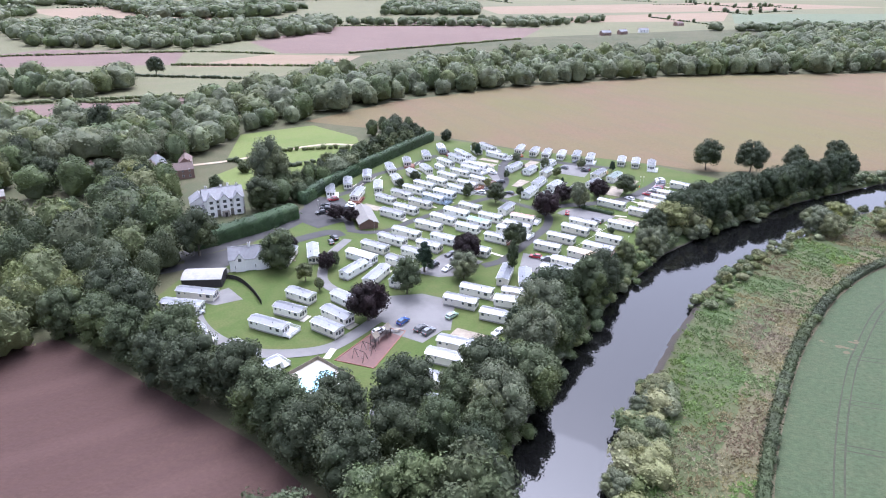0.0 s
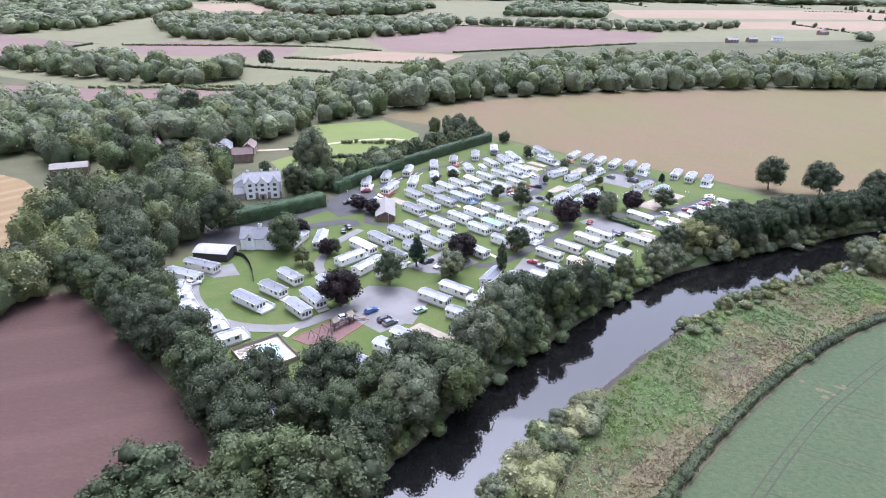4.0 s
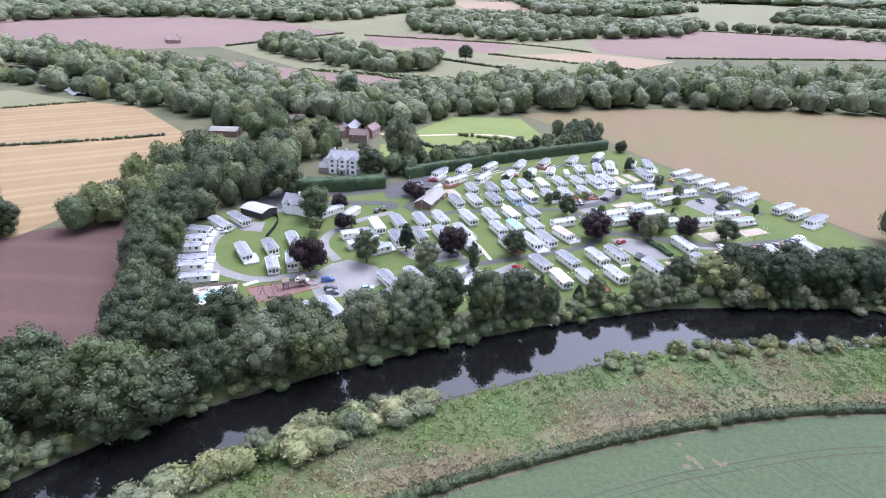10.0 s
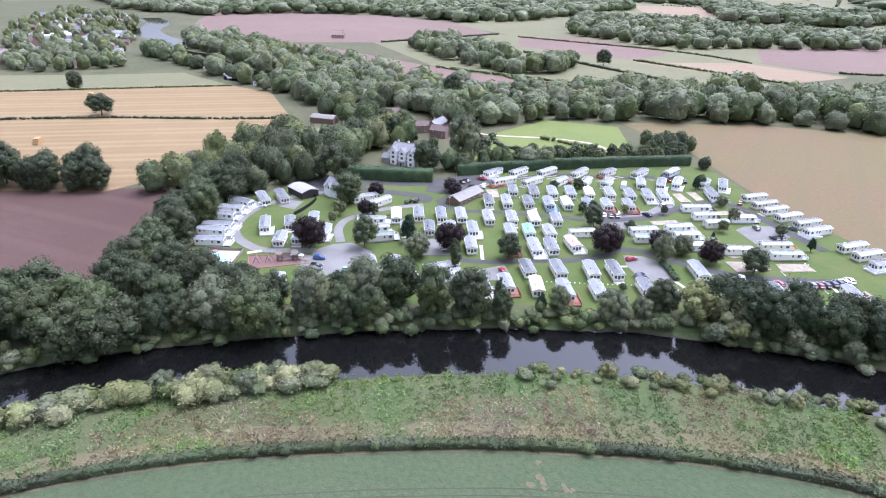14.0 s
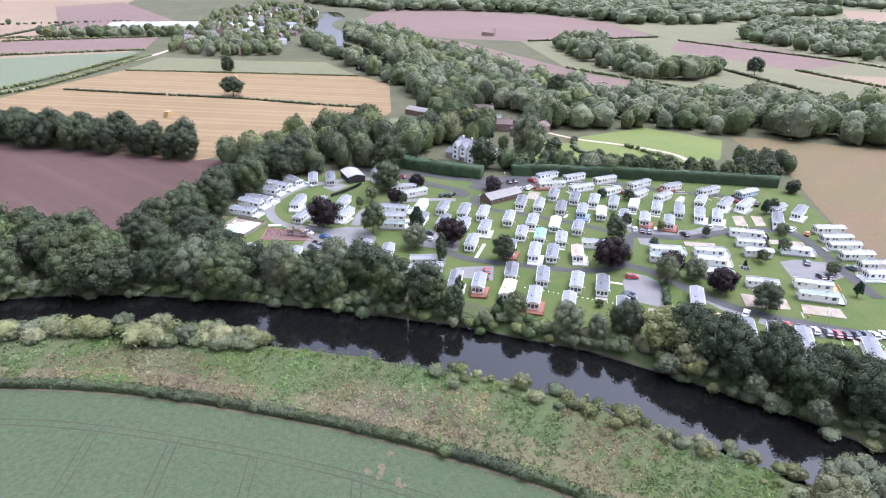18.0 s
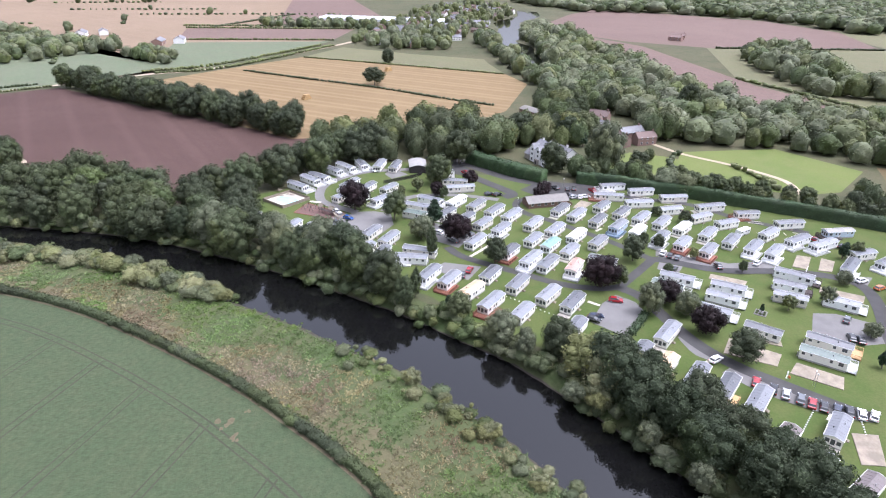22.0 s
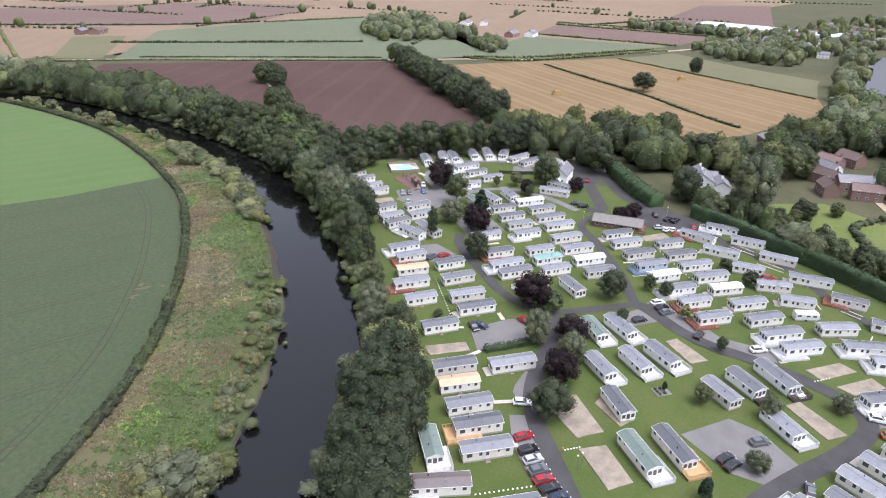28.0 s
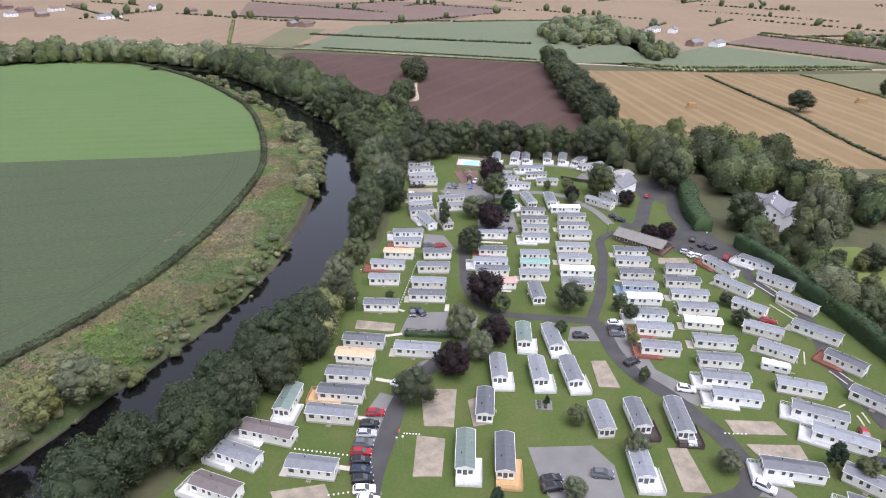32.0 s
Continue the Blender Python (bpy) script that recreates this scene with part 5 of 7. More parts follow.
def clipped_hedge(pts, half, height, label, seed, mat=None):
    """A tall hedge clipped to a flat top, its faces rough with shoots."""
    line = smooth_line(pts, 0.9)
    n = normals_of(line)
    prof = [(-1.0, 0.0), (-1.0, 0.35), (-0.97, 0.7), (-0.9, 0.95), (-0.5, 1.0), (0.0, 1.01), (0.5, 1.0), (0.9, 0.95), (0.97, 0.7), (1.0, 0.35), (1.0, 0.0)]
    rng = np.random.default_rng(seed)
    V = []
    for i, p in enumerate(line):
        for a, b in prof:
            k = half * a * (1 + 0.22 * noise.noise((p[0] * 0.5, p[1] * 0.5, b * 3 + seed)) + 0.14 * noise.noise((p[0] * 0.16, p[1] * 0.16, seed)))
            V.append((p[0] + n[i, 0] * k, p[1] + n[i, 1] * k, b * height * (1 + 0.08 * noise.noise((p[0] * 0.3, p[1] * 0.3, a)) + 0.08 * noise.noise((p[0] * 0.1, p[1] * 0.1, seed)))))
    m = len(prof)
    F = []
    for i in range(len(line) - 1):
        for j in range(m - 1):
            a, b, c_, d = i * m + j, i * m + j + 1, (i + 1) * m + j + 1, (i + 1) * m + j
            F += [(a, b, c_), (a, c_, d)]
    F += [(0, j + 1, j) for j in range(1, m - 1)] + [((len(line) - 1) * m, (len(line) - 1) * m + j, (len(line) - 1) * m + j + 1) for j in range(1, m - 1)]
    V, F = np.array(V), np.array(F)
    q = V[rng.integers(0, len(V), len(V) * 5)] + rng.normal(0, 0.28, (len(V) * 5, 3))
    q = q[q[:, 2] > 0.2]
    t = rng.normal(size=(len(q), 3)) * 0.28
    b = rng.normal(size=(len(q), 3)) * 0.28
    V2 = np.stack([q, q + t, q + b], 1).reshape(-1, 3)
    me = tri_mesh("hedge", np.vstack([V, V2]), np.vstack([F, len(V) + np.arange(len(V2)).reshape(-1, 3)]), mat or LEAF_HEDGE)
    return tagged(new("hedge", me), label, "hedge")


clipped_hedge(HEDGE_EAST[2:-2:4], 1.05, 1.55, "low dense hawthorn hedge round the crop field", 3, LEAF_DARK)
clipped_hedge([(-62, 255), (-56, 272), (-46, 297), (-36, 318), (-24, 342), (-11, 366)], 2.0, 5.2, "tall clipped conifer hedge behind the caravans", 1)
clipped_hedge([(-91, 207), (-82, 216), (-72, 226), (-62, 240)], 3.2, 5.5, "tall clipped hedge below the white house", 2)
tree("bank_oak", -2, 366, 6.5, 0, "clipped round at the hedge end", wide=1.25)

# single trees of the park
for kind, x, y, h, wd in (("copper", *[(39.5, 244.7)][0], 10.5, 1.0), ("copper", *[(-22.4, 158.9)][0], 12, 1.0), ("copper", *[(6.3, 199.7)][0], 10.5, 0.9), ("copper", *[(65.7, 268.5)][0], 8.5, 1.0), ("copper", *[(48.8, 262.2)][0], 7.5, 1.0),
                        ("copper", *[(-56.4, 206.1)][0], 6.5, 1.0), ("copper", *[(-44.6, 237.7)][0], 6, 1.0), ("copper", *[(-38.4, 235.4)][0], 6, 1.0), ("copper", *[(-40.1, 191.8)][0], 6.5, 0.9),
                        ("oak", *[(78.7, 273.6)][0], 9, 1.15), ("oak", *[(19.9, 259.7)][0], 9, 1.1), ("ash", *[(38.6, 250.7)][0], 7, 1.1), ("oak", *[(23.7, 212.5)][0], 9.5, 1.0), ("ash", *[(-12.5, 175.7)][0], 12, 0.95), ("conifer", *[(-7.7, 191.2)][0], 11, 1.15),
                        ("bank_ash", *[(-55.7, 191.8)][0], 14.5, 0.95), ("crack", *[(5.2, 186.9)][0], 9, 1.0), ("crack", *[(55.0, 255.4)][0], 10, 0.75), ("crack", *[(56.0, 266.2)][0], 8, 0.9), ("lime", *[(-45.5, 182.9)][0], 7, 1.0), ("ash", *[(-38.0, 194.5)][0], 5.5, 1.0), ("lime", *[(-39.7, 176.5)][0], 5, 0.8),
                        ("golden", -112, 227, 15, 1.0), ("crack", -79, 271, 24, 0.75), ("lime", -66, 262, 9, 1.1), ("bank_oak", -76, 246, 15, 1.1), ("oak", *[(-85.9, 201.3)][0], 17, 1.0), ("oak", *[(-127.6, 234.9)][0], 17, 1.1), ("lime", *[(-136.2, 271.3)][0], 16, 1.0),
                        ("ash", *[(27.2, 294.2)][0], 4.5, 0.9), ("ash", *[(7.8, 266.4)][0], 5.5, 1.0), ("golden", *[(17.5, 281.2)][0], 4.5, 0.9), ("conifer", *[(15.0, 334.0)][0], 7, 1.0), ("oak", *[(-16.1, 289.1)][0], 5, 1.1), ("oak", *[(-22.3, 279.8)][0], 4, 1.2),
                        ("lime", *[(51.8, 297.7)][0], 5.5, 1.0), ("crack", *[(34.6, 323.5)][0], 5, 1.0), ("ash", *[(61.7, 227.0)][0], 2.6, 1.3), ("conifer", *[(53.1, 289.3)][0], 3, 0.9), ("conifer", *[(80.6, 308.1)][0], 6, 0.9), ("crack", *[(66.4, 313.6)][0], 5, 1.0),
                        ("oak", 128.8, 313, 16, 1.0), ("oak", 149, 309, 16, 1.0), ("oak", 172, 312, 13, 1.0), ("oak", 195, 318, 15, 1.0),
                        ("poplar", *[(21.0, 191.0)][0], 13, 0.95), ("oak", -284, 138, 14, 1.35), ("bank_oak", -391, 139, 13, 1.1), ("bank_oak", -191, 347, 23, 0.8), ("oak", -265, 590, 16, 1.1),
                        ("lime", *[(13.9, 339.3)][0], 6.5, 1.0), ("crack", *[(47.6, 311.2)][0], 6, 0.8), ("ash", *[(31.1, 268.2)][0], 5, 1.0), ("crack", *[(55.5, 265.7)][0], 7, 0.9), ("oak", *[(8.6, 271.9)][0], 5, 1.0),
                        ("golden", -138, 264, 16, 1.1), ("bank_oak", *[(-85.0, 289.2)][0], 9, 1.25), ("bank_lime", *[(-99.1, 298.4)][0], 6, 1.3), ("conifer", *[(-122.0, 268.7)][0], 9, 1.2), ("bank_ash", *[(-102.7, 268.8)][0], 8, 1.1), ("bank_lime", *[(-81.3, 287.2)][0], 6, 1.1), ("bank_oak", *[(-75.2, 282.1)][0], 7, 1.1), ("golden", 152, 238, 10.5, 1.35), ("crack", 143, 233.5, 9.5, 1.45), ("willow", 160, 246, 6.5, 1.2)):
    if h > 1:
        tree(kind, x, y, h, 0, "on the park lawn" if -70 < x < 120 and y > 100 else "standing alone", "park trees" if -70 < x < 120 else "", wd)

for kind, x, y, h in (("bank_oak", -177, 271, 15), ("bank_ash", -165, 268, 16), ("bank_oak", -152, 269, 15), ("bank_lime", -143, 277, 14), ("bank_ash", -188, 280, 14), ("bank_sycamore", -131, 262, 14)):
    tree(kind, x, y, h, 0, "below the hamlet", "hamlet trees")

# willow scrub on the near bank
rngs = np.random.default_rng(33)
for p, nn in list(zip(RIVER, side))[::1]:
    if not (-170 < p[1] < 285 and p[0] < 205):
        continue
    dens = 0.15 if p[1] < 20 else 0.6 if p[1] < 138 else (0.0 if p[1] < 184 else 0.5)
    if rngs.uniform() < dens:
        q = p + nn * (HALF + rngs.uniform(1.5, 6.5))
        hgt = rngs.uniform(3.5, 7.0) if p[1] < 135 else rngs.uniform(2.0, 4.2)
        tree("willow" if rngs.uniform() < 0.65 else "crack", q[0], q[1], hgt, -0.8, "bushy at the water's edge", "bank willows", 1.15)
for x, y, h in ([(145.1, 226.8)][0] + (9,), [(168.2, 230.5)][0] + (8,), [(22.3, -50.3)][0] + (8,), [(32.5, 48.9)][0] + (6,)):
    tree("willow", x, y, h, 0, "on the far meadow bank", "bank willows", 1.1)

# scrub under the trees of the park's bank
rngb = np.random.default_rng(71)
scrub = []
for p, nn in zip(RIVER, side):
    if -190 < p[1] < 300 and p[0] < 230:
        for k in range(4):
            q = p - nn * (HALF + rngb.uniform(0.0, 5.5)) + rngb.uniform(-2, 2, 2)
            dd = float(river_distance(q[:1], q[1:])[0])
            scrub.append((q[0], q[1], -2.2 * max(0.0, min(1.0, (HALF + 4 - dd) / 5)), rngb.uniform(1.1, 2.3), rngb.uniform(1.4, 3.6)))
joined_crowns([(x, y, z, h, r / h / 0.6) for x, y, z, r, h in scrub], ["scrub", "scrub", "scrub_olive", "scrub_grey"], "dense shrubs under the trees of the bank", 72, "shrubs", "shrubs")
near = []
for p, nn in zip(RIVER, side):
    if not (-190 < p[1] < 262 and p[0] < 190):
        continue
    many, reach, tallest = (1, 6.0, 3.0) if p[1] < 20 else (4, 7.5, 4.8) if p[1] < 139 else ((0, 1, 1) if p[1] < 180 else (3, 9.0, 2.4))
    for k in range(many):
        q = p + nn * (HALF + rngb.uniform(0.4, reach)) + rngb.uniform(-2, 2, 2)
        dd = float(river_distance(q[:1], q[1:])[0])
        near.append((q[0], q[1], bank_drop(dd), rngb.uniform(0.35, 1.0) ** 1.4 * tallest, rngb.uniform(1.0, 1.7)))
joined_crowns(near, ["sallow", "scrub_olive", "scrub_grey", "sallow", "scrub"], "bushy pale willow scrub at the water's edge", 73, "shrubs", "shrubs")

# tall weeds over the river meadow
def tufts(spots, mat, label, seed):
    """Upright leaf blades in loose tufts: spots are (x, y, spread, height)."""
    rng = np.random.default_rng(seed)
    p = np.array(spots)
    k = 7
    m = len(p)
    root = np.repeat(p[:, :2], k, 0) + rng.normal(0, 1, (m * k, 2)) * np.repeat(p[:, 2:3], k, 0) * 0.6
    h = np.repeat(p[:, 3], k) * rng.uniform(0.5, 1.2, m * k)
    w = rng.uniform(0, math.tau, m * k)
    side_ = np.stack([np.cos(w), np.sin(w)], 1) * (0.14 + 0.12 * h)[:, None]
    lean = rng.normal(0, 0.8, (m * k, 2)) * h[:, None]
    z0 = np.full(m * k, 0.05)
    V = np.stack([np.column_stack([root - side_, z0]), np.column_stack([root + side_, z0]), np.column_stack([root + lean + side_ * 0.4, z0 + h]), np.column_stack([root + lean - side_ * 0.6, z0 + h * 0.9])], 1).reshape(-1, 3)
    i0 = 4 * np.arange(m * k)[:, None]
    F = np.vstack([i0 + [0, 1, 2], i0 + [0, 2, 3]])
    tagged(new("weeds", tri_mesh("weeds", V, F, mat)), label, "weeds", kind="stuff")


rngw = np.random.default_rng(44)
weeds = {0: [], 1: [], 2: []}
for (p, q) in inner:
    wdt = np.linalg.norm(p - q) - HALF - 4
    for k in range(int(wdt * 5.0)):
        e = q + (p - q) / np.linalg.norm(p - q) * (HALF + 3.6 + rngw.uniform(0, max(wdt, 1))) + rngw.uniform(-1.6, 1.6, 2)
        u = np.linalg.norm(e - q) / np.linalg.norm(p - q)
        f = 0.5 - 0.7 * u + 0.95 * noise.noise((e[0] * 0.05, e[1] * 0.05, 1)) + 0.45 * noise.noise((e[0] * 0.2, e[1] * 0.2, 2)) + rngw.normal(0, 0.08) - 0.28 * min(1.0, max(0.0, (e[1] - 185) / 20))
        weeds[0 if f > -0.06 else (1 if f > -0.5 else 2)].append((e[0], e[1], rngw.uniform(0.3, 0.8), rngw.uniform(0.15, 0.5)))
tufts(weeds[0], LEAF_WEED, "tall green nettles and butterbur", 51)
tufts(weeds[1], LEAF_DRY, "dry straw-coloured grass", 52)
tufts(weeds[2], LEAF_DOCK, "rusty brown dock stalks", 53)

# ---- static caravans ----
SOUTH_ROW = [
    (-15.2, 106.1, 337, 9.6, "cream"), (-10.8, 114.0, 341, 11.1, "plain"), (-7.1, 121.3, 341, 10.3, "grey"),
    (-3.5, 129.2, 339, 12.0, "cream"), (0.5, 138.1, 339, 11.5, "plain"), (3.4, 144.4, 339, 11.7, "grey"),
    (14.3, 160.3, 339, 9.6, "cream"), (18.7, 168.6, 343, 9.0, "plain"), (21.3, 174.1, 343, 9.0, "grey"),
    (9.0, 175.5, 336, 10.0, "cream"), (4.0, 168.6, 337, 10.0, "grey"), (24.6, 184.3, 264, 10.9, "white"),
    (18.6, 187.0, 75, 11.5, "grey"),
]
RIVER_ROWS = [
    (35.9, 190.6, 333, 10.3, "white"), (39.7, 197.1, 331, 9.4, "deckred"), (46.5, 203.9, 325, 9.7, "tan"),
    (53.4, 209.5, 328, 10.6, "deckred"), (35.4, 210.2, 331, 9.1, "plain"), (41.6, 218.4, 330, 10.0, "grey"),
    (59.0, 218.1, 328, 9.0, "plain"), (48.3, 227.0, 326, 10.2, "grey"), (52.6, 233.6, 327, 10.5, "cream"),
    (66.8, 231.8, 328, 9.7, "plain"), (78.8, 246.3, 323, 10.5, "grey"), (83.6, 251.5, 322, 9.4, "tan"),
    (88.2, 257.9, 324, 10.3, "plain"), (92.5, 263.5, 323, 10.3, "decktan"), (68.7, 256.6, 324, 11.3, "cream"),
]
CENTRE_ROWS = [
    (9.8, 206.4, 328, 10.1, "plain"), (18.0, 217.7, 328, 9.2, "deckred"), (23.7, 224.5, 328, 10.9, "white"),
    (26.7, 229.8, 328, 10.4, "plain"), (29.3, 238.1, 333, 9.0, "pink"), (-16.4, 195.8, 327, 9.0, "cream"),
    (-11.5, 203.1, 327, 9.6, "plain"), (-6.7, 209.7, 327, 9.3, "grey"), (-1.7, 216.3, 328, 9.4, "white"),
    (7.5, 227.2, 328, 9.1, "plain"), (11.8, 232.7, 327, 9.0, "teal"), (16.7, 238.7, 328, 9.2, "cream"),
]
CENTRE_WEST = [
    (-29.6, 199.7, 328, 11.2, "pale"), (-25.8, 207.8, 328, 10.2, "grey"), (-20.3, 214.9, 328, 10.9, "cream"),
    (-15.6, 221.3, 328, 11.2, "plain"), (-7.5, 228.9, 328, 10.7, "grey"), (-2.0, 236.3, 326, 10.6, "cream"),
    (3.2, 243.4, 326, 10.4, "pale"), (8.9, 250.1, 324, 9.4, "grey"), (-22.9, 185.0, 68, 12.0, "cream"),
    (-30.8, 189.1, 59, 10.5, "white"), (-31.2, 159.1, 322, 10.0, "cream"), (-46.6, 201.6, 283, 12.0, "grey"),
    (-15.0, 183.6, 68, 9.7, "green"), (-54.7, 199.4, 266, 11.0, "grey"),
]
CRESCENT = [
    (-32.9, 152.3, 326, 9.0, "grey"), (-30.4, 168.7, 321, 9.3, "white"), (-49.1, 153.1, 336, 11.3, "white"),
    (-45.3, 161.5, 336, 9.2, "cream"), (-44.1, 170.8, 330, 9.0, "plain"), (-78.3, 154.3, 25, 11.2, "white"),
    (-73.0, 147.7, 46, 11.3, "white"), (-67.2, 143.0, 49, 9.3, "white"), (-57.8, 138.1, 52, 10.8, "white"),
    (-53.8, 134.7, 47, 10.4, "white"), (-45.2, 131.1, 52, 10.2, "white"), (-77.0, 163.4, 351, 12.0, "plain"),
    (-75.5, 171.0, 350, 12.0, "grey"),
]
NORTH_ROWS = [
    (-22.5, 241.4, 326, 10.5, "cream"), (-17.5, 247.1, 326, 10.7, "plain"), (-11.9, 254.3, 326, 10.3, "grey"),
    (-6.4, 260.9, 324, 10.3, "deckblue"), (-1.8, 267.0, 326, 9.9, "pale"), (3.9, 273.8, 323, 10.1, "white"),
    (8.5, 280.3, 323, 9.3, "deckred"), (14.1, 287.5, 322, 9.6, "deckred"), (-26.9, 258.9, 323, 9.2, "plain"),
    (-20.3, 265.4, 324, 10.3, "grey"), (-15.5, 272.0, 323, 10.5, "cream"), (-10.9, 278.6, 323, 10.7, "plain"),
    (-5.6, 284.8, 320, 9.7, "palegreen"), (-0.6, 292.6, 321, 10.4, "cream"), (5.5, 298.8, 322, 10.2, "plain"),
    (10.8, 304.6, 320, 10.7, "white"), (14.4, 310.4, 318, 10.4, "white"), (24.8, 330.9, 318, 11.5, "white"),
]
LANE = [
    (-39.7, 264.6, 263, 12.0, "deckred"), (-31.9, 275.3, 276, 11.2, "cream"), (-24.6, 286.1, 285, 9.1, "plain"),
    (-17.2, 295.5, 298, 9.7, "grey"), (-11.4, 303.6, 293, 9.0, "cream"), (-1.9, 315.7, 311, 10.0, "plain"),
    (3.6, 323.7, 303, 11.0, "white"), (7.0, 331.2, 299, 11.9, "white"), (14.6, 340.7, 287, 9.0, "plain"),
    (-52.4, 269.0, 282, 10.7, "white"), (-46.3, 279.9, 279, 10.6, "plain"), (-38.9, 291.7, 276, 11.0, "grey"),
    (-28.9, 303.6, 285, 11.9, "cream"), (-21.6, 315.6, 278, 9.2, "deckred"), (-12.3, 328.1, 280, 10.9, "plain"),
    (-4.7, 342.8, 280, 11.0, "bluegrey"),
]
GREEN = [
    (23.7, 248.6, 62, 9.0, "plain"), (41.2, 265.0, 55, 9.2, "green"), (35.4, 269.8, 63, 10.1, "white"),
    (55.8, 274.0, 59, 9.3, "white"), (47.9, 279.6, 60, 9.3, "white"), (41.2, 283.8, 63, 9.9, "white"),
    (66.3, 283.6, 54, 9.3, "plain"), (47.0, 300.3, 62, 9.0, "grey"), (39.4, 303.6, 60, 9.1, "deckdark"),
    (32.0, 308.7, 56, 11.3, "deckdark"), (78.3, 294.0, 56, 11.0, "green"), (71.9, 298.8, 55, 10.8, "decktan"),
    (49.7, 314.3, 57, 9.4, "white"),
]
BANK = [
    (103.8, 259.8, 51, 9.2, "green"), (97.2, 269.1, 322, 10.6, "grey"), (111.0, 268.0, 314, 11.8, "brown"),
    (118.2, 271.9, 307, 9.0, "white"), (124.1, 278.2, 308, 9.7, "brown"), (106.6, 282.2, 321, 9.8, "cream"),
    (38.3, 342.8, 252, 11.0, "plain"), (45.7, 338.1, 252, 11.0, "grey"), (51.9, 335.0, 252, 11.0, "cream"),
    (59.3, 332.2, 252, 11.0, "plain"), (67.2, 331.6, 252, 11.0, "grey"), (73.5, 326.9, 252, 11.0, "white"),
    (88.6, 321.9, 252, 11.0, "plain"), (95.0, 318.9, 252, 11.0, "grey"), (102.1, 315.7, 252, 11.0, "white"),
    (20.7, 346.4, 302, 12.0, "white"),
]
BODY = {
    # cladding, roof, deck
    "plain": (CREAM, ROOF_GREY, None, "cream static caravan with grey roof"), "grey": (BEIGE, ROOF_GREY, None, "beige static caravan with grey roof"),
    "cream": (CREAM, ROOF_GREY, "step", "cream static caravan with grey roof and small step"), "white": (WHITE, ROOF_GREY, DECKWHITE, "white static caravan with grey roof and white railed deck"),
    "tan": (CREAM, ROOF_TAN, None, "cream static caravan with tan roof"), "pink": (CREAM, ROOF_PINK, DECKWHITE, "cream static caravan with terracotta roof and deck"),
    "teal": (WHITE, ROOF_TEAL, None, "white static caravan with teal roof"), "pale": (WHITE, ROOF_WHITE, None, "older white static caravan with white roof"),
    "palegreen": (CREAM, ROOF_WHITE, "step", "older pale static caravan with white roof"), "green": (CREAM, ROOF_GREEN, DECKWHITE, "cream static caravan with grey-green roof and deck"),
    "brown": (CREAM, ROOF_BROWN, DECKWHITE, "cream lodge caravan with brown roof and pale deck"), "deckred": (CREAM, ROOF_GREY, DECKRED, "cream static caravan with red-brown timber deck"),
    "decktan": (BEIGE, ROOF_GREY, DECKTAN, "beige static caravan with new timber deck"), "deckdark": (WHITE, ROOF_GREY, DECKDARK, "white static caravan with dark timber deck"),
    "deckblue": (BLUECLAD, ROOF_GREY, BLUEDECK, "pale blue static caravan with blue timber porch"), "bluegrey": (BLUECLAD, ROOF_PALE, DECKDARK, "blue-grey static caravan on a dark base"),
}


def window_shape(w, h):
    """A window in the y-z plane, facing +x, from its lower middle: frame bars, sill and a set-back pane."""
    sh = Shape()
    b = 0.07
    sh.box(-0.02, 0.04, -w / 2, w / 2, 0, b).box(-0.02, 0.04, -w / 2, w / 2, h - b, h)
    sh.box(-0.02, 0.04, -w / 2, -w / 2 + b, b, h - b).box(-0.02, 0.04, w / 2 - b, w / 2, b, h - b)
    sh.box(-0.02, 0.012, -w / 2 + b, w / 2 - b, b, h - b, 1)
    return sh


WIN_MESH = {}


def window(parent, x, y, z, yaw, w, h, name="window"):
    key = (round(w, 2), round(h, 2))
    if key not in WIN_MESH:
        WIN_MESH[key] = window_shape(w, h).mesh("window", FRAMEWHITE, GLASS)
    ob = new(name, WIN_MESH[key])
    ob.parent = parent
    ob.matrix_basis = pose(x, y, z, 0, 0, yaw)
    return ob


def railing(parent, pts, z, mat, h=1.0):
    """Posts, top rail and balusters along a line of deck corners."""
    for (x0, y0), (x1, y1) in zip(pts[:-1], pts[1:]):
        sh = Shape()
        L = math.hypot(x1 - x0, y1 - y0)
        for k in range(int(L / 0.25) + 1):
            t = min(1, k * 0.25 / L)
            x, y = x0 + (x1 - x0) * t, y0 + (y1 - y0) * t
            r = 0.05 if k % 6 == 0 else 0.03
            sh.box(x - r, x + r, y - r, y + r, z, z + h)
        sh.tube((x0, y0, z + h), (x1, y1, z + h), 0.06, 0.06, 4)
        sh.tube((x0, y0, z + 0.12), (x1, y1, z + 0.12), 0.05, 0.05, 4)
        part("railing", sh, mat, parent)


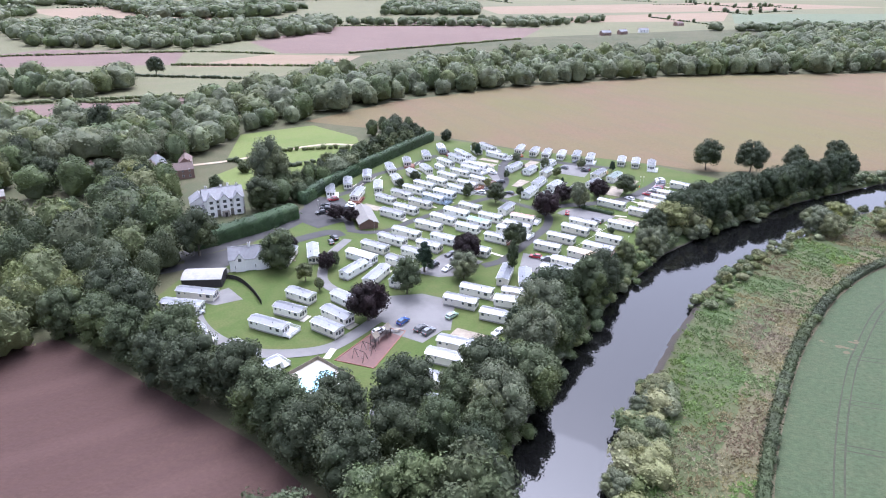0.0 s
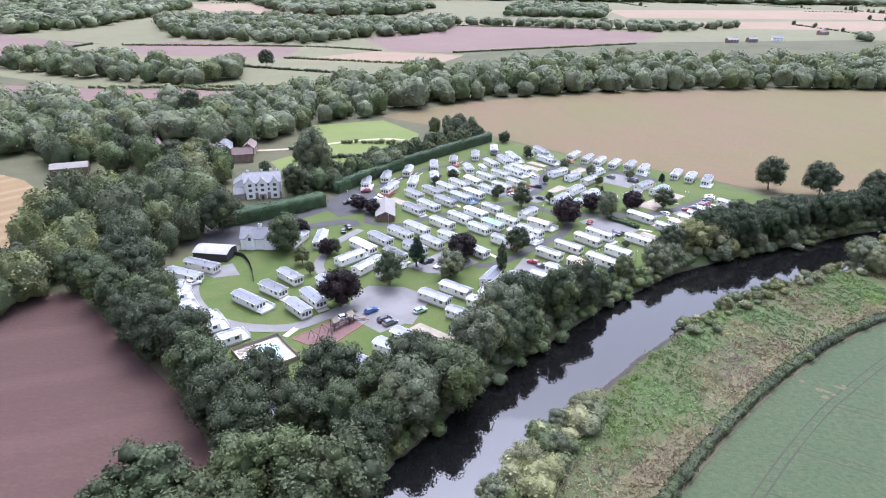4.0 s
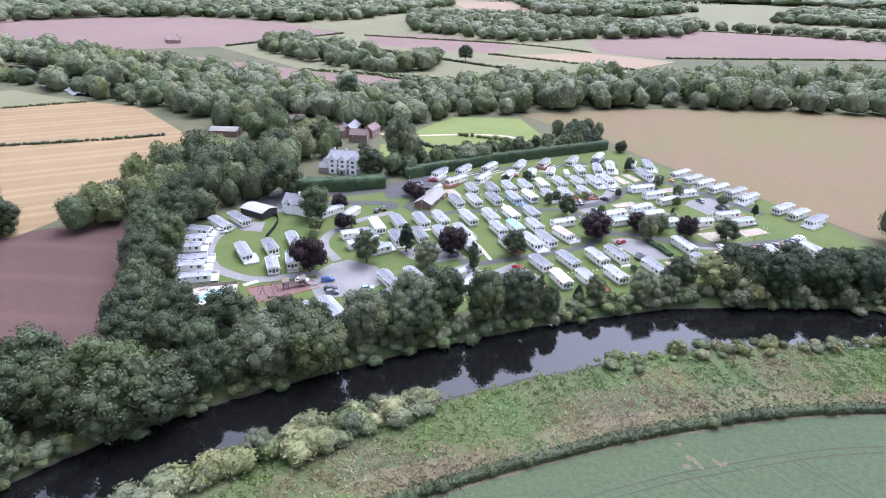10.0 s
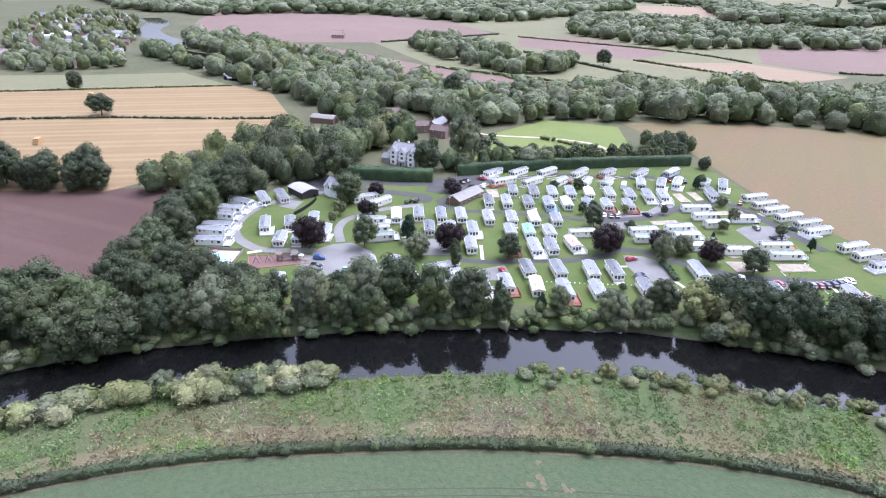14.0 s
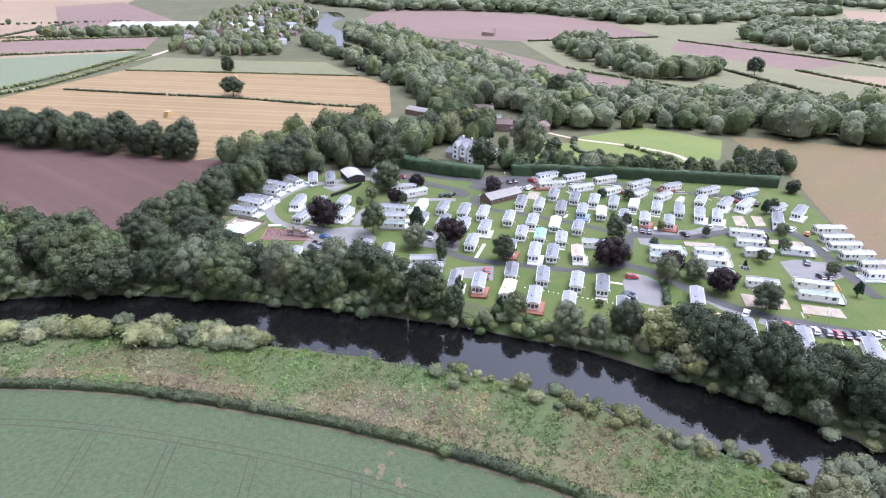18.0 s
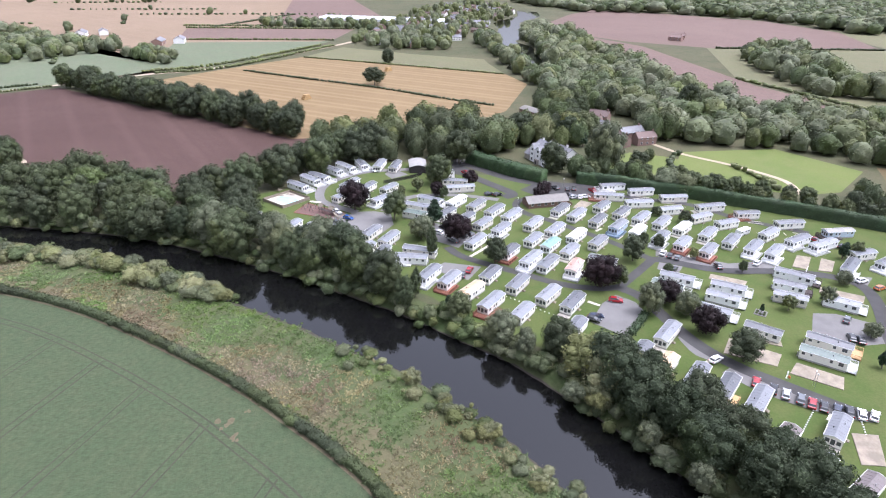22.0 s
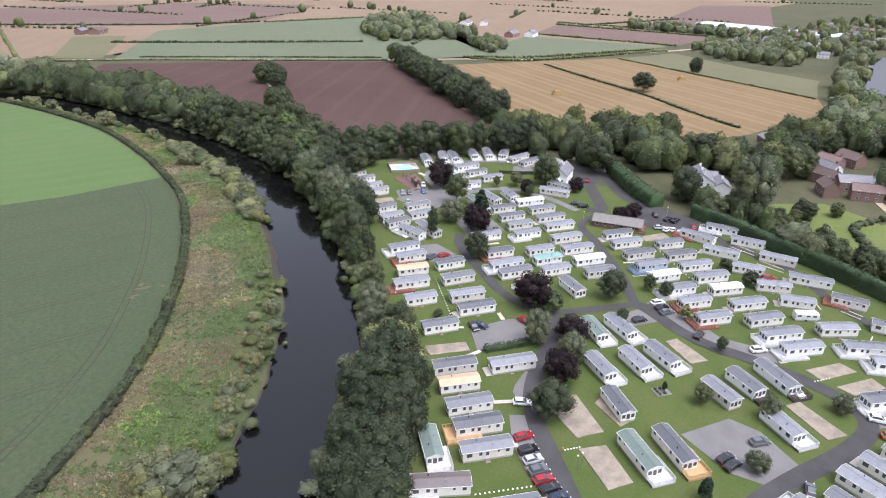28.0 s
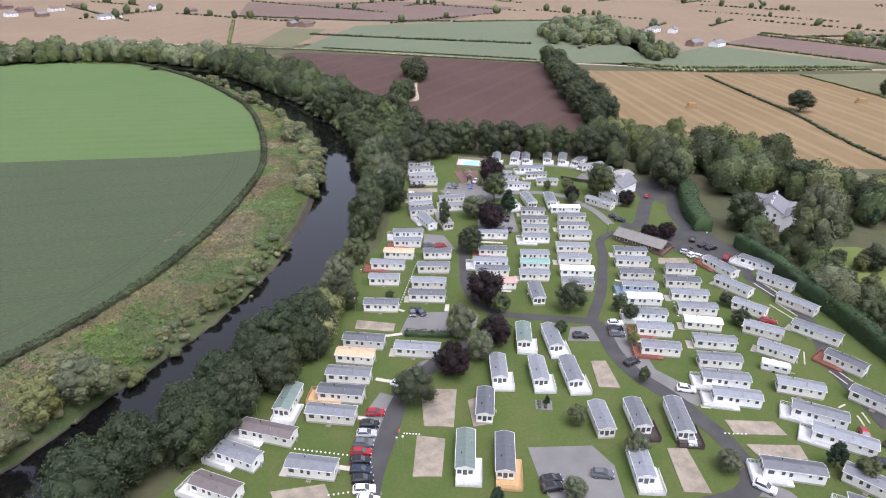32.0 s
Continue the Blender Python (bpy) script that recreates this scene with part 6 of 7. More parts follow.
def make_caravan(kind, L):
    clad, roofm, deck, label = BODY[kind]
    W, z0, ze, zr = 3.6, 0.5, 2.75, 3.3
    ob = thing("static_caravan", label, "caravan", "static caravans")
    h, w = L / 2, W / 2
    sh = Shape().prism([(-w, z0), (w, z0), (w, ze), (0, zr - 0.06), (-w, ze)], -h, h)
    part("body", sh, clad, ob)
    part("skirt", Shape().box(-h + 0.08, h - 0.08, -w + 0.08, w - 0.08, 0.0, z0), SKIRT, ob)
    o = 0.16
    dz = o * (zr - ze) / w
    sh = Shape()
    for s in (1, -1):
        prof = [(0, zr), (s * (w + o), ze - dz), (s * (w + o), ze - dz + 0.07), (0, zr + 0.07)]
        sh.prism(prof, -h - 0.2, h + 0.25)
    sh.box(-h - 0.2, h + 0.25, -0.09, 0.09, zr + 0.04, zr + 0.11)
    for k in range(int(L / 1.2)):
        x = -h + 0.6 + k * 1.2
        for s in (1, -1):
            sh.prism([(0, zr + 0.075), (s * (w + o), ze - dz + 0.075), (s * (w + o), ze - dz + 0.105), (0, zr + 0.105)], x - 0.03, x + 0.03)
    part("roof", sh, roofm, ob)
    sh = Shape()
    for s in (1, -1):
        for x in (-h - 0.22, h + 0.25):
            sh.prism([(0, zr - 0.1), (s * (w + o + 0.02), ze - dz - 0.1), (s * (w + o + 0.02), ze - dz + 0.1), (0, zr + 0.1)], x, x + 0.05)
        sh.box(-h - 0.2, h + 0.25, min(s * (w + o), s * (w + o + 0.1)), max(s * (w + o), s * (w + o + 0.1)), ze - dz - 0.04, ze - dz + 0.05)
    part("fascia", sh, FRAMEWHITE, ob, "white fascia boards and gutters")
    part("flue", Shape().tube((-h * 0.2, w * 0.5, zr - 0.3), (-h * 0.2, w * 0.5, zr + 0.35), 0.09, 0.09, 8), STEEL, ob, "steel flue")
    part("flue", Shape().tube((h * 0.35, -w * 0.45, zr - 0.3), (h * 0.35, -w * 0.45, zr + 0.2), 0.11, 0.11, 8), RUBBER, ob, "black roof vent")
    # front bay
    for y in (-1.1, 0.0, 1.1):
        window(ob, h + 0.012, y, 1.15 if y else 0.85, 0, 0.98, 1.15 if y else 1.5)
    window(ob, -h - 0.012, 0.6, 1.45, 180, 0.9, 0.9)
    for x, ww, hh in ((h - 1.3, 1.3, 1.1), (h - 3.6, 0.8, 1.0), (-h + 1.2, 0.9, 0.9), (-h + 3.1, 0.6, 0.7)):
        window(ob, x, w + 0.012, 2.45 - hh, 90, ww, hh)
        window(ob, x - 0.2, -w - 0.012, 2.45 - hh, 270, ww, hh)
    door = part("door", Shape().box(-0.42, 0.42, 0, 0.04, 0.02, 1.95).box(-0.32, 0.32, 0.04, 0.055, 0.9, 1.8, 1), (FRAMEWHITE, GLASS), ob, "white half-glazed door")
    door.matrix_basis = pose(h - 5.0, w + 0.012, z0, 0, 0, 0)
    sh = Shape().box(h - 5.5, h - 4.5, w, w + 0.9, 0, 0.25).box(h - 5.4, h - 4.6, w, w + 0.5, 0.25, 0.45)
    part("step", sh, CONCRETE, ob)
    part("gas_bottle", Shape().tube((-h - 0.3, -0.5, 0), (-h - 0.3, -0.5, 1.15), 0.18, 0.18, 8).tube((-h - 0.3, -0.5, 1.15), (-h - 0.3, -0.5, 1.3), 0.09, 0.06, 8), GASGREY, ob, "grey gas bottle")
    if deck == "step":
        part("terrace", Shape().box(h + 0.02, h + 1.6, -w, w, 0, 0.16), PAVING, ob, "paved terrace")
    elif deck:
        d = 2.4
        sh = Shape()
        sh.prism([(-w, 0.42), (w + 1.6, 0.42), (w + 1.6, 0.48), (-w, 0.48)], h + 0.04, h + d)
        sh.prism([(w + 0.03, 0.424), (w + 1.6, 0.424), (w + 1.6, 0.482), (w + 0.03, 0.482)], h - 5.6, h + 0.038)
        part("deck", sh, deck, ob, "boarded deck")
        sh = Shape()
        for x in np.arange(h - 5.5, h + d, 0.9):
            sh.box(x - 0.05, x + 0.05, w + 1.5, w + 1.6, 0, 0.42)
        for y in np.arange(-w + 0.1, w + 1.6, 0.9):
            sh.box(h + d - 0.1, h + d, y - 0.05, y + 0.05, 0, 0.42)
        sh.box(h - 5.5, h + d, w + 1.53, w + 1.58, 0.05, 0.4).box(h + d - 0.06, h + d - 0.01, -w, w + 1.6, 0.05, 0.4)
        part("deck_base", sh, deck, ob)
        railing(ob, [(h + 0.1, -w + 0.05), (h + d - 0.05, -w + 0.05), (h + d - 0.05, w + 1.55), (h - 4.2, w + 1.55)], 0.48, deck)
    return ob


CARAVANS = SOUTH_ROW + RIVER_ROWS + CENTRE_ROWS + CENTRE_WEST + CRESCENT + NORTH_ROWS + LANE + GREEN + BANK
for x, y, yaw, length, kind in CARAVANS:
    base = 10.4 if length < 11 else 11.6
    m = at(x, y, yaw, 0.05) @ Matrix.Diagonal((max(0.88, min(1.06, length / base)), 1, 1, 1))
    place(("caravan", kind, base), lambda: make_caravan(kind, base), m)

# ---- vehicles ----
PAINTS = {"black": paint("black", (0.012, 0.013, 0.015)), "grey": paint("grey", (0.11, 0.12, 0.13)), "silver": paint("silver", (0.42, 0.43, 0.44)), "white": paint("white", (0.8, 0.8, 0.79)), "red": paint("red", (0.3, 0.014, 0.02)), "blue": paint("blue", (0.02, 0.07, 0.25)), "navy": paint("navy", (0.016, 0.024, 0.05)), "green": paint("pale green", (0.3, 0.42, 0.33)), "orange": paint("copper", (0.4, 0.12, 0.03))}
LAMP_CLEAR = plain("clear_lamp", (0.75, 0.76, 0.78), rough=0.15, bump=0.0)
LAMP_RED = plain("red_lamp", (0.45, 0.02, 0.02), rough=0.2, bump=0.0)


def make_car(colour, tall):
    ob = thing("car", colour + (" estate car" if tall else " hatchback car") + " parked", "car", "parked cars")
    k = 1.12 if tall else 1.0
    w = 0.9
    body = [(-2.15, 0.35), (-2.2, 0.8 * k), (-1.9, 0.95 * k), (0.9, 0.95 * k), (1.9, 0.82 * k), (2.15, 0.62 * k), (2.12, 0.32), (1.75, 0.3), (1.6, 0.5), (1.2, 0.5), (1.05, 0.28), (-1.0, 0.28), (-1.15, 0.5), (-1.6, 0.5), (-1.75, 0.3)]
    sh = Shape()
    n = len(body)
    for s_, wd in ((-1, w), (1, w)):
        sh.v += [(s_ * (wd - (0.1 if z > 0.85 * k else 0.0)), y, z) for y, z in body]
    sh.f += [tuple(range(n)), tuple(range(2 * n - 1, n - 1, -1))] + [(i, (i + 1) % n, n + (i + 1) % n, n + i) for i in range(n)]
    sh.m = [0] * len(sh.f)
    part("body", sh, PAINTS[colour], ob)
    g = [(-1.95, 0.94 * k), (-1.65, 1.38 * k), (0.1, 1.4 * k), (0.95, 0.94 * k)]
    sh = Shape()
    sh.v += [(-0.8 + (0.14 if z > k else 0), y, z) for y, z in g] + [(0.8 - (0.14 if z > k else 0), y, z) for y, z in g]
    sh.f += [(0, 1, 2, 3), (7, 6, 5, 4)] + [(i, (i + 1) % 4, 4 + (i + 1) % 4, 4 + i) for i in range(4)]
    sh.m = [0] * 6
    part("glazing", sh, GLASS, ob, "dark glazing")
    sh = Shape().prism([(-1.62, 1.385 * k), (0.12, 1.4 * k), (0.05, 1.46 * k), (-1.5, 1.45 * k)], -0.65, 0.65)
    part("roof", sh, PAINTS[colour], ob)
    for a, b in (((-1.95, 0.94), (-1.64, 1.4)), ((0.95, 0.94), (0.1, 1.41))):
        for s_ in (-1, 1):
            part("pillar", Shape().tube((s_ * 0.8, a[0], a[1] * k), (s_ * 0.665, b[0], b[1] * k), 0.055, 0.05, 4), PAINTS[colour], ob)
    for s_ in (-1, 1):
        for y in (-1.38, 1.4):
            wheel = part("wheel", Shape().tube((s_ * 0.7, y, 0.32), (s_ * 0.92, y, 0.32), 0.32, 0.32, 12), RUBBER, ob, "black tyre")
            part("rim", Shape().tube((s_ * 0.915, y, 0.32), (s_ * 0.93, y, 0.32), 0.2, 0.18, 10), STEEL, wheel, "alloy rim")
        part("headlight", Shape().box(min(s_ * 0.55, s_ * 0.86), max(s_ * 0.55, s_ * 0.86), 2.0, 2.14, 0.6 * k, 0.74 * k), LAMP_CLEAR, ob)
        part("tail_light", Shape().box(min(s_ * 0.62, s_ * 0.88), max(s_ * 0.62, s_ * 0.88), -2.21, -2.12, 0.62 * k, 0.84 * k), LAMP_RED, ob)
        part("mirror", Shape().box(min(s_ * 0.86, s_ * 1.04), max(s_ * 0.86, s_ * 1.04), 0.55, 0.68, 0.95 * k, 1.08 * k), PAINTS[colour], ob)
    return ob


def car(colour, ends, tall=False):
    (x0, y0), (x1, y1) = ends
    m = at((x0 + x1) / 2, (y0 + y1) / 2, math.degrees(math.atan2(y1 - y0, x1 - x0)) - 90, 0.17)
    place(("car", colour, tall), lambda: make_car(colour, tall), m)


car("red", [(89.8, 271.7), (86.8, 273.4)])
car("black", [(92.8, 274.5), (89.4, 276.5)], True)
car("silver", [(94.0, 277.1), (91.7, 278.4)])
car("grey", [(96.6, 279.2), (92.8, 281.4)], True)
car("red", [(97.7, 281.4), (94.6, 283.2)])
car("black", [(99.1, 283.4), (95.5, 285.4)])
car("navy", [(100.3, 285.7), (96.4, 288.2)], True)
car("black", [(101.0, 288.4), (97.1, 290.2)], True)
car("white", [(101.8, 290.8), (97.9, 292.7)])
car("white", [(101.7, 293.4), (98.9, 295.5)])
car("white", [(79.9, 264.8), (77.8, 267.6)])
car("black", [(68.7, 307.3), (65.6, 308.4)])
car("black", [(69.9, 309.1), (66.8, 310.1)], True)
car("grey", [(59.1, 310.7), (55.9, 313.2)], True)
car("white", [(16.2, 270.7), (12.3, 272.9)], True)
car("black", [(18.1, 272.6), (14.1, 274.9)])
car("grey", [(19.5, 274.8), (16.0, 277.1)])
car("black", [(28.5, 270.6), (25.3, 272.7)])
car("black", [(26.3, 287.3), (21.7, 287.5)], True)
car("white", [(22.3, 300.5), (19.6, 303.1)], True)
car("white", [(33.3, 328.7), (32.0, 332.3)], True)
car("orange", [(38.3, 331.8), (36.5, 335.3)])
car("black", [(10.3, 145.9), (6.7, 143.8)])
car("black", [(7.6, 147.5), (4.2, 146.0)], True)
car("white", [(15.6, 154.2), (12.6, 151.1)])
car("red", [(31.5, 203.3), (29.2, 204.1)])
car("grey", [(35.1, 201.3), (32.7, 201.5)], True)
car("white", [(1.1, 194.6), (-1.5, 190.9)])
car("black", [(-3.5, 196.6), (-6.3, 193.6)], True)
car("grey", [(8.4, 199.9), (5.7, 197.1)])
car("grey", [(3.8, 203.1), (1.2, 200.2)], True)
car("black", [(2.3, 205.7), (-0.6, 203.1)])
car("black", [(-42.0, 212.3), (-43.3, 215.6)])
car("black", [(-41.0, 216.3), (-43.1, 218.8)], True)
car("red", [(-69.8, 204.8), (-73.5, 202.9)])
car("black", [(-49.1, 245.5), (-54.7, 241.9)], True)
car("black", [(-48.8, 248.7), (-53.2, 249.5)])
car("black", [(-49.3, 251.6), (-53.3, 252.3)], True)
car("silver", [(-40.0, 249.0), (-41.8, 251.1)])
car("white", [(-38.9, 252.5), (-43.1, 253.3)])
car("red", [(-46.4, 260.8), (-52.6, 258.7)], True)
car("navy", [(58.4, 238.4), (58.2, 240.6)])
car("red", [(48.1, 245.2), (49.1, 249.6)])
car("black", [(59.4, 237.0), (60.9, 239.8)])
car("red", [(-23.5, 291.7), (-25.1, 293.4)])
car("red", [(-0.5, 331.3), (1.3, 333.1)])
car("black", [(6.4, 338.3), (5.4, 339.6)], True)
car("blue", [(-13.7, 156.1), (-11.3, 159.6)])
car("black", [(-8.6, 152.6), (-6.0, 155.7)])
car("grey", [(-6.3, 151.1), (-3.9, 154.0)], True)
car("green", [(0.2, 160.1), (2.4, 162.8)])
car("white", [(-73.3, 159.6), (-70.8, 161.9)])
car("white", [(32.9, 312.5), (35.2, 315.5)])
car("black", [(35.4, 302.2), (39.0, 302.7)], True)
car("grey", [(67.1, 323.7), (64.2, 323.0)], True)
car("white", [(-73.9, 160.3), (-71.9, 161.9)])
car("white", [(-41.3, 253.1), (-42.1, 257.4)])
car("black", [(-41.4, 249.0), (-44.7, 248.5)])
car("white", [(-19.5, 151.6), (-17.7, 153.2)])


def make_tourer():
    ob = thing("touring_caravan", "white touring caravan with a dark window band", "caravan")
    prof = [(-1.1, 0.5), (1.1, 0.5), (1.12, 2.3), (0.95, 2.55), (-0.95, 2.55), (-1.12, 2.3)]
    part("body", Shape().prism(prof, -3.2, 3.0).prism([(-1.0, 0.7), (1.0, 0.7), (0.95, 2.1), (0.8, 2.3), (-0.8, 2.3), (-0.95, 2.1)], 3.0, 3.35), FRAMEWHITE, ob)
    for y, yaw in ((1.125, 90), (-1.125, 270)):
        for x in (-2.2, 0.2, 2.0):
            window(ob, x, y, 1.35, yaw, 1.2, 0.7)
    window(ob, 3.36, 0, 1.25, 0, 1.5, 0.8)
    for s_ in (-1, 1):
        part("wheel", Shape().tube((-0.2, s_ * 0.9, 0.33), (-0.2, s_ * 1.12, 0.33), 0.33, 0.33, 12), RUBBER, ob, "black tyre")
    part("drawbar", Shape().tube((3.2, 0.5, 0.5), (4.6, 0, 0.5), 0.05, 0.05, 5).tube((3.2, -0.5, 0.5), (4.6, 0, 0.5), 0.05, 0.05, 5), STEEL, ob)
    part("skirt", Shape().box(-3.1, 2.9, -1.0, 1.0, 0.02, 0.5), SKIRT, ob)
    return ob


make_tourer().matrix_basis = at(*[(-4.9, 307.4)][0], 125, 0.06)


# ---- buildings ----
def gable_roof(parent, L, W, ze, rise, mat, over=0.35, thick=0.18, x0=0.0, y0=0.0, turn=0.0, name="roof", label=""):
    sh = Shape()
    w = W / 2 + over
    zl = ze - rise * over / (W / 2)
    for s_ in (1, -1):
        sh.prism([(0, ze + rise), (s_ * w, zl), (s_ * w, zl + thick), (0, ze + rise + thick)], -L / 2 - over, L / 2 + over)
    ob = part(name, sh, mat, parent, label)
    ob.matrix_basis = pose(x0, y0, 0, 0, 0, turn)
    part("ridge", Shape().box(-L / 2 - over, L / 2 + over, -0.12, 0.12, ze + rise + thick - 0.06, ze + rise + thick + 0.08), mat, ob)
    return ob


def gable_block(parent, L, W, ze, rise, mat, x0=0.0, y0=0.0, turn=0.0, name="wall"):
    ob = part(name, Shape().prism([(-W / 2, 0), (W / 2, 0), (W / 2, ze), (0, ze + rise), (-W / 2, ze)], -L / 2, L / 2), mat, parent)
    ob.matrix_basis = pose(x0, y0, 0, 0, 0, turn)
    return ob


def chimney(parent, x, y, z0, z1, mat, s=0.45):
    c = part("chimney", Shape().box(x - s, x + s, y - s, y + s, z0, z1).box(x - s - 0.08, x + s + 0.08, y - s - 0.08, y + s + 0.08, z1 - 0.25, z1), mat, parent)
    part("chimney_pot", Shape().tube((x, y, z1), (x, y, z1 + 0.5), 0.16, 0.13, 8), REDTILE, c, "clay pot")


def make_mansion():
    """White country house: a long block with a hipped slate roof, three gabled bays and a stone ground floor."""
    ob = thing("country_house", "large white rendered country house with three gables and slate roofs", "house")
    gable_block(ob, 18, 12, 8.2, 3.6, RENDER)
    gable_roof(ob, 18, 12, 8.2, 3.6, SLATE)
    part("plinth", Shape().box(-9.1, 9.1, -6.1, 6.1, 0, 2.9), STONE, ob, "grey stone ground floor")
    for x in (-6, 0, 6):
        gable_block(ob, 3.2, 4.4, 8.2, 2.6, RENDER, x, -5.9, 90, "gable")
        gable_roof(ob, 5.0, 4.4, 8.2, 2.6, SLATE, 0.25, 0.14, x, -5.2, 90)
        part("barge_board", Shape().prism([(-2.5, 8.0), (0, 10.95), (2.5, 8.0), (2.3, 8.0), (0, 10.7), (-2.3, 8.0)], -0.05, 0.05), FRAMEWHITE, ob).matrix_basis = pose(x, -7.86, 0, 0, 0, 90)
        for z in (3.9, 6.5):
            window(ob, x, -7.55, z, 270, 1.7, 1.5)
        window(ob, x, -7.55, 0.8, 270, 1.8, 1.7)
    for x in (-3, 3):
        for z in (3.9, 6.3):
            window(ob, x, -6.15, z, 270, 1.1, 1.4)
    for y in (-3, 0, 3):
        for z in (0.9, 3.9, 6.3):
            window(ob, 9.13, y, z, 0, 1.2, 1.5)
            window(ob, -9.13, y, z, 180, 1.2, 1.5)
    gable_block(ob, 10, 9, 5.6, 2.8, RENDER, -10, 5, 90, "wing")
    gable_roof(ob, 10, 9, 5.6, 2.8, SLATE, 0.3, 0.16, -10, 5, 90)
    gable_block(ob, 12, 8, 6.4, 2.6, RENDER, 3, 10, 0, "wing")
    gable_roof(ob, 12, 8, 6.4, 2.6, SLATE, 0.3, 0.16, 3, 10, 0)
    gable_block(ob, 5, 6, 3.2, 2.4, STONE, -11.5, -4.5, 0, "wing")
    gable_roof(ob, 5, 6, 3.2, 2.4, SLATE, 0.3, 0.16, -11.5, -4.5, 0)
    part("porch", Shape().box(-1.6, 1.6, -8.8, -7.6, 0, 2.8), STONE, ob, "stone porch")
    part("door", Shape().box(-0.6, 0.6, -8.86, -8.8, 0.05, 2.2), DARKWOOD, ob, "dark front door")
    for x, y in ((-7, 0.5), (0, 0.5), (7, 0.5), (4, 10)):
        chimney(ob, x, y, 8.5, 13.0 if y < 5 else 10.6, RENDER)
    return ob


make_mansion().matrix_basis = at(-92, 246, 26, 0, 0.85)


def make_lodge():
    ob = thing("lodge", "white rendered lodge with slate roof and twin dormer gables", "house")
    gable_block(ob, 13, 7, 4.4, 3.0, RENDER)
    gable_roof(ob, 13, 7, 4.4, 3.0, SLATE)
    for x in (-3.2, 3.2):
        gable_block(ob, 2.0, 3.0, 4.4, 1.9, RENDER, x, -3.0, 90, "dormer")
        gable_roof(ob, 3.0, 3.0, 4.4, 1.9, SLATE, 0.2, 0.12, x, -2.6, 90)
        window(ob, x, -4.02, 3.6, 270, 1.1, 1.3)
        window(ob, x - 1.2, -3.53, 0.9, 270, 1.1, 1.3)
        part("door", Shape().box(x + 0.3, x + 1.2, -3.56, -3.5, 0.02, 2.1), DARKWOOD, ob, "dark door")
    for y in (-1.5, 1.5):
        window(ob, 6.53, y, 1.0, 0, 1.0, 1.3)
        window(ob, -6.53, y, 1.0, 180, 1.0, 1.3)
    window(ob, 6.53, 0, 4.0, 0, 1.0, 1.3)
    chimney(ob, 0, 0, 6.5, 8.6, RENDER)
    part("porch", Shape().prism([(-1.2, 0), (1.2, 0), (1.2, 2.2), (0, 3.2), (-1.2, 2.2)], 6.5, 8.0), RENDER, ob)
    return ob


make_lodge().matrix_basis = at(-66, 194, 16)


def make_barn(L, W, ze, rise, wallm, roofm, label):
    ob = thing("barn", label, "barn")
    gable_block(ob, L, W, ze, rise, wallm)
    sh = Shape()
    n = 8
    prof = [(-W / 2 - 0.2 + (W + 0.4) * k / n, ze + rise * math.sin(math.pi * k / n) + 0.05) for k in range(n + 1)]
    sh.prism(prof + [(y, z + 0.12) for y, z in prof[::-1]], -L / 2 - 0.2, L / 2 + 0.2)
    part("roof", sh, roofm, ob, "corrugated roof")
    part("door", Shape().box(L / 2 - 0.02, L / 2 + 0.06, -1.6, 1.6, 0, ze - 0.4), DARKWOOD, ob, "wide dark door")
    for k in range(int(L / 1.5)):
        part("batten", Shape().box(-L / 2 + 0.7 + k * 1.5, -L / 2 + 0.8 + k * 1.5, -W / 2 - 0.05, -W / 2, 0, ze), wallm, ob)
    return ob


make_barn(12, 8, 2.8, 1.0, DARKWOOD, ROOF_PALE, "black boarded barn with a pale corrugated roof").matrix_basis = at(-77, 181.5, 6)
make_barn(16, 9, 3.2, 1.5, BROWNWOOD, ROOF_DRAB, "brown timber farm shed with a weathered roof among trees").matrix_basis = at(-194, 250, 35)


def make_clubhouse():
    ob = thing("clubhouse", "brown timber clubhouse with grey roof and open veranda", "clubhouse")
    gable_block(ob, 15, 7, 2.4, 1.7, BROWNWOOD)
    gable_roof(ob, 17.5, 7, 2.4, 1.7, ROOF_DRAB, 0.5, 0.16, 1.2)
    part("deck", Shape().box(7.5, 11.5, -4.5, 4.5, 0, 0.35), BROWNWOOD, ob, "timber veranda floor")
    for y in (-3.2, -1.1, 1.1, 3.2):
        part("post", Shape().box(9.7, 9.86, y - 0.08, y + 0.08, 0.35, 2.7), BROWNWOOD, ob)
    railing(ob, [(7.6, -4.4), (11.4, -4.4), (11.4, 4.4), (7.6, 4.4)], 0.35, BROWNWOOD)
    for y in (-2.2, 0, 2.2):
        window(ob, 7.52, y, 0.7, 0, 1.5, 1.8)
    for x in (-6, -3, 0, 3, 6):
        window(ob, x, 3.52, 1.0, 90, 1.2, 1.2)
        window(ob, x, -3.52, 1.0, 270, 1.2, 1.2)
    return ob


(cx0, cy0), (cx1, cy1) = [(-34.9, 242.5), (-30.6, 228.7)]
make_clubhouse().matrix_basis = at((cx0 + cx1) / 2, (cy0 + cy1) / 2, math.degrees(math.atan2(cy0 - cy1, cx0 - cx1)))


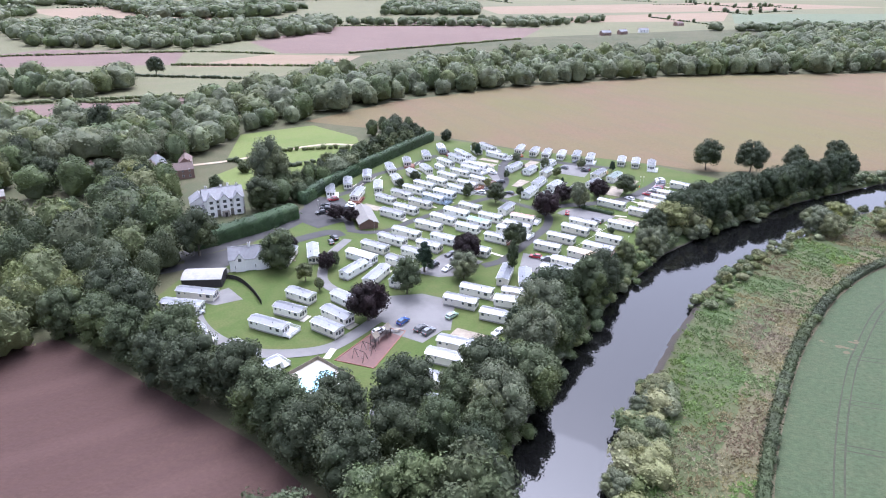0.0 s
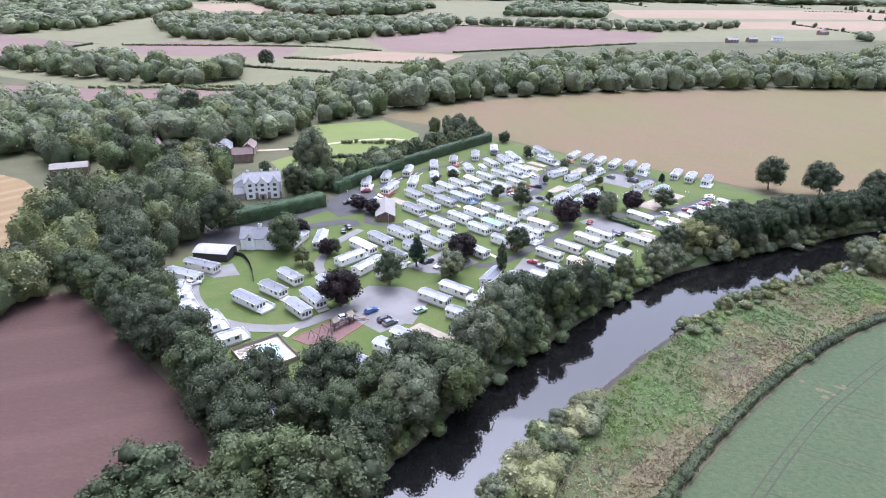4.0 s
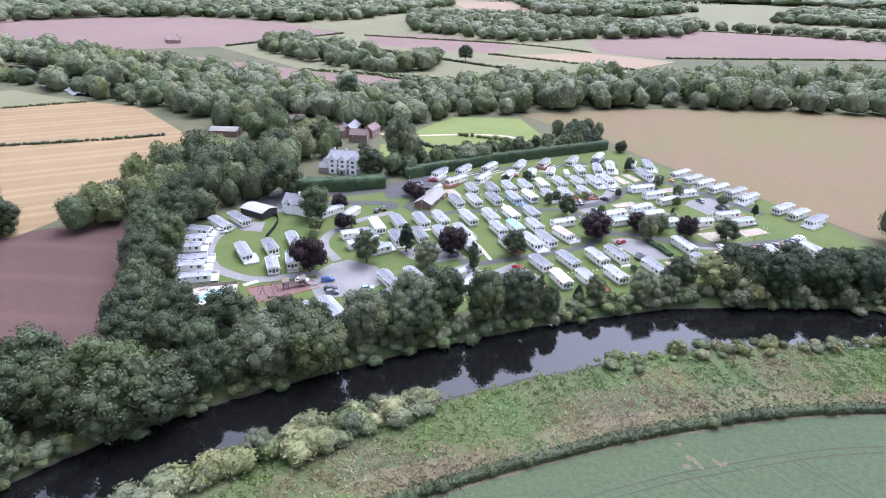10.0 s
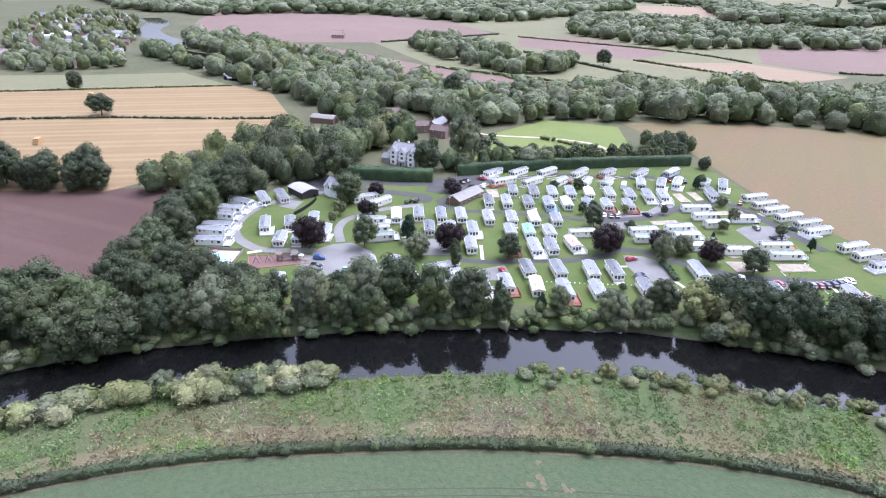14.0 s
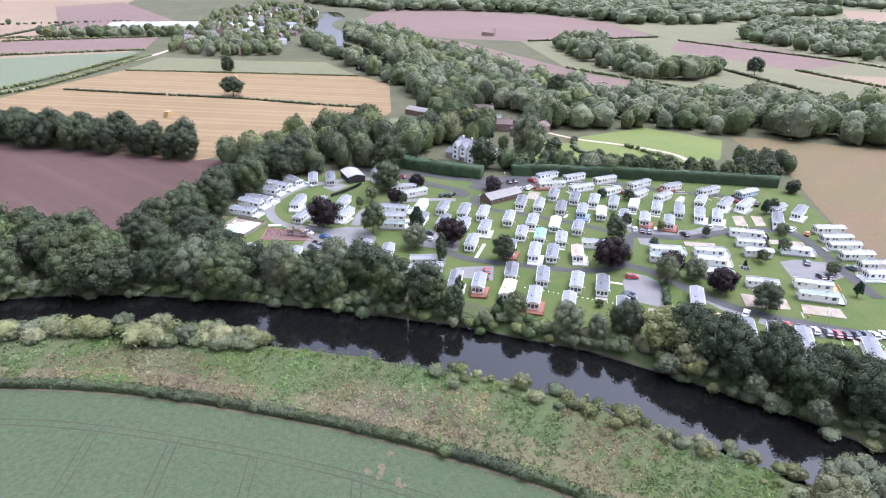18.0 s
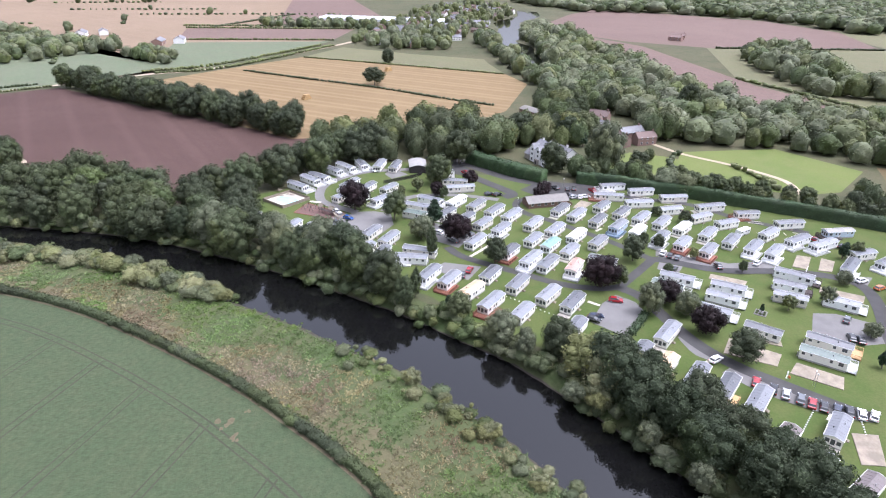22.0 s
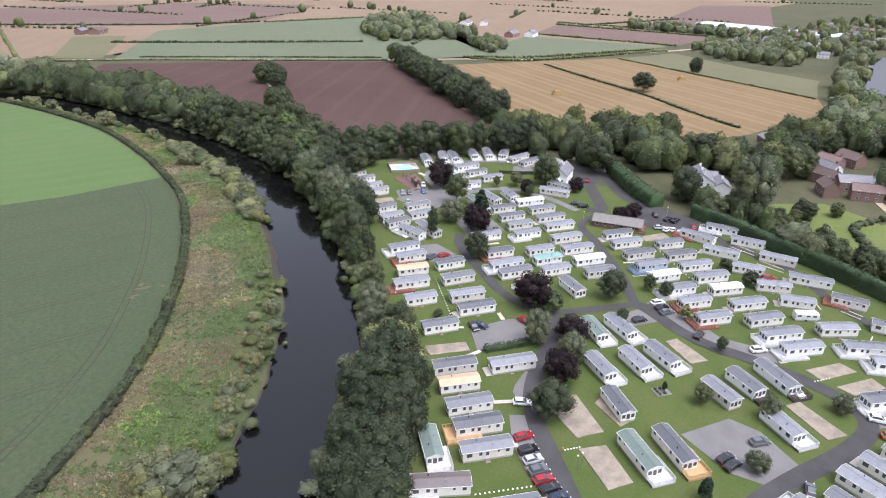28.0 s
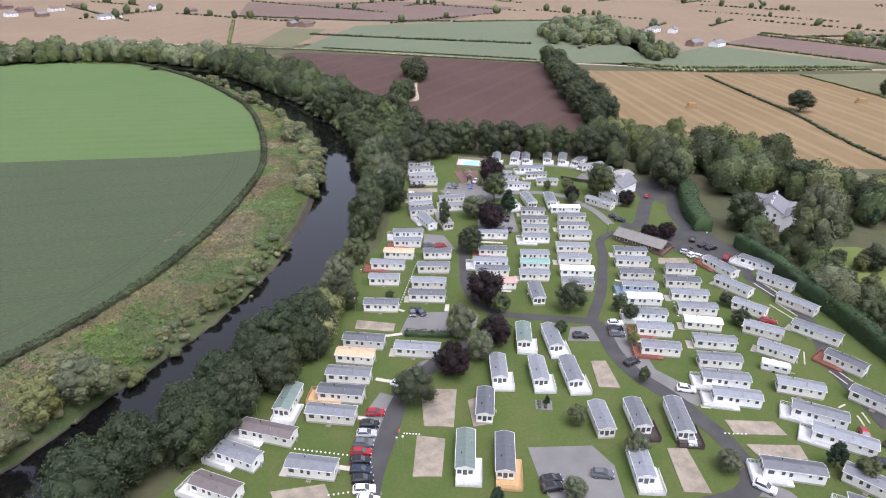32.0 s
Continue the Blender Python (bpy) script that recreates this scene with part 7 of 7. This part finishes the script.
def make_house(wallm, roofm, L, W, ze, rise, label):
    ob = thing("house", label, "house", "village houses")
    gable_block(ob, L, W, ze, rise, wallm)
    gable_roof(ob, L, W, ze, rise, roofm, 0.25, 0.14)
    chimney(ob, L * 0.4, 0, ze, ze + rise + 1.1, BRICK, 0.35)
    for x in (-L * 0.3, 0, L * 0.3):
        for z in (0.9, 3.4)[: 2 if ze > 4 else 1]:
            window(ob, x, W / 2 + 0.02, z, 90, 1.1, 1.2)
            window(ob, x, -W / 2 - 0.02, z, 270, 1.1, 1.2)
    return ob


HOUSES = (("brick", BRICK, REDTILE, "red brick house with red tiled roof"), ("pale", RENDER, SLATE, "white house with slate roof"), ("pink", BRICK, SLATE, "brick house with slate roof"), ("cream", CREAM, REDTILE, "cream house with red tiled roof"))
HAMLET = ((0, [(-168.1, 283.0)], 8, 70, 11), (0, [(-180.5, 289.9)], 8, 60, 12), (1, [(-155.7, 283.0)], 7, 60, 14), (2, [(-140.3, 298.4)], 7, 120, 16), (0, [(-126.0, 290.0)], 6.5, 30, 10), (1, [(-154.6, 312.3)], 7, 120, 10), (0, [(-129.5, 303.9)], 6, 110, 12), (0, [(-142.1, 285.9)], 6, 65, 12))
for hi_, pos, wd, yw, ln in HAMLET:
    hk, hw, hr, hl = HOUSES[hi_]
    place(("house", hk), lambda: make_house(hw, hr, 12, 7, 4.4, 2.6, hl), at(*pos[0], yw) @ Matrix.Diagonal((ln / 12, wd / 7, 1, 1)), label=hl + " in the hamlet", group="hamlet houses")
rngv = np.random.default_rng(61)
VILLAGE = [(-560, 95), (-500, 120), (-495, 185), (-560, 205), (-640, 235), (-740, 250), (-900, 300), (-1100, 300), (-1150, 230), (-900, 140), (-700, 110)]
for x, y in scatter(VILLAGE, 21, rngv)[:150]:
    if rngv.uniform() < 0.75:
        hk, hw, hr, hl = HOUSES[int(rngv.integers(0, 4))]
        place(("house", hk), lambda: make_house(hw, hr, 12, 7, 4.4, 2.6, hl), at(x, y, rngv.uniform(0, 180), 0, rngv.uniform(0.8, 1.15)), label=hl + " in the distant village", group="village houses")
joined_grove(VILLAGE, 16, ["oak_mini_hazed", "ash_mini_hazed", "lime_mini"], 7, 14, "garden trees of the distant village", 301)
for x, y, yw, sc in ((-165, -462, 40, 1.8), (-150, -470, 40, 1.3), (-545, -225, 20, 1.8), (-562, -208, 30, 1.5), (-486, -112, 10, 1.7), (-505, -97, 15, 1.7), (-600, 470, 50, 1.3), (-620, 480, 60, 1.3), (-10, -212, 50, 1.2), (-26, -190, 60, 1.2), (230, 1010, 20, 1.3), (260, 1030, 30, 1.2), (300, 1060, 10, 1.2), (400, 1200, 30, 1.4)):
    hk, hw, hr, hl = HOUSES[int(rngv.integers(0, 3))]
    place(("house", hk), lambda: make_house(hw, hr, 12, 7, 4.4, 2.6, hl), at(x, y, yw, 0, sc, sc * 0.9, 1.0), label=hl + " at a distant farm", group="farm buildings")


def make_glasshouse(L):
    ob = thing("greenhouse", "long low white greenhouse beside the village", "greenhouse")
    for k in range(4):
        gable_block(ob, L, 10, 3.0, 1.6, GLASSHOUSE, 0, -15 + 10 * k, 0, "bay")
        for j in range(10):
            part("glazing_bar", Shape().box(-L / 2 + j * L / 9 - 0.1, -L / 2 + j * L / 9 + 0.1, -5, 5, 4.62, 4.72), FRAMEWHITE, ob).matrix_basis = pose(0, -15 + 10 * k, 0)
    return ob


make_glasshouse(108).matrix_basis = at(-783, 60, 83)
make_glasshouse(70).matrix_basis = at(-770, 160, 83)

# ---- swimming pool and playground ----
P0, P1, P2, P3 = (np.array(q) for q in [(-40.9, 128.4), (-33.2, 139.1), (-22.4, 129.9), (-30.4, 119.7)])


def pool_point(u, v):
    return P3 + (P2 - P3) * u + (P0 - P3) * v


terrace = Shape()
tp = [pool_point(u, v) for u, v in ((0, 0), (1, 0), (1, 1), (0, 1))]
for i in range(4):
    terrace.face([(*tp[i], 0.0), (*tp[(i + 1) % 4], 0.0), (*tp[(i + 1) % 4], 0.28), (*tp[i], 0.28)])
terrace.face([(*q, 0.28) for q in tp])
pool = thing("swimming_pool", "outdoor swimming pool with pale terrace and timber fence", "swimming pool")
part("terrace", terrace, PAVING, pool, "cream paved terrace")
ring = [pool_point(0.52 + 0.36 * math.cos(w) * (1 + 0.12 * math.cos(2 * w)), 0.5 + 0.32 * math.sin(w)) for w in np.linspace(0, math.tau, 28, endpoint=False)]
mid = np.mean(ring, 0)
sh = Shape()
sh.face([(*q, 0.3) for q in ring])
part("water", sh, POOLBLUE, pool, "pale blue water")
sh = Shape()
for i in range(28):
    a, b = ring[i], ring[(i + 1) % 28]
    a2, b2 = mid + (a - mid) * 1.08, mid + (b - mid) * 1.08
    sh.face([(*a, 0.36), (*b, 0.36), (*b2, 0.36), (*a2, 0.36)])
    sh.face([(*a2, 0.36), (*b2, 0.36), (*b2, 0.27), (*a2, 0.27)])
    sh.face([(*a, 0.28), (*b, 0.28), (*b, 0.36), (*a, 0.36)])
part("coping", sh, FRAMEWHITE, pool, "white coping stones")
for i in range(4):
    a, b = tp[i], tp[(i + 1) % 4]
    n = max(4, int(np.linalg.norm(b - a) / 2.0))
    for k in range(n):
        q, q2 = a + (b - a) * k / n, a + (b - a) * (k + 1) / n
        part("post", Shape().tube((*q, 0), (*q, 1.5), 0.07, 0.07, 5), TIMBER, pool)
        d = (q2 - q) / np.linalg.norm(q2 - q)
        nn_ = np.array([-d[1], d[0]]) * 0.03
        sh = Shape()
        sh.face([(*(q + nn_), 0.1), (*(q2 + nn_), 0.1), (*(q2 + nn_), 1.4), (*(q + nn_), 1.4)])
        sh.face([(*(q - nn_), 0.1), (*(q2 - nn_), 0.1), (*(q2 - nn_), 1.4), (*(q - nn_), 1.4)])
        sh.face([(*(q + nn_), 1.4), (*(q2 + nn_), 1.4), (*(q2 - nn_), 1.4), (*(q - nn_), 1.4)])
        part("fence_panel", sh, TIMBER, pool)


def make_picnic():
    ob = thing("picnic_table", "timber picnic table with fixed benches", "picnic table", "picnic tables")
    part("tabletop", Shape().box(-0.9, 0.9, -0.38, 0.38, 0.7, 0.75), TIMBER, ob)
    for y in (-0.75, 0.75):
        part("bench", Shape().box(-0.9, 0.9, y - 0.13, y + 0.13, 0.42, 0.46), TIMBER, ob)
    for x in (-0.6, 0.6):
        part("leg", Shape().tube((x, -0.7, 0), (x, -0.2, 0.72), 0.05, 0.05, 4).tube((x, 0.7, 0), (x, 0.2, 0.72), 0.05, 0.05, 4).box(x - 0.04, x + 0.04, -0.85, 0.85, 0.36, 0.42), TIMBER, ob)
    return ob


for u, v in ((0.15, 0.85), (0.3, 0.88), (0.12, 0.6)):
    place("picnic", make_picnic, at(*pool_point(u, v), 30 * u, 0.28))
place("picnic", make_picnic, at(*[(-13.8, 153.2)][0], 20, 0.1))
place("picnic", make_picnic, at(*[(-42.9, 123.7)][0], 60, 0.1))

PLAY = [(-28.7, 138.6), (-18.5, 155.5), (-11.5, 153.4), (-18.2, 135.2)]
flat("play_area", PLAY, BARKCHIP, "red-brown bark chipping play area", "play area", z=0.1)
for a, b in zip(PLAY, PLAY[1:] + PLAY[:1]):
    tagged(new("edging_board", Shape().tube((*a, 0.15), (*b, 0.15), 0.14, 0.14, 4).mesh("edging_board", DECKRED)), "low timber edging of the play area", "edging", "play area edging")


def make_swing():
    ob = thing("swing", "dark timber swing frame with two seats", "swing", "playground swings")
    for x in (-1.7, 1.7):
        for y in (-1.1, 1.1):
            part("leg", Shape().tube((x, y, 0), (x, 0, 2.6), 0.07, 0.06, 6), DECKDARK, ob)
    part("crossbar", Shape().tube((-1.8, 0, 2.6), (1.8, 0, 2.6), 0.08, 0.08, 6), DECKDARK, ob)
    for x in (-0.7, 0.7):
        seat = part("seat", Shape().box(x - 0.25, x + 0.25, -0.1, 0.1, 0.5, 0.54), RUBBER, ob)
        part("chain", Shape().tube((x - 0.22, 0, 0.54), (x - 0.22, 0, 2.6), 0.015, 0.015, 4).tube((x + 0.22, 0, 0.54), (x + 0.22, 0, 2.6), 0.015, 0.015, 4), STEEL, seat)
    return ob


pa, pb = np.array(PLAY[0]), np.array(PLAY[1])
pc = (np.array(PLAY[3]) + np.array(PLAY[2])) / 2
pdir = math.degrees(math.atan2(*(pb - pa)[::-1]))
play_mid = lambda t: (pa + (pb - pa) * t) * 0.5 + (np.array(PLAY[3]) + (np.array(PLAY[2]) - np.array(PLAY[3])) * t) * 0.5
for t_ in (0.14, 0.34):
    place("swing", make_swing, at(*play_mid(t_), pdir + 90, 0.1))


def make_tower():
    ob = thing("climbing_frame", "dark timber climbing frame with two roofed towers and bridge", "climbing frame")
    for x in (-2.6, 2.6):
        for dx in (-0.8, 0.8):
            for dy in (-0.8, 0.8):
                part("post", Shape().box(x + dx - 0.07, x + dx + 0.07, dy - 0.07, dy + 0.07, 0, 2.9), DECKDARK, ob)
        part("platform", Shape().box(x - 0.9, x + 0.9, -0.9, 0.9, 1.3, 1.4), DECKDARK, ob)
        gable_roof(ob, 1.9, 1.9, 2.8, 0.9, TIMBER, 0.15, 0.06, x)
    part("bridge", Shape().box(-1.8, 1.8, -0.5, 0.5, 1.2, 1.28).tube((-1.8, 0.5, 2.0), (1.8, 0.5, 2.0), 0.05, 0.05, 5).tube((-1.8, -0.5, 2.0), (1.8, -0.5, 2.0), 0.05, 0.05, 5), DECKDARK, ob)
    part("ramp", Shape().prism([(-0.5, 0), (0.5, 0), (0.5, 0.08), (-0.5, 0.08)], 0, 2.2), TIMBER, ob).matrix_basis = pose(3.4, 0, 1.3, 0, 36, 0)
    return ob


make_tower().matrix_basis = at(*play_mid(0.66), pdir, 0.1)


# ---- small things ----
def make_lamp():
    ob = thing("lamp_post", "slim grey lamp post with a pale head", "lamp post", "park lamps")
    part("post", Shape().tube((0, 0, 0), (0, 0, 4.2), 0.06, 0.045, 8), STEEL, ob)
    part("head", Shape().tube((0, 0, 4.2), (0, 0, 4.5), 0.1, 0.2, 10).tube((0, 0, 4.5), (0, 0, 4.62), 0.24, 0.06, 10), FRAMEWHITE, ob, "pale lantern head")
    return ob


for pos in ([(110.9, 259.0)], [(125.0, 267.3)], [(73.8, 229.1)], [(91.8, 247.4)], [(89.9, 286.0)], [(-9.5, 293.9)], [(-53.6, 247.6)], [(88.6, 286.3)], [(29.4, 251.5)], [(-28.1, 224.9)], [(0.5, 236.5)], [(-91.2, 170.9)], [(64.8, 213.7)]):
    place("lamp", make_lamp, at(*pos[0], 0, 0.05))

post = thing("lifebuoy_post", "orange box on a post beside the road", "post")
part("post", Shape().tube((0, 0, 0), (0, 0, 1.3), 0.05, 0.05, 6), TIMBER, post)
part("box", Shape().box(-0.25, 0.25, -0.1, 0.1, 1.0, 1.6), PUMP, post, "orange box")
post.matrix_basis = at(*[(86.9, 281.2)][0], 20, 0.05)


def stones(ends, n, label="row of white-painted stones across the lawn"):
    """Painted boulders in a row, each its own mesh under one thing."""
    ob = thing("stone_row", label, "stones", "painted stone rows")
    if "stone" not in WIN_MESH:
        sh = Shape()
        sh.v = [tuple(v * (0.22, 0.2, 0.16)) for v in ICO1[0]]
        sh.f = [tuple(int(i) for i in f) for f in ICO1[1]]
        sh.m = [0] * len(sh.f)
        WIN_MESH["stone"] = sh.mesh("stone", RENDER)
    (x0, y0), (x1, y1) = ends
    ob.matrix_basis = at(x0, y0, 0, 0.06)
    for k in range(n):
        t = k / (n - 1)
        st = new("stone", WIN_MESH["stone"])
        st.parent = ob
        st.matrix_basis = pose((x1 - x0) * t, (y1 - y0) * t, 0.12, 0, 0, 47 * k)


stones([(43.9, 211.1), (62.0, 233.3)], 20)
stones([(107.4, 274.0), (98.1, 281.7)], 14)
stones([(106.1, 289.2), (99.2, 291.6)], 9)
stones([(85.7, 281.2), (83.0, 283.1)], 6)
stones([(25.6, 316.2), (21.9, 318.7)], 6)
stones([(-24.0, 255.3), (-5.1, 277.2)], 16, "row of pale stones between caravans")

rock = thing("rock_garden", "square gravel rock garden with dark shrubs on the lawn", "garden bed")
(rx, ry), = [(53.6, 288.9)]
rock.matrix_basis = at(rx, ry, 55, 0.06)
part("bed", Shape().box(-1.7, 1.7, -1.9, 1.9, 0, 0.12), GRAVEL, rock, "pale gravel bed")
for i, (a, b) in enumerate(((-1, -1), (0, -1.1), (1, -1), (-1, 0.2), (1, 0.3))):
    sh = Shape()
    sh.v = [tuple(v * (0.4, 0.4, 0.35) + (a, b, 0.35)) for v in ICO2[0] * (1 + 0.2 * np.sin(7 * ICO2[0][:, :1] + i))]
    sh.f = [tuple(int(j) for j in f) for f in ICO2[1]]
    sh.m = [0] * len(sh.f)
    part("shrub", sh, LEAF_DARK, rock, "small dark shrub")


def make_bales():
    ob = thing("bale_stack", "stack of straw bales on the stubble", "straw bales", "bale stacks")
    for k in range(3):
        for j in range(5 - k):
            part("bale", Shape().box(-1.2, 1.2, -3.0 + j * 1.25 + k * 0.6, -1.8 + j * 1.25 + k * 0.6, k * 0.9, k * 0.9 + 0.88), STRAW, ob)
    return ob


place("bales", make_bales, at(-229, 97, 60, 0.1, 1.2))
place("bales", make_bales, at(-349, 143, 60, 0.1, 1.2))


def fence(pts, h, mat, label, gap=2.0, boards=False):
    """Posts and two rails along a line, with a panel of upright boards in each bay if it is boarded."""
    ob = thing("fence", label, "fence", "park fences")
    line = smooth_line(pts, gap)
    for a, b in zip(line[:-1], line[1:]):
        part("post", Shape().tube((*a, 0), (*a, h), 0.07, 0.07, 5), mat, ob)
        part("rail", Shape().tube((*a, h * 0.9), (*b, h * 0.9), 0.05, 0.05, 4).tube((*a, h * 0.5), (*b, h * 0.5), 0.05, 0.05, 4), mat, ob)
        if boards:
            for k in range(6):
                c = a + (b - a) * (k + 0.5) / 6
                part("board", Shape().tube((*c, 0.05), (*c, h * (0.97 + 0.03 * (k % 2))), 0.1, 0.1, 4), mat, ob)


fence([(-73.7, 183.6), (-68.7, 183.7), (-64.0, 180.0), (-58.9, 173.4), (-55.2, 167.3)], 1.6, DARKWOOD, "dark close-boarded fence curving below the barn", 1.2, True)
clipped_hedge([(67.0, 247.1), (61.7, 250.9), (56.2, 254.1)], 0.8, 1.3, "clipped hedge along the car park", 5)
clipped_hedge([(-30.0, 230.4), (-31.9, 235.4), (-34.3, 238.4)], 1.2, 1.8, "clipped hedge in front of the clubhouse", 6)
for ends, wdt in (([(51.2, 242.1), (48.9, 238.9)], 0.6), ([(72.4, 244.9), (67.7, 246.3)], 0.6), ([(82.6, 260.8), (79.1, 264.4)], 0.6), ([(101.6, 283.4), (99.4, 285.4)], 0.6), ([(92.1, 271.5), (90.7, 272.8)], 0.6), ([(22.6, 307.4), (20.9, 308.8)], 0.6), ([(-5.0, 252.2), (-8.0, 255.2)], 0.5), ([(2.1, 258.7), (-1.5, 261.5)], 0.5), ([(16.3, 280.0), (13.6, 281.9)], 0.5), ([(-30.9, 139.1), (-29.8, 143.9)], 0.9), ([(63.2, 233.7), (61.6, 236.1)], 0.5), ([(35.1, 235.7), (27.9, 241.9)], 0.6), ([(19.2, 204.3), (9.2, 211.7)], 0.6)):
    ribbon("path", smooth_line(ends, 1.5), wdt, 0.2, PAVING, "narrow paved footpath to a caravan", "path")

# pale kerb strips in the grass beside the lane
for ends in (((-41.9, 275.6), (-39.8, 284.1)), ((-44.9, 275.2), (-42.8, 283.0)), ((-33.9, 286.6), (-32.4, 295.2)), ((-36.8, 286.4), (-35.0, 294.6)), ((-19.0, 304.5), (-12.8, 308.4)), ((-19.2, 306.3), (-14.0, 309.8)), ((-16.7, 314.5), (-15.2, 319.9)), ((-18.9, 314.3), (-17.4, 320.0)), ((-4.6, 323.8), (-7.0, 323.9)), ((-5.4, 327.6), (-3.3, 330.3)), ((-7.5, 327.5), (-5.3, 330.4))):
    (x0, y0), (x1, y1) = ends
    L = math.hypot(x1 - x0, y1 - y0)
    kerb = new("kerb_strip", Shape().box(-L / 2, L / 2, -0.16, 0.16, 0.0, 0.22).mesh("kerb_strip", PAVING))
    kerb.matrix_basis = at((x0 + x1) / 2, (y0 + y1) / 2, math.degrees(math.atan2(y1 - y0, x1 - x0)), 0.04)
    tagged(kerb, "pale concrete kerb strip laid in the grass beside the lane", "kerb", "kerb strips")

# the far side of the valley, downstream
flat("yard", [(-10.0, -266.2), (-51.0, -262.3), (-58.7, -234.8), (-41.0, -200.0), (-9.1, -189.5), (-1.5, -219.5)], DRYGRASS, "dry grass yard beside the river", "yard")
for hi_, pos, wd, yw, ln in ((0, [(-3.7, -205.1)], 7, 30, 12), (2, [(-14.9, -193.0)], 6, 120, 9), (0, [(142.5, -803.9)], 8, 40, 26), (3, [(102.1, -807.3)], 8, 40, 24), (0, [(68.2, -858.0)], 8, 40, 22), (1, [(160.2, -737.8)], 8, 30, 16), (2, [(123.2, -722.1)], 8, 40, 18), (1, [(44.5, -654.7)], 9, 20, 30), (0, [(166.5, -875.2)], 8, 50, 20), (1, [(-35.8, -794.1)], 8, 30, 18), (0, [(-75.7, -714.2)], 8, 20, 14)):
    hk, hw, hr, hl = HOUSES[hi_]
    place(("house", hk), lambda: make_house(hw, hr, 12, 7, 4.4, 2.6, hl), at(*pos[0], yw) @ Matrix.Diagonal((ln / 12, wd / 7, 1, 1)), label=hl + " across the valley", group="valley houses")
rngf = np.random.default_rng(88)
rows = []
for x0, x1, y0, y1, count in ((-1300, 300, -1500, -480, 34), (-1400, -500, -420, -60, 8), (-900, 900, 1000, 2300, 30)):
    for k in range(count):
        a = np.array((rngf.uniform(x0, x1), rngf.uniform(y0, y1)))
        w = rngf.choice((0.35, 0.5, 1.9, 2.1)) + rngf.uniform(-0.15, 0.15)
        for r_ in np.arange(0, rngf.uniform(120, 330), 9):
            q = a + np.array((math.cos(w), math.sin(w))) * r_ + rngf.uniform(-1, 1, 2)
            rows.append((q[0], q[1], 0, rngf.uniform(8, 14) if rngf.uniform() < 0.16 else rngf.uniform(2.2, 3.6), 1.0 if rngf.uniform() < 0.2 else 3.2))
joined_crowns([(x, y, z, h, 1.1 if h > 6 else w * 0.8) for x, y, z, h, w in rows], ["hedge_mini", "hedge_dark_mini"], "distant hedgerows with scattered trees", 89, "hedgerows", "hedgerow")
